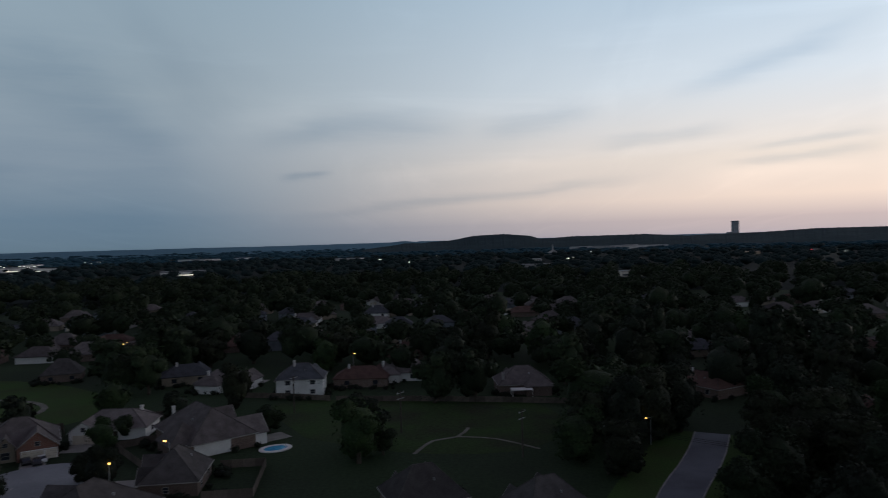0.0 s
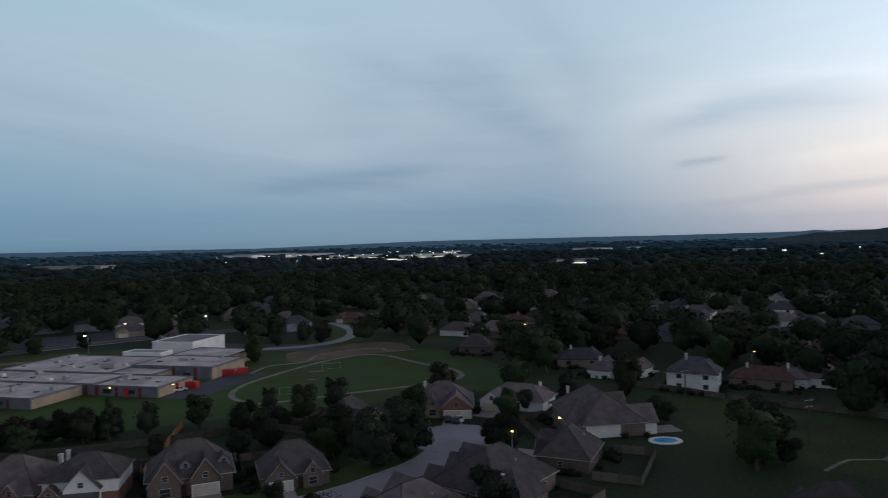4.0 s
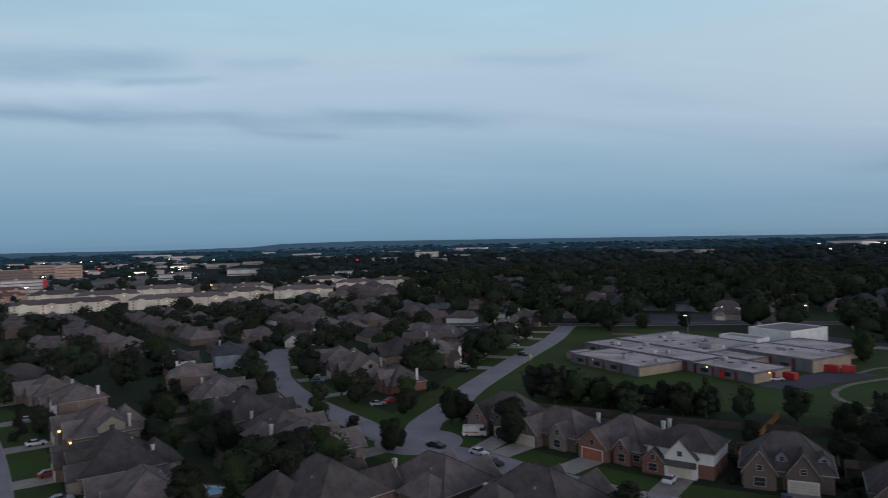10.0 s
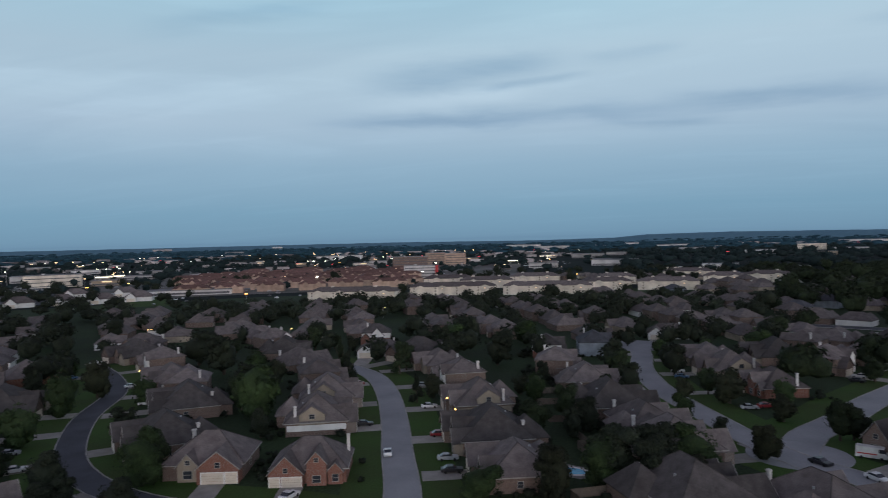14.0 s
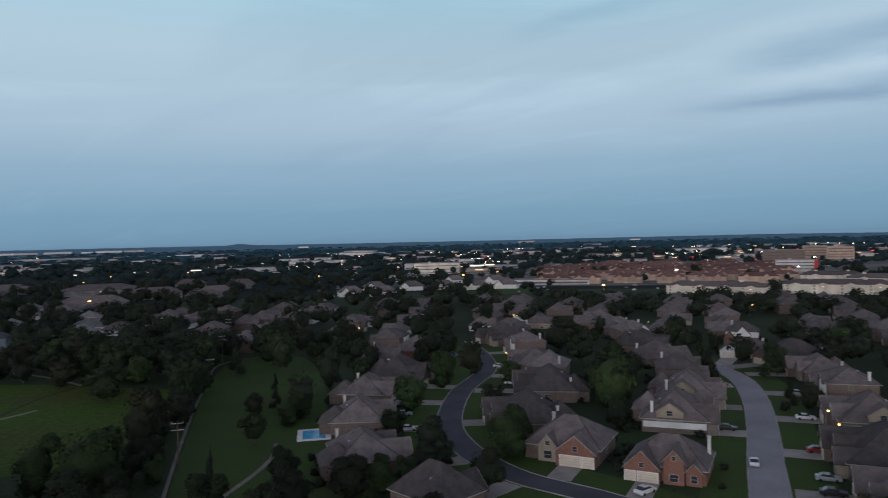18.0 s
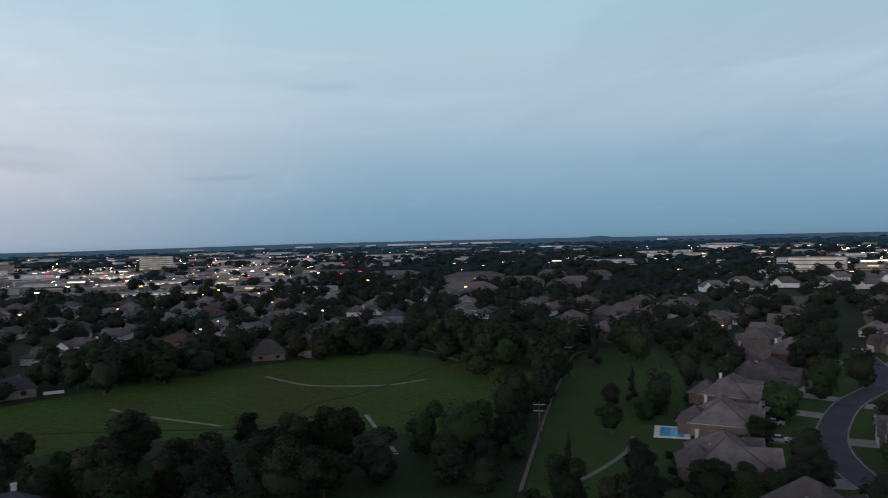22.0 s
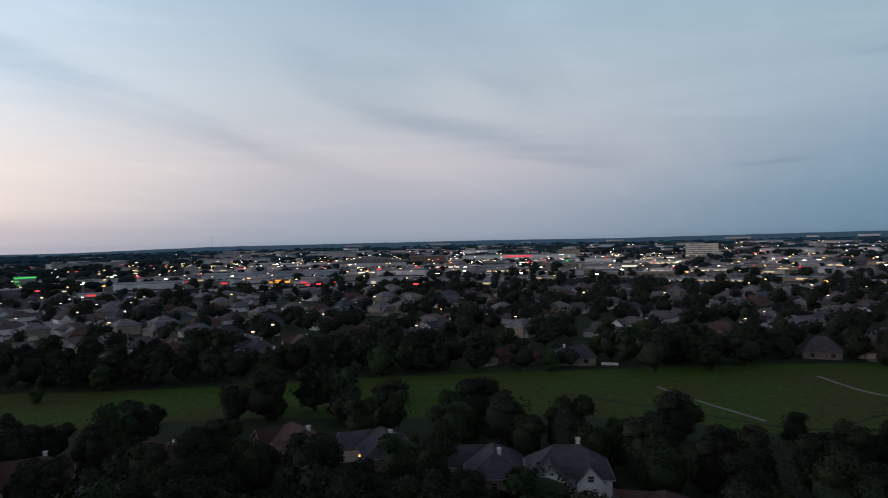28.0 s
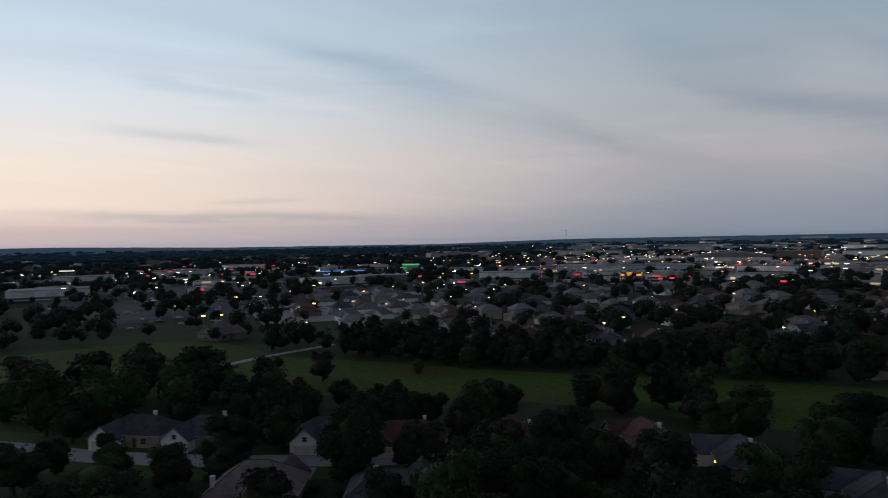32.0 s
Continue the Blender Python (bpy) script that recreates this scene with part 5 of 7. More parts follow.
# ---- far houses, street by street beyond the nearer rows ----
FAR_KINDS = []
for lab, w, d, e, rise, wall, roof, gw in (
        ("distant brick house with grey hip roof", 16, 13, 3.0, 4.8, BRICK_BROWN, SHINGLE, 6.5), ("distant two-storey brick house with grey roof", 14, 12, 5.3, 3.8, BRICK_BROWN, SHINGLE, 6.0),
        ("distant pale sided house with grey roof", 16, 11, 2.9, 3.8, WHITE, SHINGLE, 6.0), ("distant tan house with brown roof", 16, 12, 3.0, 4.2, TAN, SHINGLE, 6.5),
        ("distant ranch house with reddish roof", 17, 10.5, 2.8, 3.4, BRICK_BROWN, SHINGLE_RED, 6.0), ("distant blue-grey house with dark roof", 14, 11, 4.6, 3.6, BLUE_GREY, SHINGLE_BLUE, 5.5),
        ("distant white house with pale grey roof", 15, 11, 3.0, 3.8, WHITE, SHINGLE_PALE, 6.0), ("distant tan two-storey house with pale roof", 13, 11, 5.2, 3.4, TAN, SHINGLE_PALE, 5.5)):
    ob = thing("two_storey_house" if e > 4 else "cottage" if wall == WHITE else "ranch_house", lab, "house", "far houses of the suburb")
    cx = -w * 0.25
    body, top = Shape().box(-w / 2, w / 2, -d / 2, d / 2, -0.3, e), hip_roof(w, d, e, rise)
    wing, cap = gable_wall(cx - gw / 2, cx + gw / 2, -d / 2 - 2.2, -d / 2 + 1, 2.9, 2.8), gable_roof(cx - gw / 2, cx + gw / 2, -d / 2 - 2.2, -d / 2 + d * 0.45, 2.9, 2.8)
    part("wall", body.add(wing.v, wing.f), wall, ob)
    part("roof", top.add(cap.v, cap.f), roof, ob)
    part("garage_door", Shape().box(cx - 2.3, cx + 2.3, -d / 2 - 2.26, -d / 2 - 2.18, 0.05, 2.2), GARAGE_WHITE, ob)
    FAR_KINDS.append(Stock(ob))


FAR_MASS = [[] for _ in FAR_KINDS]


def far_rows(yaw0, yaw1, r0, r1, deg, kinds, keep=1.0, lane=38):
    """Pairs of rows on either side of lanes laid out at an angle, kept inside a sector."""
    c, s = math.cos(radians(deg)), math.sin(radians(deg))
    n = int(2 * r1 / 20)
    for j in range(-int(r1 / lane) - 1, int(r1 / lane) + 2):
        for i in range(-n // 2, n // 2 + 1):
            for q in (-1, 1):
                if rng.uniform() > keep:
                    continue
                u, v = 20.5 * i + rng.uniform(-2, 2), lane * 2 * j + q * lane * 0.42 + rng.uniform(-2.5, 2.5)
                x, y = c * u - s * v, s * u + c * v
                yaw, r = yaw_of(x, y), math.hypot(x, y)
                if yaw0 < yaw < yaw1 and r0 < r < r1 and free(x, y, 9.0, 7.0):
                    k, turn = kinds[int(rng.integers(len(kinds)))], deg + (180 if q < 0 else 0) + float(rng.uniform(-8, 8))
                    if r < 400:
                        FAR_KINDS[k].at(x, y, turn)
                    else:
                        FAR_MASS[k].append(pose(x, y, 0, 0, 0, turn))
                    taken.append((x, y, 9.0))


far_rows(-36, 40, 235, 560, 10, (0, 2, 4, 5, 2, 3), 0.62, 44)
far_rows(40, 80, 370, 580, 58, (0, 1, 3, 5, 2), 0.7, 40)
far_rows(58, 97, 560, 800, 30, (0, 1, 2, 3, 5), 0.5, 40)
far_rows(78, 132, 290, 520, 25, (0, 1, 1, 0, 3, 2), 0.85, 32)
far_rows(128, 160, 250, 500, 40, (0, 1, 2, 0), 0.85, 33)
for p in strip(PATHS["meadow_road"][0], 0, 0, 6):
    taken.append((p.x, p.y, 6.0))
far_rows(160, 246, 285, 640, 70, (0, 2, 6, 5, 6, 7, 4, 2, 7), 0.75, 34)
for st, places in zip(FAR_KINDS, FAR_MASS):
    me = bpy.data.meshes.new("distant_houses")
    vs, fs, slot = [], [], []
    for k, p in enumerate(st.ob.children):
        me.materials.append(p.data.materials[0])
        for m in places:
            b = len(vs)
            vs += [tuple(m @ v.co) for v in p.data.vertices]
            fs += [tuple(i + b for i in f.vertices) for f in p.data.polygons]
            slot += [k] * len(p.data.polygons)
    me.from_pydata(vs, [], fs)
    me.polygons.foreach_set("material_index", slot)
    tagged(new("distant_houses", me), "rows of " + st.ob["label"].replace("house", "houses"), "houses", kind="stuff")


# ---- low shrubs along house walls and yard edges ----
def shrubs(name, label, seed):
    g = np.random.default_rng(seed)
    blocks = []
    for row in (SCHOOL_ROW, CURVE_STREET, LONG_STREET, GABLE_STREET, PARK_STREET, NORTH_HOUSES, NORTH_LANE, SOUTH_HOUSES):
        for x, y, rot, kind in row:
            a, k = PLANS[kind]
            w, d = a[1] * BIG, a[2] * BIG
            c, s = math.cos(radians(rot)), math.sin(radians(rot))
            for _ in range(22):
                if g.uniform() < 0.45:
                    u, v = g.uniform(-w / 2, w / 2), d / 2 + g.uniform(0.7, 5)
                else:
                    u, v = g.choice([-1, 1]) * (w / 2 + g.uniform(0.7, 2.2)), g.uniform(-d / 2, d / 2 + 4)
                px, py = x + c * u - s * v, y + s * u + c * v
                if nearest_road(px, py)[0] < 8 or math.hypot(px + 100.4, py + 146.5) < 8:
                    continue
                r = g.uniform(0.5, 1.5)
                blocks.append((ICO1_V * (1 + g.normal(0, 0.2, (12, 1))) * np.array((r, r, r * 0.8)) * 0.8 + np.array((px, py, r * 0.5)), ICO1_F))
                n = g.normal(0, 1, (26, 3))
                n /= np.linalg.norm(n, axis=1)[:, None]
                n[:, 2] = abs(n[:, 2])
                q, f = leaf_quads(g, np.array((px, py, r * 0.5)) + n * np.array((r, r, r * 0.8)) * g.uniform(0.75, 1.1, (26, 1)), n, 0.22)
                blocks.append((q, np.concatenate([f[:, :3], f[:, [0, 2, 3]]])))
    tagged(new(name, raw_mesh(name, blocks, LEAF[1])), label, "shrubs", kind="stuff")


shrubs("yard_shrubbery", "dark low shrubs round the houses", 77)


# ---- the school ----
school = thing("school", "single-storey tan and grey masonry school with flat roofs", "school")
put(school, -217, 115, 16)


def flat_block(parent, u0, u1, v0, v1, h, wall, roof, name="wing"):
    body = part(name, Shape().box(u0, u1, v0, v1, -0.3, h - 0.5), wall, parent)
    lip = Shape()
    for a, b, c, d in ((u0, u1, v0, v0 + 0.35), (u0, u1, v1 - 0.35, v1), (u0, u0 + 0.35, v0 + 0.36, v1 - 0.36), (u1 - 0.35, u1, v0 + 0.36, v1 - 0.36)):
        lip.box(a - 0.05, b + 0.05, c - 0.05, d + 0.05, h - 0.5, h)
    part("parapet", lip, TRIM if wall == WHITE else BLOCK_GREY, body, "pale parapet")
    part("roof_sheet", Shape().box(u0 + 0.4, u1 - 0.4, v0 + 0.4, v1 - 0.4, h - 0.6, h - 0.28), roof, body, "flat membrane roof")
    return body


r2 = np.random.default_rng(8)
RED_BRICK = material("dark_red_brick", (0.15, 0.045, 0.05), 0.85, 0.2, 0.4, 4.0)
BLOCKS = [(-34.5, 1, 0, 21, 3.5, BLOCK_GREY), (-42, -34.8, 4, 14, 2.9, BLOCK), (-52, 5, 21.2, 38, 3.7, BLOCK_GREY), (5.2, 30, 20.5, 39, 3.5, BLOCK_GREY), (-52, -4, 38.2, 72, 3.9, BLOCK_GREY), (-3.8, 30, 50, 72, 4.6, BLOCK_GREY), (-3.8, 14, 38.2, 49.8, 3.7, BLOCK_GREY)]
for u0, u1, v0, v1, h, m in BLOCKS:
    body = flat_block(school, u0, u1, v0, v1, h, m, FLATROOF)
    # tan end walls and dark window bands
    part("end_wall", Shape().box(u1, u1 + 0.12, v0 + 0.5, v1 - 0.5, 0, h - 0.7), BLOCK, body, "tan masonry end wall")
    for k in range(max(1, int((u1 - u0) / 9))):
        x = u0 + 4 + 9 * k
        part("window", Shape().box(x, x + 3.2, v0 - 0.06, v0 + 0.02, 0.9, 2.2), GLASS, body)
        part("pilaster", Shape().box(x + 4.6, x + 5.7, v0 - 0.16, v0 - 0.01, 0, h - 0.55), RED_BRICK, body, "dark red wall pier")
    part("fascia", Shape().box(u0, u1, v0 - 0.14, v0 - 0.08, h - 0.5, h + 0.02), BLOCK_GREY, body, "dark roof edge")
    for k in range(int((u1 - u0) * (v1 - v0) / 210)):
        x, y = r2.uniform(u0 + 2, u1 - 3), r2.uniform(v0 + 2, v1 - 3)
        part("skylight", Shape().box(x, x + 1.3, y, y + 1.1, h - 0.3, h + 0.12), TINTED, body, "dark flat skylight")
gym = flat_block(school, -24, -4, 88, 112, 7.4, WHITE, FLATROOF_GREY, "gym")
flat_block(school, -26, -8, 72.2, 80, 5.4, WHITE, FLATROOF_GREY, "plant_room")
flat_block(school, -3.8, 22, 72.2, 92, 4.6, BLOCK, FLATROOF, "hall")
for k in range(20):
    b = BLOCKS[int(r2.choice([0, 2, 3, 4, 4, 5]))]
    x, y = r2.uniform(b[0] + 2, b[1] - 3), r2.uniform(b[2] + 2, b[3] - 3)
    w, d, h = r2.uniform(0.8, 2.6), r2.uniform(0.8, 2.2), r2.uniform(0.5, 1.3)
    part("rooftop_unit", Shape().box(x, x + w, y, y + d, b[4] - 0.3, b[4] - 0.2 + h).box(x + 0.1, x + w - 0.1, y + 0.1, y + d - 0.1, b[4] - 0.2 + h, b[4] + h), METAL if k % 3 else PALE, school)
part("service_unit", Shape().box(-14, -8, 46, 50, 3.6, 5.6), PALE, school, "pale rooftop plant box")
for x, y in ((6, 21), (18, 20), (29.5, 30)):
    part("entrance_frame", Shape().box(x, x + 1.4, y - 0.5, y + 0.1, 0, 3.0), RED, school, "red painted entrance frame")
for u, v, z in ((-22, -0.12, 2.6), (12, 20.4, 2.7), (30.2, 28, 2.8)):
    part("wall_lamp", Shape().box(u - 0.16, u + 0.16, v - 0.12, v + 0.1, z - 0.1, z + 0.12), AMBER, school, "small glowing wall lamp")
put(tagged(new("school_yard", Shape().box(30.5, 44, 20, 64, -0.2, 0.07).mesh("school_yard", ASPHALT)), "dark asphalt yard beside the school", "yard", kind="structure"), -217, 115, 16)
put(tagged(new("car_park", Shape().box(-44, 40, 114, 132, -0.2, 0.07).mesh("car_park", ASPHALT)), "dark asphalt car park behind the school", "car park", kind="structure"), -217, 115, 16)


def container(x, y, rot, lx, mat, label):
    ob = thing("container", label, "container", "school containers")
    s = Shape().box(-lx / 2, lx / 2, -1.1, 1.1, 0.1, 2.2)
    part("body", s, mat, ob)
    for k in range(4):
        part("rib", Shape().box(-lx / 2 + (k + 0.3) * lx / 4, -lx / 2 + (k + 0.3) * lx / 4 + 0.12, -1.16, 1.16, 0.2, 2.1), mat, ob)
    part("lid", Shape().box(-lx / 2 - 0.05, lx / 2 + 0.05, -1.15, 1.15, 2.2, 2.32), mat, ob)
    put(ob, x, y, rot)


container(-203, 179, 30, 6, RED, "red steel container beside the school")
container(-200, 184, 50, 4, RED, "short red steel container beside the school")
container(-196.5, 158, 20, 5, RED, "red steel skip in the school yard")

for x, y, r in ((-157.5, 164.5, 44), (-174.5, 204.5, 44)):
    goal = thing("football_goal", "white metal football goal on worn grass", "goal", "goals on the pitch")
    for sx in (-3.4, 3.4):
        part("post", Shape().rod((sx, 0, 0), (sx, 0, 2.4), 0.06), BARGE, goal)
        part("stay", Shape().rod((sx, 0, 2.4), (sx, 1.8, 0.05), 0.04), BARGE, goal)
    part("crossbar", Shape().rod((-3.4, 0, 2.4), (3.4, 0, 2.4), 0.06), BARGE, goal)
    part("ground_bar", Shape().rod((-3.4, 1.8, 0.06), (3.4, 1.8, 0.06), 0.04), BARGE, goal)
    put(goal, x, y, r)

# new cedar fence running back from the street, board by board in panels
cedar = thing("cedar_fence", "new orange cedar board fence between two yards", "fence")
cedar_panel = Shape().box(-1.2, 1.2, -0.03, 0.03, 0.05, 1.85).mesh("panel", CEDAR)
A, B = Vector((-129.7, 91.4)), Vector((-156.6, 122.8))
steps = int((B - A).length / 2.42)
ang = math.degrees(math.atan2(B.y - A.y, B.x - A.x))
for k in range(steps):
    q = A.lerp(B, (k + 0.5) / steps) - A
    put(part("panel", cedar_panel, None, cedar), q.x, q.y, ang)
put(cedar, A.x, A.y)

# school boundary and meadow edge fences
for name, lab, mat, pts, h in (("boundary_fence", "dark weathered fence along the school ground", POLE, [(-186, 66), (-172, 82), (-152, 104), (-136, 128), (-112, 150)], 1.8),
                               ("white_fence", "low white rail fence at the meadow edge", TRIM, [(55, -260.2), (61, -259.2)], 1.1), ("white_fence", "low white rail fence at the meadow edge", TRIM, [(68, -258.4), (75, -256.2)], 1.1),
                               ("boundary_fence", "weathered board fence behind the north houses", WOOD, [(-68, 222), (-52, 219), (-36, 214)], 1.7),
                               ("boundary_fence", "weathered board fence behind the common", WOOD, [(-34, 213), (-8, 210), (16, 206), (44, 200)], 1.7)):
    f = thing(name, lab, "fence", kind="")
    mid = strip(pts, 0, 0, 4.8)
    for a, b in zip(mid, mid[1:]):
        L = (b - a).length
        put(part("panel", Shape().box(0, L - 0.06, -0.03, 0.03, 0.05, h), mat, f), a.x - mid[0].x, a.y - mid[0].y, math.degrees(math.atan2(b.y - a.y, b.x - a.x)))
        put(part("post", Shape().box(-0.06, 0.06, 0.04, 0.14, 0, h + 0.1), mat, f), a.x - mid[0].x, a.y - mid[0].y, math.degrees(math.atan2(b.y - a.y, b.x - a.x)))
    put(f, mid[0].x, mid[0].y)


# ---- power poles and wires ----
def power_pole(x, y, rot, h=10.5):
    ob = thing("power_pole", "wooden power pole with crossarms", "power pole", "power line poles")
    part("pole", Shape().rod((0, 0, -0.3), (0, 0, h), 0.22, 0.16), POLE, ob)
    for z in (h - 0.5, h - 1.9):
        part("crossarm", Shape().box(-1.3, 1.3, -0.07, 0.07, z - 0.07, z + 0.07), METAL, ob, "pale crossarm")
    for sx in (-1.15, 0.0, 1.15):
        part("insulator", Shape().rod((sx, 0, h - 0.43), (sx, 0, h - 0.15), 0.06), METAL, ob)
    put(ob, x, y, rot)


def wire(a, b, sag):
    c = bpy.data.curves.new("wire", "CURVE")
    c.dimensions, c.bevel_depth, c.bevel_resolution = "3D", 0.022, 1
    sp = c.splines.new("POLY")
    sp.points.add(11)
    for k in range(12):
        t = k / 11
        p = Vector(a).lerp(Vector(b), t)
        sp.points[k].co = (p.x, p.y, p.z - 4 * sag * t * (1 - t), 1)
    c.materials.append(TYRE)
    tagged(new("power_line", c), "thin dark power line between poles", "power line", "power lines")


for row, h in (([(-64.7, -144.3), (-108, -215.4), (-139, -266), (-172, -322), (-205, -378)], 11), ([(60, 119), (31.8, 141.1), (16, 153.5), (-12, 176), (-44, 200)], 10.5)):
    for (ax, ay), (bx, by) in zip(row, row[1:]):
        d = Vector((bx - ax, by - ay)).normalized()
        s = Vector((-d.y, d.x))
        for q in (-1.15, 0.0, 1.15):
            wire((ax + s.x * q, ay + s.y * q, h - 0.15), (bx + s.x * q, by + s.y * q, h - 0.15), 0.7)
    for k, (x, y) in enumerate(row):
        (ax, ay), (bx, by) = row[max(k - 1, 0)], row[min(k + 1, len(row) - 1)]
        power_pole(x, y, math.degrees(math.atan2(by - ay, bx - ax)) + 90, h)


# ---- swimming pools ----
def pool(x, y, rot, lx, ly, deck, label, raised=0.0, square=False):
    ob = thing("swimming_pool", label, "swimming pool")
    n = 4 if square else 28
    k, a0 = (math.sqrt(2), math.pi / 4) if square else (1.0, 0.0)
    ring = lambda r, z: [((lx / 2 + r) * k * math.cos(a0 + 2 * math.pi * i / n), (ly / 2 + r) * k * math.sin(a0 + 2 * math.pi * i / n), z) for i in range(n)]
    wall = Shape().add(ring(deck, -0.1) + ring(deck, raised + 0.12) + ring(0, raised + 0.12) + ring(0, -0.1),
                       [(k * n + i, k * n + (i + 1) % n, (k + 1) * n + (i + 1) % n, (k + 1) * n + i) for k in range(3) for i in range(n)])
    part("rim", wall, TRIM, ob, "white pool rim")
    part("water", Shape().add(ring(0.02, raised + 0.09), [tuple(range(n))]), WATER, ob, "blue pool water", False)
    if raised:
        part("ladder", Shape().rod((lx / 2 - 0.3, -0.3, 0), (lx / 2 - 0.3, -0.3, raised + 0.8), 0.05).rod((lx / 2 - 0.3, 0.3, 0), (lx / 2 - 0.3, 0.3, raised + 0.8), 0.05), TRIM, ob)
    put(ob, x, y, rot)


pool(-41, 165, 30, 5.6, 4.0, 1.1, "oval garden pool with wide white rim", 0.1)
pool(-143.6, -15.5, 70, 5.6, 3.6, 0.8, "kidney-shaped garden pool with pale deck")
pool(-100.4, -146.5, -35, 5.6, 8.0, 1.3, "rectangular garden pool with wide white deck", 0.0, True)
patio = tagged(new("pool_patio", Shape().box(-4, 4, -3.4, 3.4, -0.2, 0.05).mesh("pool_patio", DRIVE)), "pale concrete pool patio", "patio", kind="structure")
put(patio, -143.6, -15.5, 70)


# ---- cars ----
def car_kind(label, color, van=False):
    paint = material("paint_" + label.split()[0], color, 0.3, 0.03, 0.5, 3.0, spec=0.5)
    ob = thing("van" if van else "car", label, "van" if van else "car", "parked cars")
    if van:
        o = [(-2.9, 0.35), (2.9, 0.35), (2.95, 1.0), (2.6, 1.5), (2.2, 2.5), (-2.85, 2.6), (-2.95, 0.6)]
        g = [(1.3, 1.55), (2.62, 1.5), (2.3, 2.3), (1.3, 2.35)]
        w = 1.02
    else:
        o = [(-2.25, 0.32), (2.2, 0.30), (2.32, 0.62), (2.15, 0.86), (0.95, 0.98), (0.7, 1.02), (-1.55, 1.04), (-2.2, 1.0), (-2.34, 0.7)]
        g = [(0.98, 0.99), (0.28, 1.44), (-1.05, 1.46), (-1.75, 1.03)]
        w = 0.9
    part("body", Shape().extrude(o, "y", -w, w), paint, ob)
    if van:
        part("window_glass", Shape().extrude(g, "y", -w - 0.01, w + 0.01), GLASS, ob, "dark side windows")
        part("stripe", Shape().box(-2.6, 1.0, -w - 0.015, w + 0.015, 1.05, 1.3), RED, ob, "red stripe")
    else:
        part("window_glass", Shape().extrude(g, "y", -w + 0.1, w - 0.1), GLASS, ob, "dark car windows")
        part("roof_panel", Shape().box(-1.0, 0.24, -w + 0.14, w - 0.14, 1.42, 1.5), paint, ob)
    for sx in (-1.4, 1.4):
        for sy in (-w + 0.06, w - 0.06):
            part("wheel", Shape().rod((sx * (1.3 if van else 1), sy - 0.1, 0.33), (sx * (1.3 if van else 1), sy + 0.1, 0.33), 0.33, n=10), TYRE, ob)
    for sy in ((-0.6, 0.6) if van else ()):
        x = 2.3 if not van else 2.93
        part("headlight", Shape().box(x - 0.12, x + 0.03, sy - 0.18, sy + 0.18, 0.62, 0.76), TRIM, ob, "clear headlight")
    return Stock(ob)


CARS = {"w": car_kind("white parked car on a driveway", (0.7, 0.7, 0.7)), "s": car_kind("silver parked car on a driveway", (0.36, 0.38, 0.4)), "k": car_kind("black parked car beside the kerb", (0.02, 0.02, 0.025)),
        "r": car_kind("dark red parked car on a driveway", (0.22, 0.015, 0.02)), "b": car_kind("blue parked car on a driveway", (0.06, 0.13, 0.24)), "v": car_kind("white camper van with red stripe", (0.68, 0.68, 0.66), True)}
PARKED = [(-146.3, -56.7, 203, "w"), (-145.5, -42.5, 111, "s"), (-138, -39.5, 111, "k"), (-162.8, -49.5, 112, "r"), (-201, 47, 212, "s"), (-164.7, 44, 70, "v"), (-158.2, 33, 40, "k"), (-150.1, 41, 30, "w"),
          (-142.3, 42, 30, "k"), (-206.7, 30, 108, "r"), (-204, 25.5, 100, "s"), (-254, 9, 80, "w"), (-244, 10, 80, "b"), (-168.1, -71.4, 114, "k")]
PARKED_2 = [(-267, 74, 55, "w"), (-270.4, 93.2, 34, "k"), (-127.4, -143, 136, "s"), (-118, -131, 136, "w"), (-177.3, -146, 126, "w"), (-117.4, -65.4, 172, "w"), (-107.5, 85.6, 142, "b"), (-104.5, 82.5, 142, "w"),
            (-102.5, 88, 142, "r"), (-93.3, 160, 129, "w"), (-96, 158.5, 129, "k"), (-90, 138, 80, "s"), (170, -48.8, 47, "w"), (156.5, -56, 53, "k"), (-304.8, 94, 60, "s"), (-336, 116, 60, "w"), (-246, 62, 55, "k"), (-196, 153, 70, "w")]
for x, y, rot, c in PARKED + PARKED_2:
    CARS[c].at(x, y, rot)
# more cars on the driveways, nose to the garage
for k, (row, i) in enumerate(((LONG_STREET, 0), (LONG_STREET, 2), (LONG_STREET, 3), (LONG_STREET, 5), (GABLE_STREET, 11), (GABLE_STREET, 12), (GABLE_STREET, 4), (PARK_STREET, 4), (PARK_STREET, 5), (PARK_STREET, 9), (PARK_STREET, 11),
                              (CURVE_STREET, 4), (CURVE_STREET, 6), (SCHOOL_ROW, 6), (SCHOOL_ROW, 3), (SOUTH_HOUSES, 5), (SOUTH_HOUSES, 8), (NORTH_LANE, 1), (FIELD_EDGE, 4), (FIELD_EDGE, 7))):
    x, y, rot, kind = row[i]
    h = kind_of(kind, math.hypot(x, y) < 232)
    gx, gw, proj = h.garage[-1]
    c, s = math.cos(radians(rot)), math.sin(radians(rot))
    u, v = (gx + (0.9 if k % 2 else -0.9) * (gw > 3)) * BIG * h.size, (h.front + 3.4) * BIG * h.size
    CARS["wswkwsrwbw"[k % 10]].at(x + c * u + s * v, y + s * u - c * v, rot + 90)


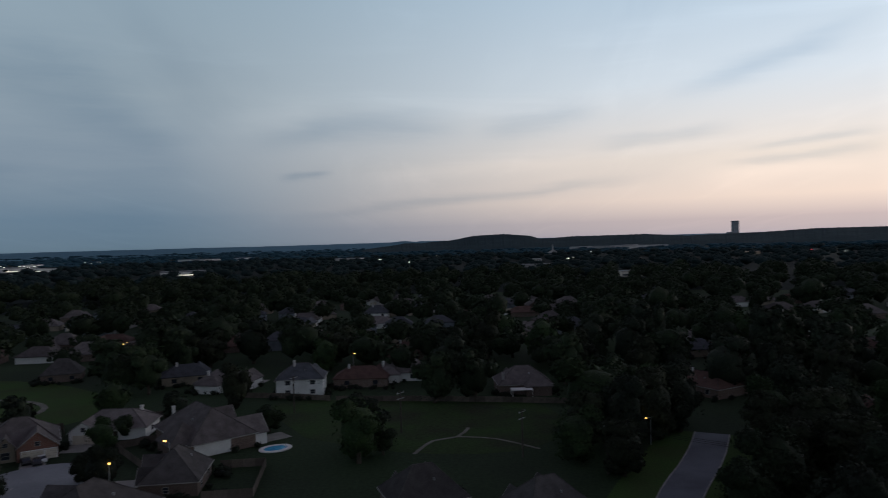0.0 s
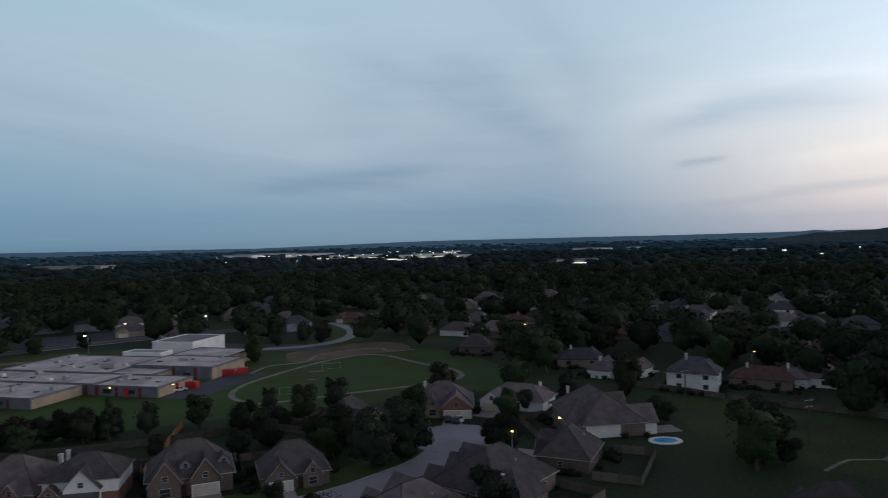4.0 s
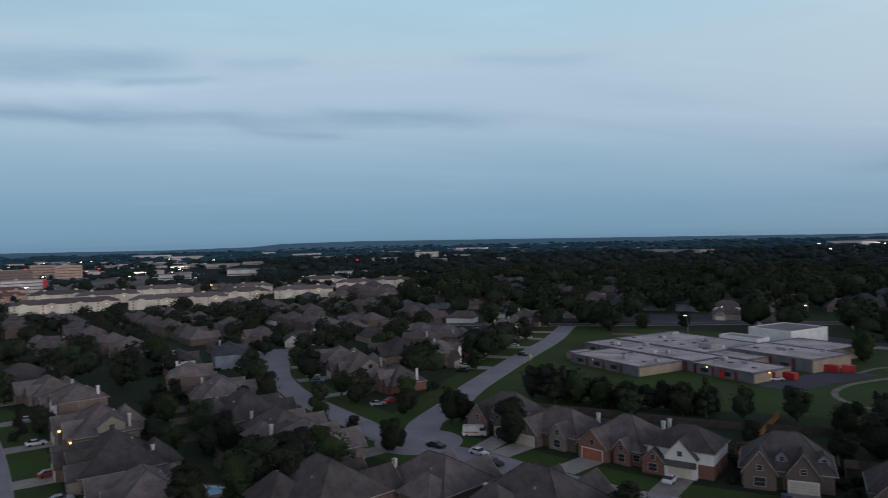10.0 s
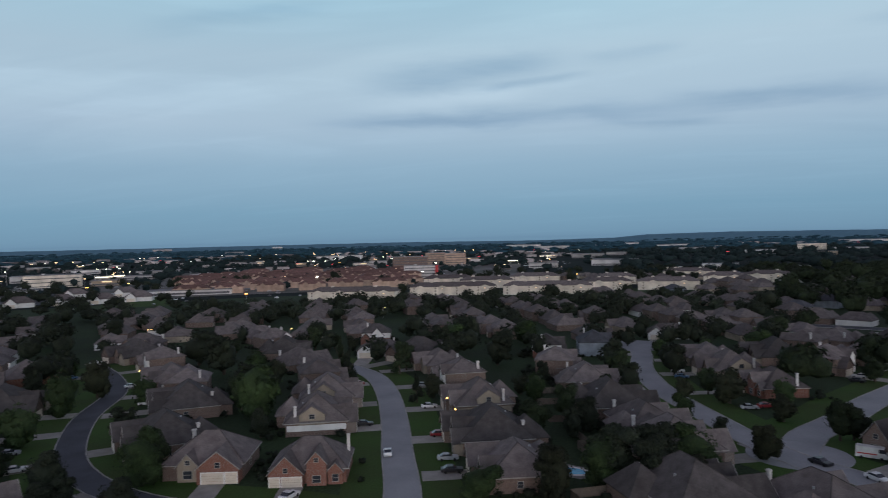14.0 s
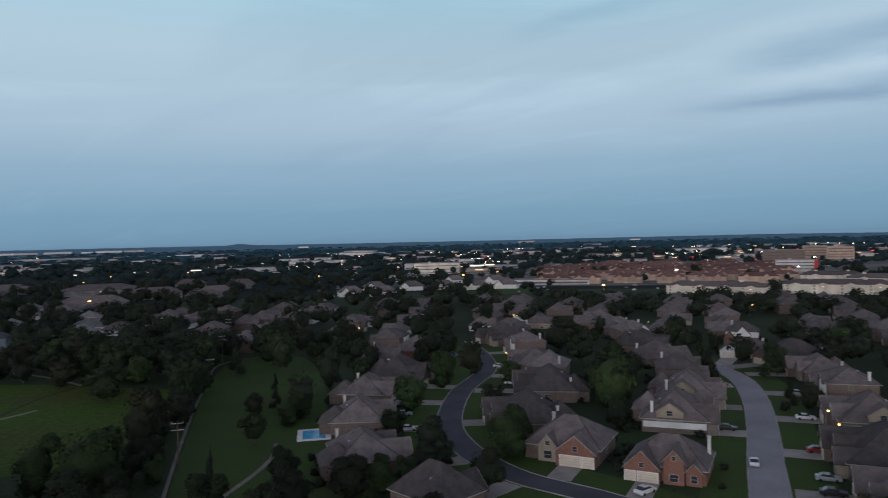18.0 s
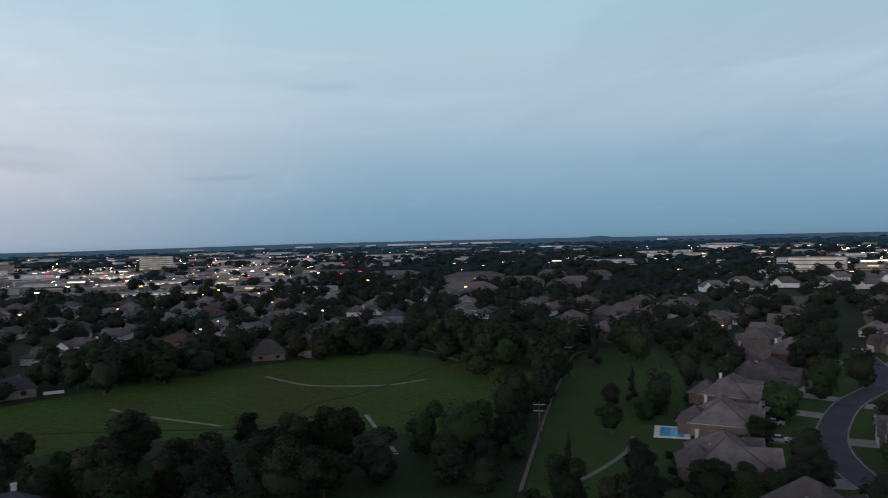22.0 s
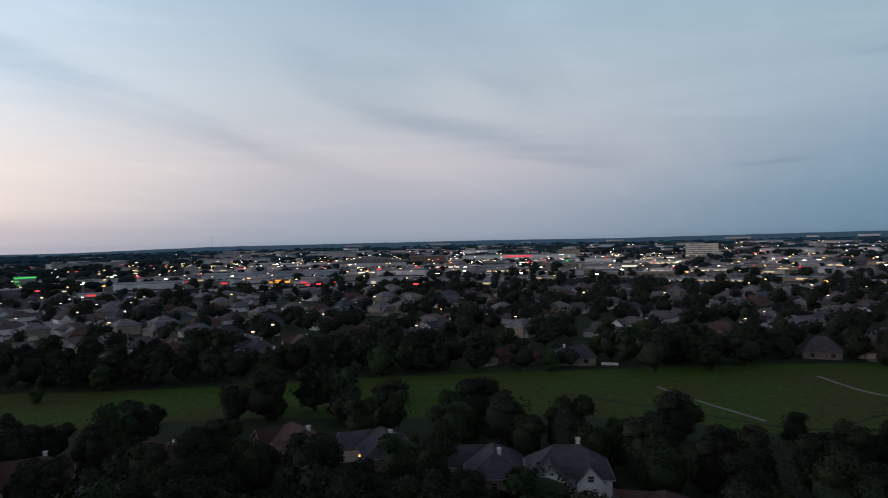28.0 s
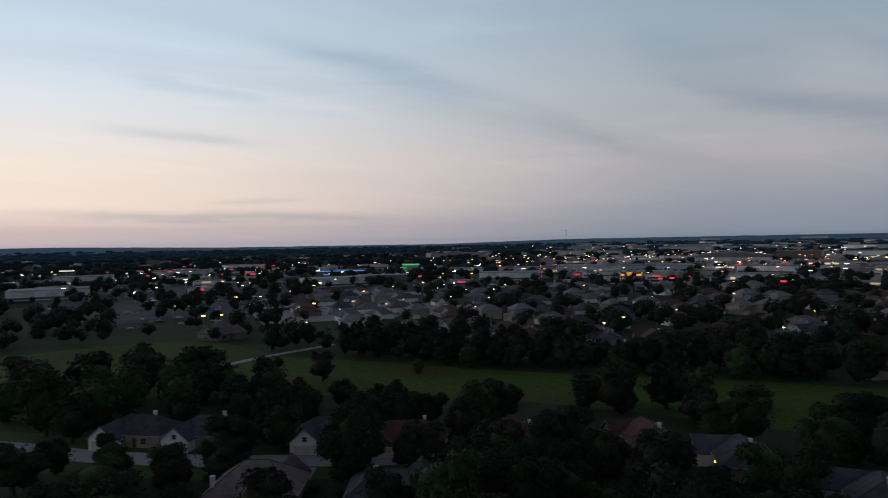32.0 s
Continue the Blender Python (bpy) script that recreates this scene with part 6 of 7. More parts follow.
# ---- street lamps and porch lights ----
def lamp_kind(label, glow_mat, h, arm, head):
    ob = thing("street_lamp", label, "street lamp", "street lamps")
    part("pole", Shape().rod((0, 0, -0.2), (0, 0, h), 0.11, 0.07), METAL, ob)
    part("arm", Shape().rod((0, 0, h - 0.05), (arm, 0, h + 0.15), 0.05), METAL, ob)
    part("lamp_head", Shape().box(arm - head, arm + head, -head * 0.6, head * 0.6, h - 0.1, h + 0.16), glow_mat, ob, "glowing lamp head")
    return Stock(ob)


STREET = lamp_kind("street lamp with amber glowing head", AMBER, 6.4, 1.6, 0.27)
WHITE_LAMP = lamp_kind("tall lamp with white glowing head", COOL, 8.0, 1.6, 0.34)
LAMPS = [(-65.5, 134.5), (-60, 150), (-35, 262), (-143, 314), (-36, 426), (46, 160), (125, 344), (1, 612), (99, 530), (-309, 104.6), (-397, 167), (-542, 274), (-141, 309), (-198, 384), (-173.5, -51), (-290, -235),
         (-196, -163), (-293, -238), (-207, -265), (-301, -165), (-403, -157), (213, -334), (8, -332), (70, -112), (102, -406), (221, -319), (299, -394), (184, -377), (111, -97)]
WHITE_LAMPS = [(-346, 159), (-306, 190), (-333, 228), (-353, 264), (-323, 272), (322, -150), (368, -193), (396, -181), (443, -165)]
for row, st in ((LAMPS, STREET), (WHITE_LAMPS, WHITE_LAMP)):
    for x, y in row:
        st.at(x, y, float(rng.uniform(0, 360)))
sign = thing("crossing_sign", "yellow crossing sign beside the long street", "road sign")
part("pole", Shape().rod((0, 0, -0.2), (0, 0, 2.4), 0.05), METAL, sign)
part("board", Shape().extrude([(-0.7, 2.9), (0, 2.2), (0.7, 2.9), (0, 3.6)], "y", -0.03, 0.03), YELLOW, sign, "yellow diamond board")
put(sign, -252, 90, 120)
porch = thing("porch_light", "amber porch light on a house wall", "wall lamp", "porch lights")
part("bracket", Shape().box(-0.06, 0.06, -0.12, 0.1, 2.2, 2.4), METAL, porch)
part("shade", Shape().box(-0.16, 0.16, -0.34, -0.12, 2.0, 2.5), AMBER, porch, "glowing glass shade")
PORCH = Stock(porch)
for row, k, dx in ((SCHOOL_ROW, 6, 2.9), (SCHOOL_ROW, 9, 1.0), (GABLE_STREET, 2, 7.0), (GABLE_STREET, 9, 7.0), (GABLE_STREET, 11, 7.0), (PARK_STREET, 4, 1.5), (PARK_STREET, 5, 4.0), (PARK_STREET, 8, 6.0), (LONG_STREET, 1, 2.0), (LONG_STREET, 4, 2.0), (SOUTH_HOUSES, 5, 2.0), (SOUTH_HOUSES, 7, 2.0), (CURVE_STREET, 10, 1.0)):
    x, y, rot, kind = row[k]
    c, s = math.cos(radians(rot)), math.sin(radians(rot))
    fy = PLANS[kind][0][2] / 2 * BIG
    PORCH.at(x + c * dx + s * fy, y + s * dx - c * fy, rot)

# white patio roof on posts behind a north house
cover = thing("patio_cover", "bright white patio roof on slim posts", "patio cover")
part("roof_panel", Shape().box(-3.2, 3.2, -1.8, 1.8, 2.5, 2.68), TRIM, cover)
for sx in (-3.0, 3.0):
    for sy in (-1.6, 1.6):
        part("post", Shape().box(sx - 0.07, sx + 0.07, sy - 0.07, sy + 0.07, 0, 2.5), TRIM, cover)
put(cover, 22.2, 211.5, 4)


# ---- apartments, offices, shops ----
def apartment_kind(w, d, h, wall, roof, label, floors, name="apartment_building"):
    """A long block with dark panels for open stairwells and single windows along its front."""
    ob = thing(name, label, "apartment building", "apartment blocks")
    part("wall", Shape().box(-w / 2, w / 2, -d / 2, d / 2, -0.3, h), wall, ob)
    part("roof", hip_roof(w, d, h, d * 0.21, 0.6), roof, ob)
    bays = max(2, int(w / 17))
    pane = Shape().box(-0.6, 0.6, -0.04, 0.06, 0, 1.3).mesh("window", SHADED)
    for k in range(bays):
        x = -w / 2 + w * (k + 0.5) / bays
        # a shallow dark panel on the wall; the stairwell's shade is its colour
        part("stairwell", Shape().box(x - 0.7, x + 0.7, -d / 2 - 0.12, -d / 2 + 0.1, 0.2, h - 2.4), SHADED, ob, "dark panel with the shade of an open stairwell painted in")
        if k % 2:
            part("stair_lamp", Shape().box(x - 0.5, x + 0.5, -d / 2 - 1.5, -d / 2 - 1.32, h - 2.0, h - 1.2), WARM_SIGN, ob, "warm glowing stairwell lamp")
        part("gable", gable_wall(x - 3.2, x + 3.2, -d / 2 - 1.3, -d / 2 + 0.5, h + 0.1, 1.1), wall, ob, "projecting gabled bay")
        part("gable_roof", gable_roof(x - 3.2, x + 3.2, -d / 2 - 1.3, -d / 2 + 5.0, h + 0.1, 1.1), roof, ob)
        for f in range(floors):
            put(part("window", pane, None, ob), x - 0.32 * w / bays, -d / 2, 0, 1.0 + f * (h - 0.6) / floors)
            z = 0.3 + f * (h - 0.6) / floors
            part("balcony", Shape().box(x + 0.14 * w / bays, x + 0.46 * w / bays, -d / 2 - 1.1, -d / 2 - 0.01, z, z + 1.0), wall, ob)
    for k in (-1, 1):
        part("vent_tower", Shape().box(k * w * 0.25 - 1.2, k * w * 0.25 + 1.2, -1.2, 1.2, h + 1.8, h + 4.2), wall, ob)
    return Stock(ob)


CREAM_BLOCK = [apartment_kind(w, 17, 7.4, CREAM, SHINGLE, "long cream three-storey apartment block with brown roof", 3) for w in (72, 50, 36)]
GREY_BLOCK = apartment_kind(52, 26, 5.2, BLOCK_GREY, SHINGLE, "tan two-storey block with broad grey-brown roof", 2)
for x, y, rot, k in ((-523, -228, 96, 0), (-576, -160, 104, 0), (-584, -81, 97, 0), (-718, -112, 98, 1), (-632, -33, 93, 2), (-630, 16, 90, 1), (-725, 108, 82, 2), (-705, 68, 84, 2), (-690, -196, 105, 1), (-790, 40, 86, 1), (-660, -150, 104, 1), (-700, -30, 92, 2)):
    CREAM_BLOCK[k].at(x, y, rot)
    taken.append((x, y, 30))
for x, y, rot, w in ((-196, -580, 161, 50), (-268, -636, 157, 46), (-353, -742, 154, 32), (-309, -600, 152, 30), (-276, -560, 154, 28), (-380, -684, 151, 30), (-132, -962, 172, 65), (-83, -1122, 176, 70), (-193, -863, 167, 80), (-262, -753, 161, 70)):
    GREY_BLOCK.at(x, y, rot, w / 52, 1.0)
    taken.append((x, y, 26))
# rows of reddish townhouses
TOWNHOUSE = []
for w, label in ((34, "pinkish townhouse row with reddish-brown roof"), (26, "short pinkish townhouse row with reddish roof")):
    ob = thing("townhouse_row", label, "townhouses", "town rows")
    body, top = Shape().box(-w / 2, w / 2, -6, 6, -0.3, 6.2), hip_roof(w, 12, 6.2, 3.4)
    for x in (-w * 0.28, w * 0.22):
        bay, cap = gable_wall(x - 3, x + 3, -7.2, -4.5, 6.0, 2.4), gable_roof(x - 3, x + 3, -7.2, -1.0, 6.0, 2.4)
        body.add(bay.v, bay.f)
        top.add(cap.v, cap.f)
    part("wall", body, TOWN_WALL, ob)
    part("roof", top, TOWN_ROOF, ob)
    TOWNHOUSE.append(Stock(ob))
r3 = np.random.default_rng(21)
for i in range(11):
    for j in range(-5, 6):
        r, yaw = 715 + 36 * i, 116.8 + math.degrees((39 * j + 18 * (i % 2)) / (715 + 36 * i))
        if 108.6 + 0.6 * max(0, i - 6) < yaw < 126.5 - 0.5 * max(0, i - 6) and not (i > 8 and j % 2):
            x, y = polar(yaw + float(r3.uniform(-0.2, 0.2)), r + float(r3.uniform(-5, 5)))
            TOWNHOUSE[int(r3.integers(2))].at(x, y, 114 + float(r3.uniform(-7, 7)) + (90 if r3.uniform() < 0.15 else 0))
            taken.append((x, y, 15))


def block_kind(w, d, h, wall, label, floors=1, sign=None, name="shop_building"):
    ob = thing(name, label, "building", "shops and offices")
    part("wall", Shape().box(-w / 2, w / 2, -d / 2, d / 2, -0.3, h - 0.4), wall, ob)
    part("roof", Shape().box(-w / 2 - 0.2, w / 2 + 0.2, -d / 2 - 0.2, d / 2 + 0.2, h - 0.4, h), FLATROOF_GREY, ob)
    for f in range(floors):
        z = 1.0 + f * (h - 1) / floors
        part("window_band", Shape().box(-w / 2 + 1.5, w / 2 - 1.5, -d / 2 - 0.06, -d / 2 + 0.02, z, z + (1.0 if floors > 1 else 1.8)), TINTED, ob)
    if floors > 1:
        part("rooftop_unit", Shape().box(-w * 0.2, -w * 0.2 + 3, -1.5, 1.5, h, h + 1.6), METAL, ob)
    if sign:
        part("shop_sign", Shape().box(-w * 0.16, w * 0.16, -d / 2 - 0.3, -d / 2 - 0.02, h - 2.2, h - 0.7), sign, ob, "glowing shop sign")
    return Stock(ob)


SHOPS = [block_kind(44, 28, 7, PALE, "long pale flat-roofed store", 1, None), block_kind(30, 22, 6.5, CREAM, "cream flat-roofed shop with lit front", 1, WARM_SIGN), block_kind(22, 16, 5.5, PALE, "small pale shop with red sign", 1, RED_SIGN),
         block_kind(34, 20, 6.5, BLOCK, "tan flat-roofed shop row", 1, WARM_SIGN), block_kind(66, 40, 9, PALE, "very large pale store with flat roof", 1, None), block_kind(18, 14, 5.0, WHITE, "small white shop with flat roof", 1, None)]
OFFICE = block_kind(36, 22, 22, TOWN_WALL, "pinkish office block with window bands", 5, None, "office_building")
PALE_OFFICE = block_kind(42, 22, 15, PALE, "white office block with red end and window bands", 4, None, "office_building")
part("end_panel", Shape().box(17.5, 21.3, -11.4, -11.08, 1.0, 15.4), RED, PALE_OFFICE.ob, "red painted end panel")
BRICK_OFFICE = block_kind(54, 26, 21, BRICK_BROWN, "brown office block with window bands", 5, None, "office_building")
HOTEL = block_kind(64, 22, 27, CREAM, "tall pale hotel slab over the shops", 6, None, "hotel")
WIDE = block_kind(62, 30, 15, CREAM, "wide cream hospital building", 3, None, "hospital")
LONG_ROOF = block_kind(78, 30, 5, PALE, "long low building with pale roof", 1, None)
TOWN_EAST = [(OFFICE, -1250, -380, 107), (OFFICE, -1186, -324, 105), (BRICK_OFFICE, -1037, -356, 109), (PALE_OFFICE, -835, -273, 108), (HOTEL, 152, -1573, 185), (WIDE, -1880, 380, 78), (SHOPS[4], -1700, 420, 76), (SHOPS[3], -1500, 330, 78), (SHOPS[1], -1420, 440, 74), (SHOPS[4], -1620, 230, 82), (SHOPS[0], -980, 90, 85), (SHOPS[5], -940, 180, 80), (WIDE, -690, -697, 131), (SHOPS[3], -715, -640, 128), (SHOPS[0], -548, -600, 132), (SHOPS[5], -520, -470, 132), (LONG_ROOF, -580, -423, 118)]
TOWN_SOUTH = [(LONG_ROOF, -840, -720, 128), (SHOPS[4], -840, -1240, 146), (SHOPS[4], -900, -1200, 144), (SHOPS[4], -400, -1560, 165), (SHOPS[0], -470, -1440, 163), (SHOPS[1], -350, -1480, 166), (SHOPS[4], 679, -1118, 215), (SHOPS[4], 615, -760, 219), (SHOPS[0], 391, -686, 210), (SHOPS[4], 531, -1468, 200), (SHOPS[4], 720, -1440, 205), (SHOPS[4], 1000, -159, 261), (SHOPS[0], 940, -60, 266), (SHOPS[0], 1080, -1.0, 270), (SHOPS[0], -1080, -155, 98), (SHOPS[4], -1967, 100, 90), (SHOPS[0], 560, -640, 222), (SHOPS[3], 640, -640, 226)]
for st, x, y, rot in TOWN_EAST + TOWN_SOUTH:
    st.at(x, y, rot)
    taken.append((x, y, 42))


for x, y, rot in ((-378, -490, 150), (-395, -466, 130), (-452, -492, 134), (-474, -470, 140), (-490, -444, 128), (-512, -425, 120), (-430, -520, 150), (-540, -520, 130), (-560, -480, 125)):
    FAR_KINDS[2].at(x, y, rot, 1.35)
    taken.append((x, y, 12))


def store(name, label, x, y, w, d, h, wall, front=None, sign=None, dome=False):
    """A single large building that turns its long front to the meadow side."""
    ob = thing(name, label, "building", "large town buildings")
    part("wall", Shape().box(-w / 2, w / 2, -d / 2, d / 2, -0.3, h - 0.5), wall, ob)
    if dome:
        arch = [(w / 2 * math.cos(a), h - 0.5 + 0.07 * w * math.sin(a)) for a in (math.pi * k / 14 for k in range(15))]
        part("roof", Shape().extrude(arch, "y", -d / 2 - 0.5, d / 2 + 0.5), FLATROOF_GREY, ob, "low arched pale roof")
    else:
        part("roof", Shape().box(-w / 2 - 0.3, w / 2 + 0.3, -d / 2 - 0.3, d / 2 + 0.3, h - 0.5, h), FLATROOF_GREY, ob, "flat pale roof")
        for k in range(3):
            u = w * (-0.3 + 0.28 * k)
            part("rooftop_unit", Shape().box(u, u + 4, -2, 2, h, h + 1.5), PALE, ob)
    n = max(3, int(w / 9))
    for k in range(n):
        u = -w / 2 + w * (k + 0.5) / n
        part("shop_window", Shape().box(u - 0.32 * w / n, u + 0.32 * w / n, -d / 2 - 0.08, -d / 2 + 0.02, 0.6, min(3.2, h * 0.5)), front or TINTED, ob)
    if sign:
        part("shop_sign", Shape().box(-w * 0.12, w * 0.12, -d / 2 - 0.3, -d / 2 - 0.02, h * 0.62, h * 0.86), sign, ob, "glowing shop sign")
    put(ob, x, y, yaw_of(x, y))
    taken.append((x, y, max(w, d) / 2))
    return ob


ORANGE_SIGN = glowing("orange_sign", (1.0, 0.36, 0.05), 1.6)
PALE_BLUE = material("pale_blue_panel", (0.42, 0.46, 0.52), 0.8, 0.1, 0.08, 0.6)
store("store", "long pale blue store with flat roof", 626, -760, 176, 60, 8.5, PALE_BLUE)
store("store", "pale flat-roofed store behind the houses", 387, -526, 52, 24, 5.5, PALE)
store("sports_hall", "pale hall with low arched roof", 671, -1097, 118, 60, 9, PALE, dome=True)
store("diner", "white diner with brightly lit front", 393, -695, 62, 24, 5.5, WHITE, COOL_FRONT, RED_SIGN)
church = store("church", "brown brick church with two stub towers", 657, -1289, 74, 34, 15, BRICK_BROWN)
for sx in (-30, 28):
    part("tower", Shape().box(sx - 4, sx + 4, -14, -6, 15.02, 24), BRICK_BROWN, church, "square brick tower")
store("restaurant", "low restaurant outlined with orange light", 543, -671, 30, 16, 5.0, BLOCK, ORANGE_SIGN, ORANGE_SIGN)
store("restaurant", "low restaurant outlined with red light", 590, -655, 44, 16, 4.5, BLOCK, RED_SIGN)
store("store", "very long white store with red signs", 511, -1430, 236, 70, 12, WHITE, None, RED_SIGN)
store("office_building", "beige office block behind the stores", 438, -1567, 50, 30, 19, BLOCK)
store("diner", "small diner with a green lit sign", 348, -1233, 20, 14, 6, PALE, None, GREEN_SIGN)
store("shop_row", "low shop row with warm lit windows", 507, -1055, 52, 20, 6, BLOCK, COOL_FRONT)
store("store", "long low store with pale roof", 768, -645, 140, 40, 6.0, PALE)
store("store", "grey low store beside dark trees", 698, -423, 56, 30, 8, BLOCK_GREY)
store("store", "grey wide store across the lots", 1067, -301, 80, 40, 9, PALE)
for x, y, w, h, f in ((222, -1067, 88, 6, 0), (107, -938, 94, 5.5, 1), (145, -843, 100, 5, 0), (70, -746, 76, 4, 1), (26, -1009, 80, 6, 0), (345, -937, 72, 5.5, 1), (250, -905, 60, 5, 0), (-40, -1090, 66, 6, 1), (190, -1190, 110, 7, 1), (320, -1110, 70, 6, 0)):
    store("shop_row", "long shop row with warm lit windows" if f else "long shop row with dim windows", x, y, w, 20, h, PALE if f else BLOCK, WARM_SIGN if f else None, None)


def scatter_shops(n, yaw0, yaw1, r0, r1, deg):
    for _ in range(n):
        for _ in range(12):
            x, y = polar(r3.uniform(yaw0, yaw1), math.sqrt(r3.uniform(r0 * r0, r1 * r1)))
            if all(math.hypot(x - a, y - b) > c + 26 for a, b, c in taken if c > 8):
                SHOPS[int(r3.choice([0, 1, 2, 3, 4, 5], p=[0.2, 0.2, 0.16, 0.16, 0.1, 0.18]))].at(x, y, yaw_of(x, y) + float(r3.uniform(-24, 24)))
                taken.append((x, y, 30))
                break


scatter_shops(44, 172, 226, 660, 1500, 20)
scatter_shops(24, 224, 264, 640, 1300, 75)
scatter_shops(34, 92, 150, 1080, 1900, 15)
scatter_shops(14, 14, 96, 1500, 3000, 60)
scatter_shops(8, -30, 10, 700, 1900, 20)

FAR_STORES = []
for w, d, h, wall in ((120, 60, 11, PALE), (70, 44, 9, WHITE), (160, 50, 12, PALE)):
    ob = thing("far_store", "pale flat-roofed store far across the town", "building", "far stores")
    part("wall", Shape().box(-w / 2, w / 2, -d / 2, d / 2, -0.3, h - 1), wall, ob)
    part("roof", Shape().box(-w / 2 - 0.3, w / 2 + 0.3, -d / 2 - 0.3, d / 2 + 0.3, h - 1, h), FLATROOF_GREY, ob)
    FAR_STORES.append(Stock(ob))
for n, yaw0, yaw1, r0, r1 in ((26, 165, 235, 1700, 3700), (10, 96, 165, 1500, 3200), (8, 14, 96, 1600, 3200), (4, -17, -10, 2650, 2850)):
    for _ in range(n):
        FAR_STORES[int(r3.integers(3))].at(*polar(r3.uniform(yaw0, yaw1), math.sqrt(r3.uniform(r0 * r0, r1 * r1))), float(r3.uniform(0, 180)))

# white church with a pointed spire before the northern ridge
church = thing("church", "white church with broad pale roof and pointed spire", "church")
part("wall", gable_wall(-13, 13, -16, 16, 6.0, 9.0), PALE, church)
part("roof", gable_roof(-13, 13, -16, 16, 6.0, 9.0), FLATROOF_GREY, church)
part("wing", Shape().box(13.02, 30, -9, 9, -0.3, 6.5).box(-30, -13.02, -9, 9, -0.3, 5.0), PALE, church)
part("spire", Shape().extrude([(-2.2, 14.0), (2.2, 14.0), (0, 30)], "y", -2, 2), PALE, church, "slim pale spire")
put(church, 311, 2015, -9)

# pale stores on the rise along the southern horizon
for yaw, k in ((158.5, 0), (160.2, 2), (161.6, 1), (163.5, 2), (165.4, 0), (167.0, 2), (169.2, 1), (171.0, 2), (174.5, 0), (178.0, 1), (183.0, 2), (192, 0), (199, 1), (146, 1), (128, 0), (119.5, 1), (206, 2), (213, 0)):
    FAR_STORES[k].at(*polar(yaw, 4150), yaw + 180, 0.8, 0.9, 3 + 0.35 * (48 + 4150 * math.tan(radians(skyline(yaw)))))

# the blue-lit store, the green-lit tower and the water tower on the skyline
lit = thing("shop_building", "long store with a blue lit roof edge", "building")
part("wall", Shape().box(-40, 40, -15, 15, -0.3, 8), BLOCK_GREY, lit)
part("roof", Shape().box(-40.4, 40.4, -15.4, 15.4, 8, 8.5), FLATROOF_GREY, lit)
part("light_band", Shape().box(-38, 38, 15.05, 15.3, 6.9, 7.7), BLUE_SIGN, lit, "blue light band")
part("entrance_sign", Shape().box(8, 24, 15.05, 15.3, 2.2, 3.0), BLUE_SIGN, lit, "blue light band")
put(lit, 862, -456, 62)
lit = thing("hotel", "square tower outlined with green light", "hotel")
part("wall", Shape().box(-10, 10, -9, 9, -0.3, 17), PALE, lit)
part("roof", Shape().box(-10.4, 10.4, -9.4, 9.4, 17, 17.6), FLATROOF_GREY, lit)
for z in (4.8, 8.4, 12.0, 15.8):
    part("light_band", Shape().box(5.6 if z < 15 else -10.3, 10.3, 9.05, 9.3, z, z + (0.8 if z < 15 else 1.3)), GREEN_SIGN, lit, "green light band")
put(lit, 744, -492, 58)
tower = thing("water_tower", "grey slab tower on the far ridge", "tower")
x, y = polar(-22.5, 4380)
part("shaft", Shape().box(-16, 16, -16, 16, 0, 112), FLATROOF_GREY, tower)
part("cap", Shape().box(-17, 17, -17, 17, 112, 116), FLATROOF_GREY, tower)
part("annex", Shape().box(-46, -16.1, -12, 12, 0, 52), FLATROOF_GREY, tower)
put(tower, x, y)
mast = thing("radio_mast", "thin lattice radio mast over the shops", "mast")
part("shaft", Shape().rod((0, 0, 0), (0, 0, 61), 0.45, 0.2, 4), POLE, mast)
part("crossbar", Shape().box(-3, 3, -0.2, 0.2, 59.6, 60.0), POLE, mast)
put(mast, *polar(223.9, 1350))

# asphalt between the shops, with tall lights over it
for k, (yaw, r, lx, ly, rot) in enumerate(((240, 480, 150, 90, 75), (252, 560, 140, 130, 80), (228, 700, 160, 70, 60), (205, 820, 200, 90, 25), (190, 950, 240, 120, 15), (180, 1150, 260, 110, 5), (120, 860, 200, 60, 20), (137, 760, 150, 80, 40), (256, 820, 200, 120, 80), (200, 1250, 320, 120, 20), (60, 420, 110, 40, 62), (88, 560, 60, 30, 40))):
    put(tagged(new("parking_lot", Shape().box(-lx / 2, lx / 2, -ly / 2, ly / 2, -0.2, 0.05).mesh("parking_lot", ASPHALT if k % 3 else CONCRETE)), "wide paved parking lot between shops", "parking lot", kind="structure"), *polar(yaw, r), rot)
for lx, ly, x, y, rot in ((150, 60, -760, 130, 80), (120, 60, -640, 260, 70), (160, 50, -820, -420, 20), (110, 50, -500, -420, 40)):
    put(tagged(new("playing_field", Shape().box(-lx / 2, lx / 2, -ly / 2, ly / 2, -0.2, 0.04).mesh("playing_field", LAWN)), "distant mown playing field", "lawn", kind="structure"), x, y, rot)
lot = thing("lot_light", "tall parking lot light with white heads", "lot light", "parking lot lights")
part("pole", Shape().rod((0, 0, -0.2), (0, 0, 11), 0.16, 0.12), METAL, lot)
part("lamp_head", Shape().box(-1.5, 1.5, -0.6, 0.6, 11.0, 11.5), COOL, lot, "glowing twin head")
LOT = Stock(lot)
low = thing("sign_light", "low amber sign lamp by the road", "sign lamp", "roadside sign lamps")
part("pole", Shape().rod((0, 0, -0.2), (0, 0, 7), 0.16, 0.12), METAL, low)
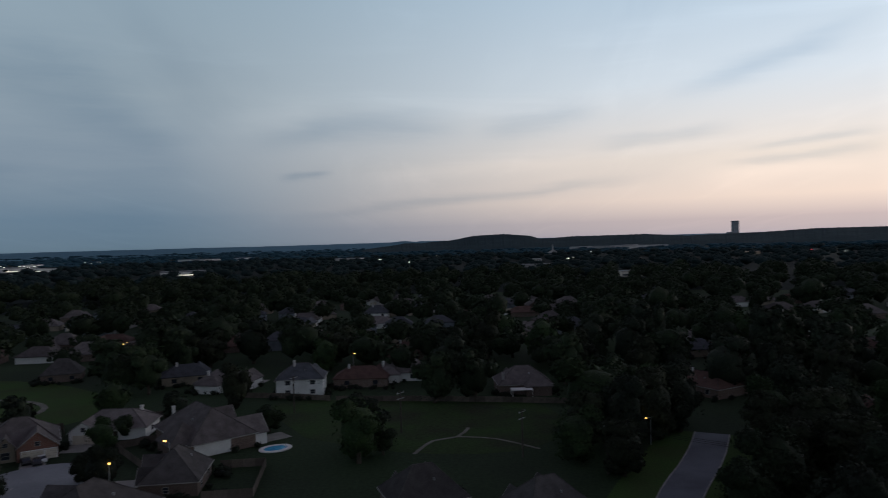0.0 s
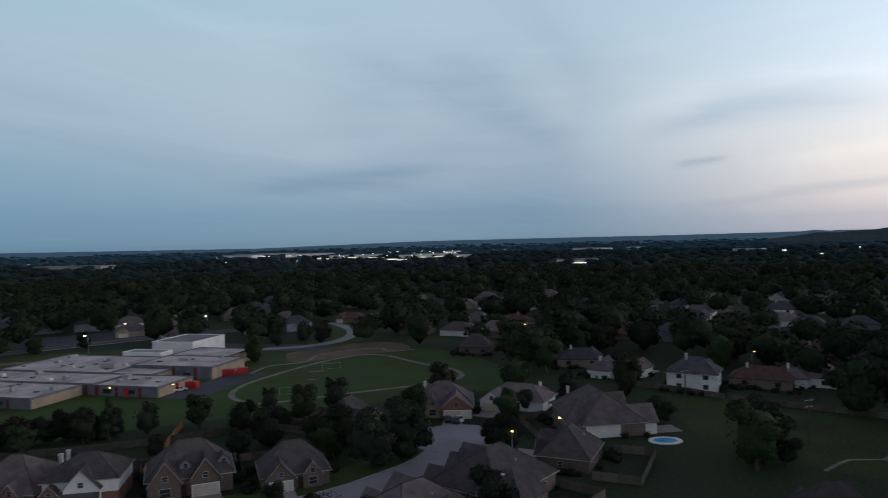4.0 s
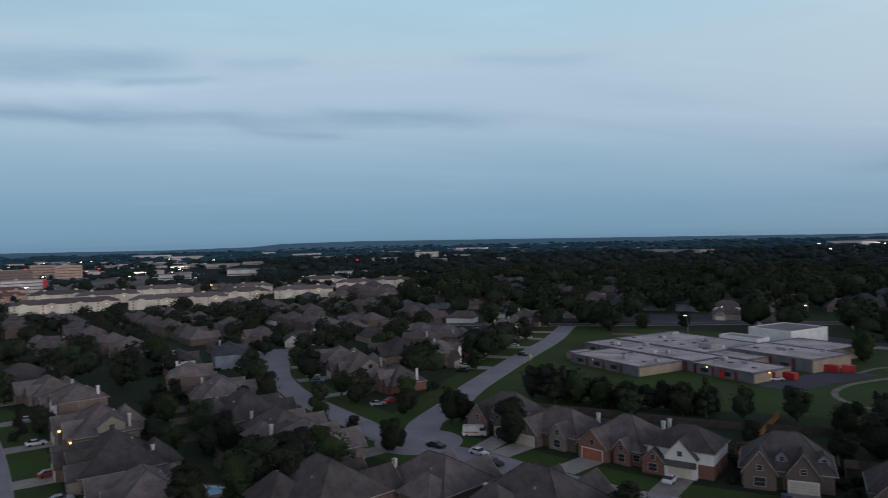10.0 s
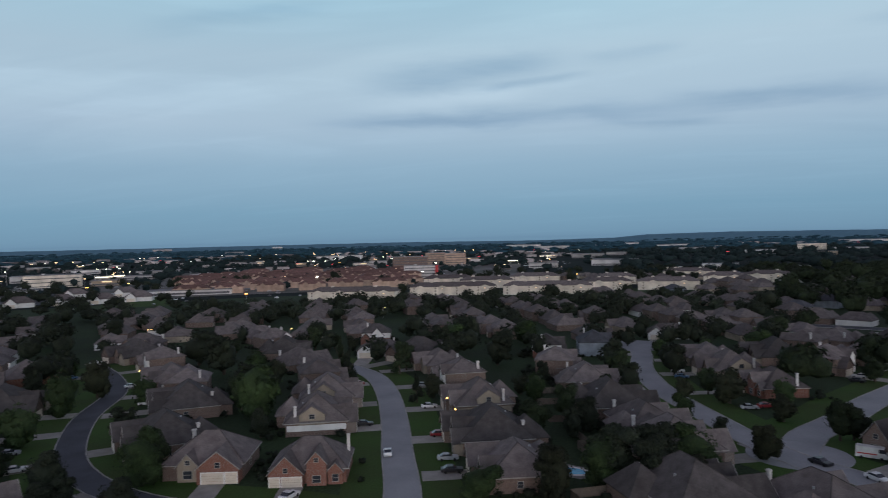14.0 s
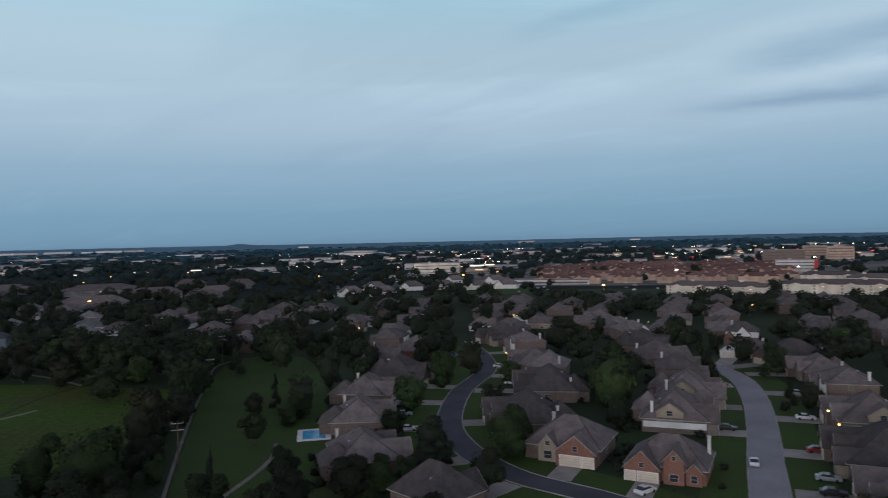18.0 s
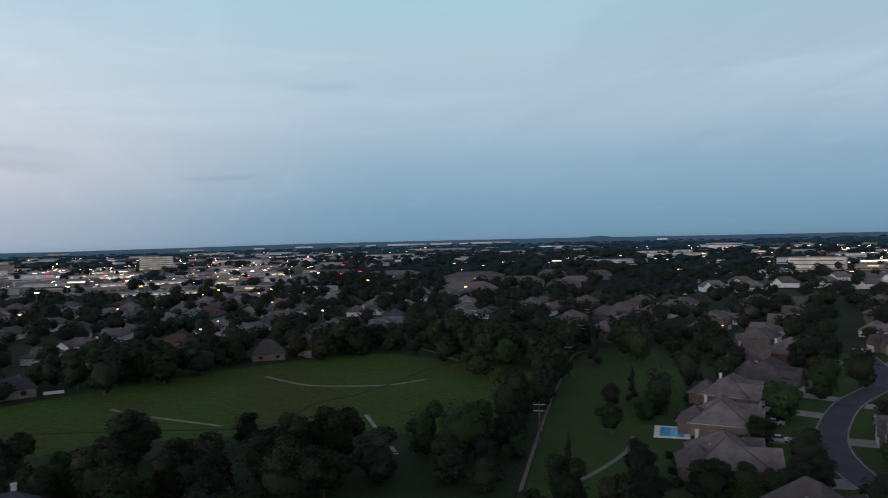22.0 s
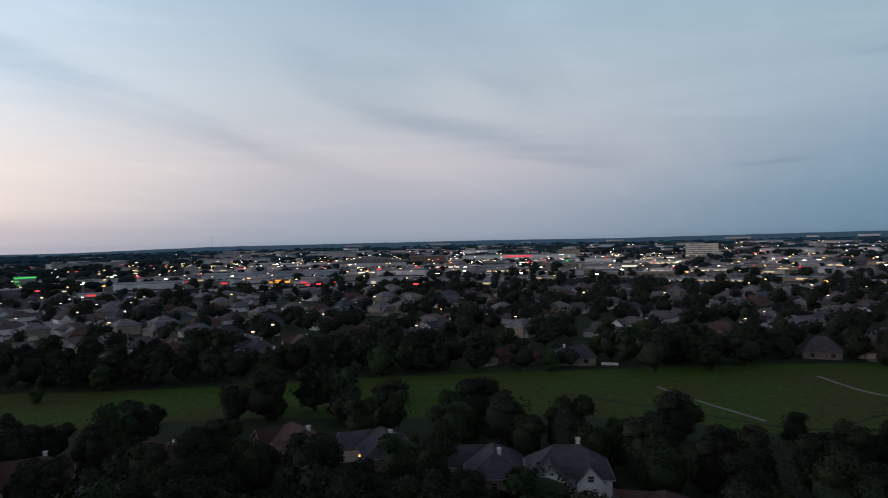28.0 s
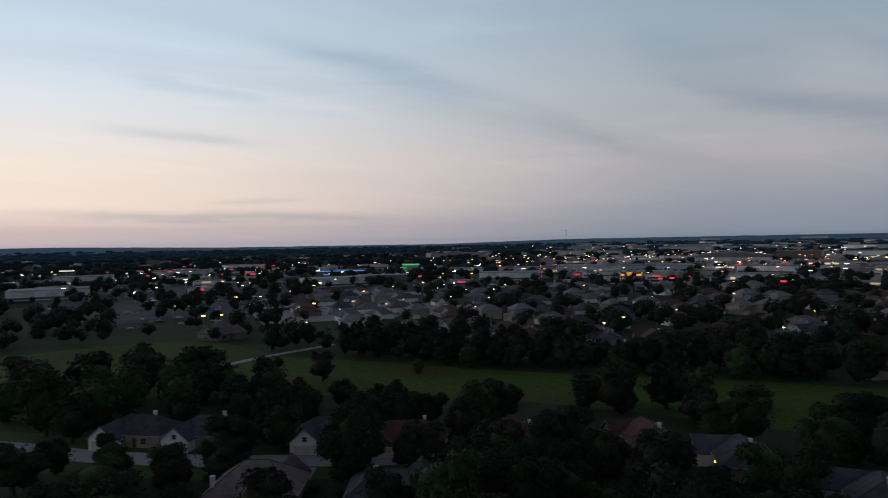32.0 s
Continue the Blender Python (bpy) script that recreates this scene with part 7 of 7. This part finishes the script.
part("lamp_head", Shape().box(-1.0, 1.0, -0.4, 0.4, 7.0, 7.6), AMBER, low, "glowing sign head")
LOW = Stock(low)
rsign = thing("road_sign", "red lit sign board on a pole", "sign", "red lit signs")
part("pole", Shape().rod((0, 0, -0.2), (0, 0, 8), 0.16, 0.12), METAL, rsign)
part("board", Shape().box(-1.8, 1.8, -1.8, 1.8, 8.0, 9.2), RED_SIGN, rsign, "red glowing board")
RS = Stock(rsign)
for n, st, yaw0, yaw1, r0, r1 in ((12, WHITE_LAMP, 226, 264, 330, 620), (14, LOT, 226, 264, 600, 1000), (48, LOT, 172, 224, 640, 1500), (12, LOT, 92, 160, 700, 2200), (10, LOT, 26, 48, 1500, 2600), (8, LOT, -30, 15, 600, 2000),
                                  (62, LOW, 168, 232, 640, 1500), (18, LOW, 95, 165, 500, 1600), (10, LOW, 228, 264, 380, 900), (26, RS, 168, 262, 620, 1300), (4, RS, 75, 110, 800, 1600)):
    for _ in range(n):
        st.at(*polar(r3.uniform(yaw0, yaw1), math.sqrt(r3.uniform(r0 * r0, r1 * r1))), float(r3.uniform(0, 360)))
for x, y in ((-780, -713), (-776, -695), (-850, -742), (-789, -685), (-724, -808)):
    WHITE_LAMP.at(x, y, 30, 2.2)
# made-up lit canopies, wide enough to stand in for blooming lights far across the town
station = thing("station_canopy", "made-up canopy with lit edge for blooming far lights", "canopy", "station canopies")
part("roof_panel", Shape().box(-10, 10, -6, 6, 6.3, 6.8), PALE, station)
part("lit_edge", Shape().box(-10.2, 10.2, -6.2, 6.2, 5.0, 6.28), CANOPY, station, "glowing white edge")
for sx in (-7, 7):
    part("column", Shape().box(sx - 0.3, sx + 0.3, -0.3, 0.3, -0.2, 5.0), METAL, station)
GLOW_CANOPY = Stock(station)
for yaw, r in ((45.6, 2500), (43.6, 2450), (42.4, 2300), (40.9, 1900), (38.6, 1950), (37.0, 1850), (36.3, 1600), (35.4, 1640), (34.6, 1560), (33.0, 1760), (31.6, 1800), (30.2, 1700), (20.1, 1150), (-10.6, 1500), (131.2, 1100), (132.0, 1080), (150, 1250), (154, 1240), (158, 1230), (162, 1220), (177, 1150),
               (188, 1350), (191, 1000), (199, 1200), (212, 950), (262, 1350), (98, 1500), (100.5, 1250), (88, 900)):
    GLOW_CANOPY.at(*polar(yaw, r), yaw + float(r3.uniform(-30, 30)))
for yaw, r, k in ((46.4, 2750, 0), (44.6, 2800, 2), (42.0, 2500, 2), (39.5, 2150, 1), (37.6, 2050, 0), (33.8, 1950, 1), (32.0, 1960, 0), (30.0, 1850, 1), (20.4, 1240, 1)):
    FAR_STORES[k].at(*polar(yaw, r), yaw)


# ---- woodland beyond the yards, as one mass per distance ----
SPARSE = [(76, 134, 240, 490, 0.6), (80, 126, 528, 720, 0.06), (126, 146, 520, 700, 0.35), (29, 47, 1500, 2500, 0.45), (176, 224, 900, 3400, 0.22), (148, 176, 1100, 3400, 0.55), (224, 234, 900, 3000, 0.45), (94, 134, 800, 2600, 0.4), (92, 134, 660, 1300, 0.3), (134, 166, 560, 1400, 0.7), (174, 196, 640, 1000, 0.3), (196, 232, 700, 1000, 0.35), (176, 230, 1000, 1800, 0.2), (232, 266, 330, 1300, 0.5), (92, 266, 1500, 2600, 0.45), (170, 235, 2000, 3600, 0.45), (-40, 40, 300, 800, 1.0)]


def slope_height(yaw, r):
    """How high the ground stands on the slope of the far hills."""
    rise = 0.55 * (r - 3900) / 350 if r < 4250 else 0.55 + 0.45 * (r - 4250) / (R_HILL - 4250)
    return rise * (48 + r * math.tan(radians(skyline(yaw)))) - 2.0


def keep_tree(yaw, r):
    k = 1.0
    for a, b, r0, r1, q in SPARSE:
        if a < yaw < b and r0 < r < r1:
            k = min(k, q)
    return k


def woods(name, label, n, r0, r1, w0, w1, hmul, mat, base_v, base_f, sprays, seed, gap, lobes=1, yaws=(-44, 276)):
    g = np.random.default_rng(seed)
    blocks = []
    spots = np.array(taken)
    while n > 0:
        n -= 1
        yaw, r = g.uniform(*yaws), math.sqrt(g.uniform(r0 * r0, r1 * r1))
        if g.uniform() > keep_tree(yaw, r):
            continue
        x, y = polar(yaw, r)
        if gap and (np.any(np.hypot(spots[:, 0] - x, spots[:, 1] - y) < np.minimum(spots[:, 2] + gap, 60)) or (r < 700 and any(inside(x, y, f) for f in OPEN)) or (r < 700 and np.min(np.hypot(ROAD_PTS[:, 0] - x, ROAD_PTS[:, 1] - y)) < 8)):
            continue
        w = g.uniform(w0, w1)
        h = w * hmul * g.uniform(0.8, 1.25)
        foot = slope_height(yaw, r) if r > 3900 else 0.0
        for k in range(lobes):
            q = np.array((g.uniform(-0.24, 0.24) * w, g.uniform(-0.24, 0.24) * w, g.uniform(-0.12, 0.2) * h)) if lobes > 1 else np.zeros(3)
            f = 0.66 if lobes > 1 else 1.0
            v = base_v * 0.86 * (1 + g.normal(0, 0.14, (len(base_v), 1))) * np.array((w / 2, w / 2, h / 2)) * f + np.array((x, y, h * 0.5 + foot)) + q
            blocks.append((v, base_f))
        if sprays:
            d = g.normal(0, 1, (sprays, 3))
            d /= np.linalg.norm(d, axis=1)[:, None]
            d[:, 2] = abs(d[:, 2])
            q, f = leaf_quads(g, np.array((x, y, h * 0.5)) + d * np.array((w / 2, w / 2, h / 2)) * g.uniform(0.74, 1.04, (sprays, 1)), d, w * 0.075)
            blocks.append((q, np.concatenate([f[:, :3], f[:, [0, 2, 3]]])))
    tagged(new(name, raw_mesh(name, blocks, mat)), label, "woods", kind="stuff")


# cars too far to count on the paved lots
g = np.random.default_rng(55)
blocks = []
for yaw0, yaw1, r0, r1, n in ((172, 226, 640, 1700, 900), (226, 264, 430, 1100, 420), (96, 146, 560, 1300, 420), (30, 47, 1500, 2400, 120)):
    for _ in range(n):
        x, y = polar(g.uniform(yaw0, yaw1), math.sqrt(g.uniform(r0 * r0, r1 * r1)))
        box = Shape().box(-2.2, 2.2, -0.9, 0.9, 0.25, 0.95).box(-1.3, 0.9, -0.8, 0.8, 0.95, 1.45)
        c, s = math.cos(0.5 + (g.integers(2)) * math.pi / 2), math.sin(0.5 + (g.integers(2)) * math.pi / 2)
        v = np.array(box.v)
        v = np.stack([v[:, 0] * c - v[:, 1] * s + x, v[:, 0] * s + v[:, 1] * c + y, v[:, 2] + 0.05], 1)
        blocks.append((v, np.array(box.f)))
tagged(new("distant_traffic", raw_mesh("distant_traffic", blocks, material("distant_car_paint", (0.36, 0.36, 0.37), 0.4, 0.1, 0.5, 2.0, island=0.9))), "many small distant cars on paved lots", "cars", kind="stuff")

# ---- the town beyond: low roofs and lamps too many and too far to count ----
def town_roofs(name, label, sectors, seed):
    g = np.random.default_rng(seed)
    blocks, spots = [], np.array([t for t in taken if t[2] > 20])
    for yaw0, yaw1, r0, r1, deg, n in sectors:
        for _ in range(n):
            yaw, r = g.uniform(yaw0, yaw1), math.sqrt(g.uniform(r0 * r0, r1 * r1))
            x, y = polar(yaw, r)
            if np.any(np.hypot(spots[:, 0] - x, spots[:, 1] - y) < 34):
                continue
            k = 0.7 + r / 2200
            w, d, h = g.uniform(10, 40) * k, g.uniform(9, 22) * k, g.uniform(3.0, 5.4) * (0.7 + 0.3 * k)
            box = Shape().box(-w / 2, w / 2, -d / 2, d / 2, -0.3, h).box(-w / 2 - 0.3, w / 2 + 0.3, -d / 2 - 0.3, d / 2 + 0.3, h + 0.01, h + 0.6)
            if g.uniform() < 0.6:
                u = g.uniform(-w / 2 + 2, w / 2 - 5)
                box.box(u, u + 3.2, -1.5, 1.2, h + 0.62, h + 2.2)
            a = radians(deg + 90 * int(g.integers(2)) + g.uniform(-9, 9))
            c, s, v = math.cos(a), math.sin(a), np.array(box.v)
            blocks.append((np.stack([v[:, 0] * c - v[:, 1] * s + x, v[:, 0] * s + v[:, 1] * c + y, v[:, 2]], 1), np.array(box.f)))
    me = raw_mesh(name, blocks, material(name, (0.40, 0.36, 0.35), 0.85, 0.2, 0.05, 0.5, tint=(0.28, 0.25, 0.25), island=0.7))
    me.polygons.foreach_set("use_smooth", [False] * len(me.polygons))
    tagged(new(name, me), label, "buildings", kind="stuff")


def town_lamps(name, label, mat, size, sectors, seed):
    g = np.random.default_rng(seed)
    poles, heads = [], []
    for yaw0, yaw1, r0, r1, n in sectors:
        for _ in range(n):
            r = math.sqrt(g.uniform(r0 * r0, r1 * r1))
            x, y = polar(g.uniform(yaw0, yaw1), r)
            z, q = g.uniform(5, 10), size * g.uniform(0.6, 1.2) * (0.5 + r / 1600)
            p, b = Shape().box(x - 0.1, x + 0.1, y - 0.1, y + 0.1, -0.2, z), Shape().box(x - q, x + q, y - q, y + q, z, z + 0.8 * q)
            poles.append((np.array(p.v), np.array(p.f)))
            heads.append((np.array(b.v), np.array(b.f)))
    ob = tagged(new(name, raw_mesh(name, poles, METAL)), label, "lamps", kind="stuff")
    part("lamp_heads", raw_mesh("lamp_heads", heads, mat), None, ob, "many small glowing lamp heads")


town_roofs("town_roofs", "pale flat roofs spread across the distant town", [(176, 222, 850, 1700, 22, 190), (176, 226, 1700, 3400, 22, 130), (150, 176, 1300, 3300, 22, 60), (222, 266, 900, 2400, 75, 50), (96, 140, 1000, 2600, 15, 130), (60, 96, 1900, 3200, 40, 24)], 91)
TOWN_GLOW = glowing("warm_town_lamp", (1.0, 0.66, 0.36), 5.0)
town_lamps("town_lamps", "warm lamps scattered over the distant town", TOWN_GLOW, 0.6, [(174, 230, 760, 1700, 200), (160, 230, 1700, 3300, 70), (228, 266, 420, 1500, 50), (96, 150, 800, 2400, 60), (170, 250, 300, 650, 30)], 92)
town_lamps("white_town_lamps", "white lamps scattered over the distant town", COOL, 0.55, [(174, 230, 800, 2400, 70), (228, 266, 400, 1500, 26), (96, 150, 900, 2600, 30), (26, 50, 1500, 2600, 40)], 93)
town_lamps("red_town_lamps", "small red lamps scattered over the distant town", RED_SIGN, 0.9, [(168, 262, 700, 1800, 60), (96, 140, 900, 2000, 14)], 94)

woods("yard_woods", "dense dark trees among the far houses", 3500, 250, 900, 7, 13, 0.95, LEAF[1], ICO1_V, ICO1_F, 90, 31, -1.2, 3, (78, 276))
woods("north_woods", "dense dark canopy over the northern streets", 1500, 235, 900, 11, 19, 0.9, LEAF[0], ICO1_V, ICO1_F, 150, 34, 0.5, 4, (-44, 82))
woods("middle_woods", "dark treetops between the far streets", 6500, 850, 2100, 14, 26, 0.5, FARWOOD_HAZED, ICO1_V, ICO1_F, 24, 32, 2.0)
woods("far_woods", "dark unbroken woodland in the distance", 16000, 2000, 4100, 24, 46, 0.22, FARTHEST_HAZED, ICO1_V, ICO1_F, 0, 33, 0)
woods("town_trees", "small dark trees between town buildings", 2300, 640, 1700, 6, 11, 0.95, FARWOOD_HAZED, ICO1_V, ICO1_F, 24, 35, -14, 1, (98, 266))
woods("apartment_trees", "dark trees in front of the apartment blocks", 420, 430, 532, 6, 10, 0.8, LEAF[1], ICO1_V, ICO1_F, 60, 36, -20, 3, (82, 127))
woods("horizon_woods", "dark woodland on the slope of the far hills", 3000, 3880, 4100, 20, 36, 0.14, FARTHEST_HAZED, ICO1_V, ICO1_F, 0, 37, 0)
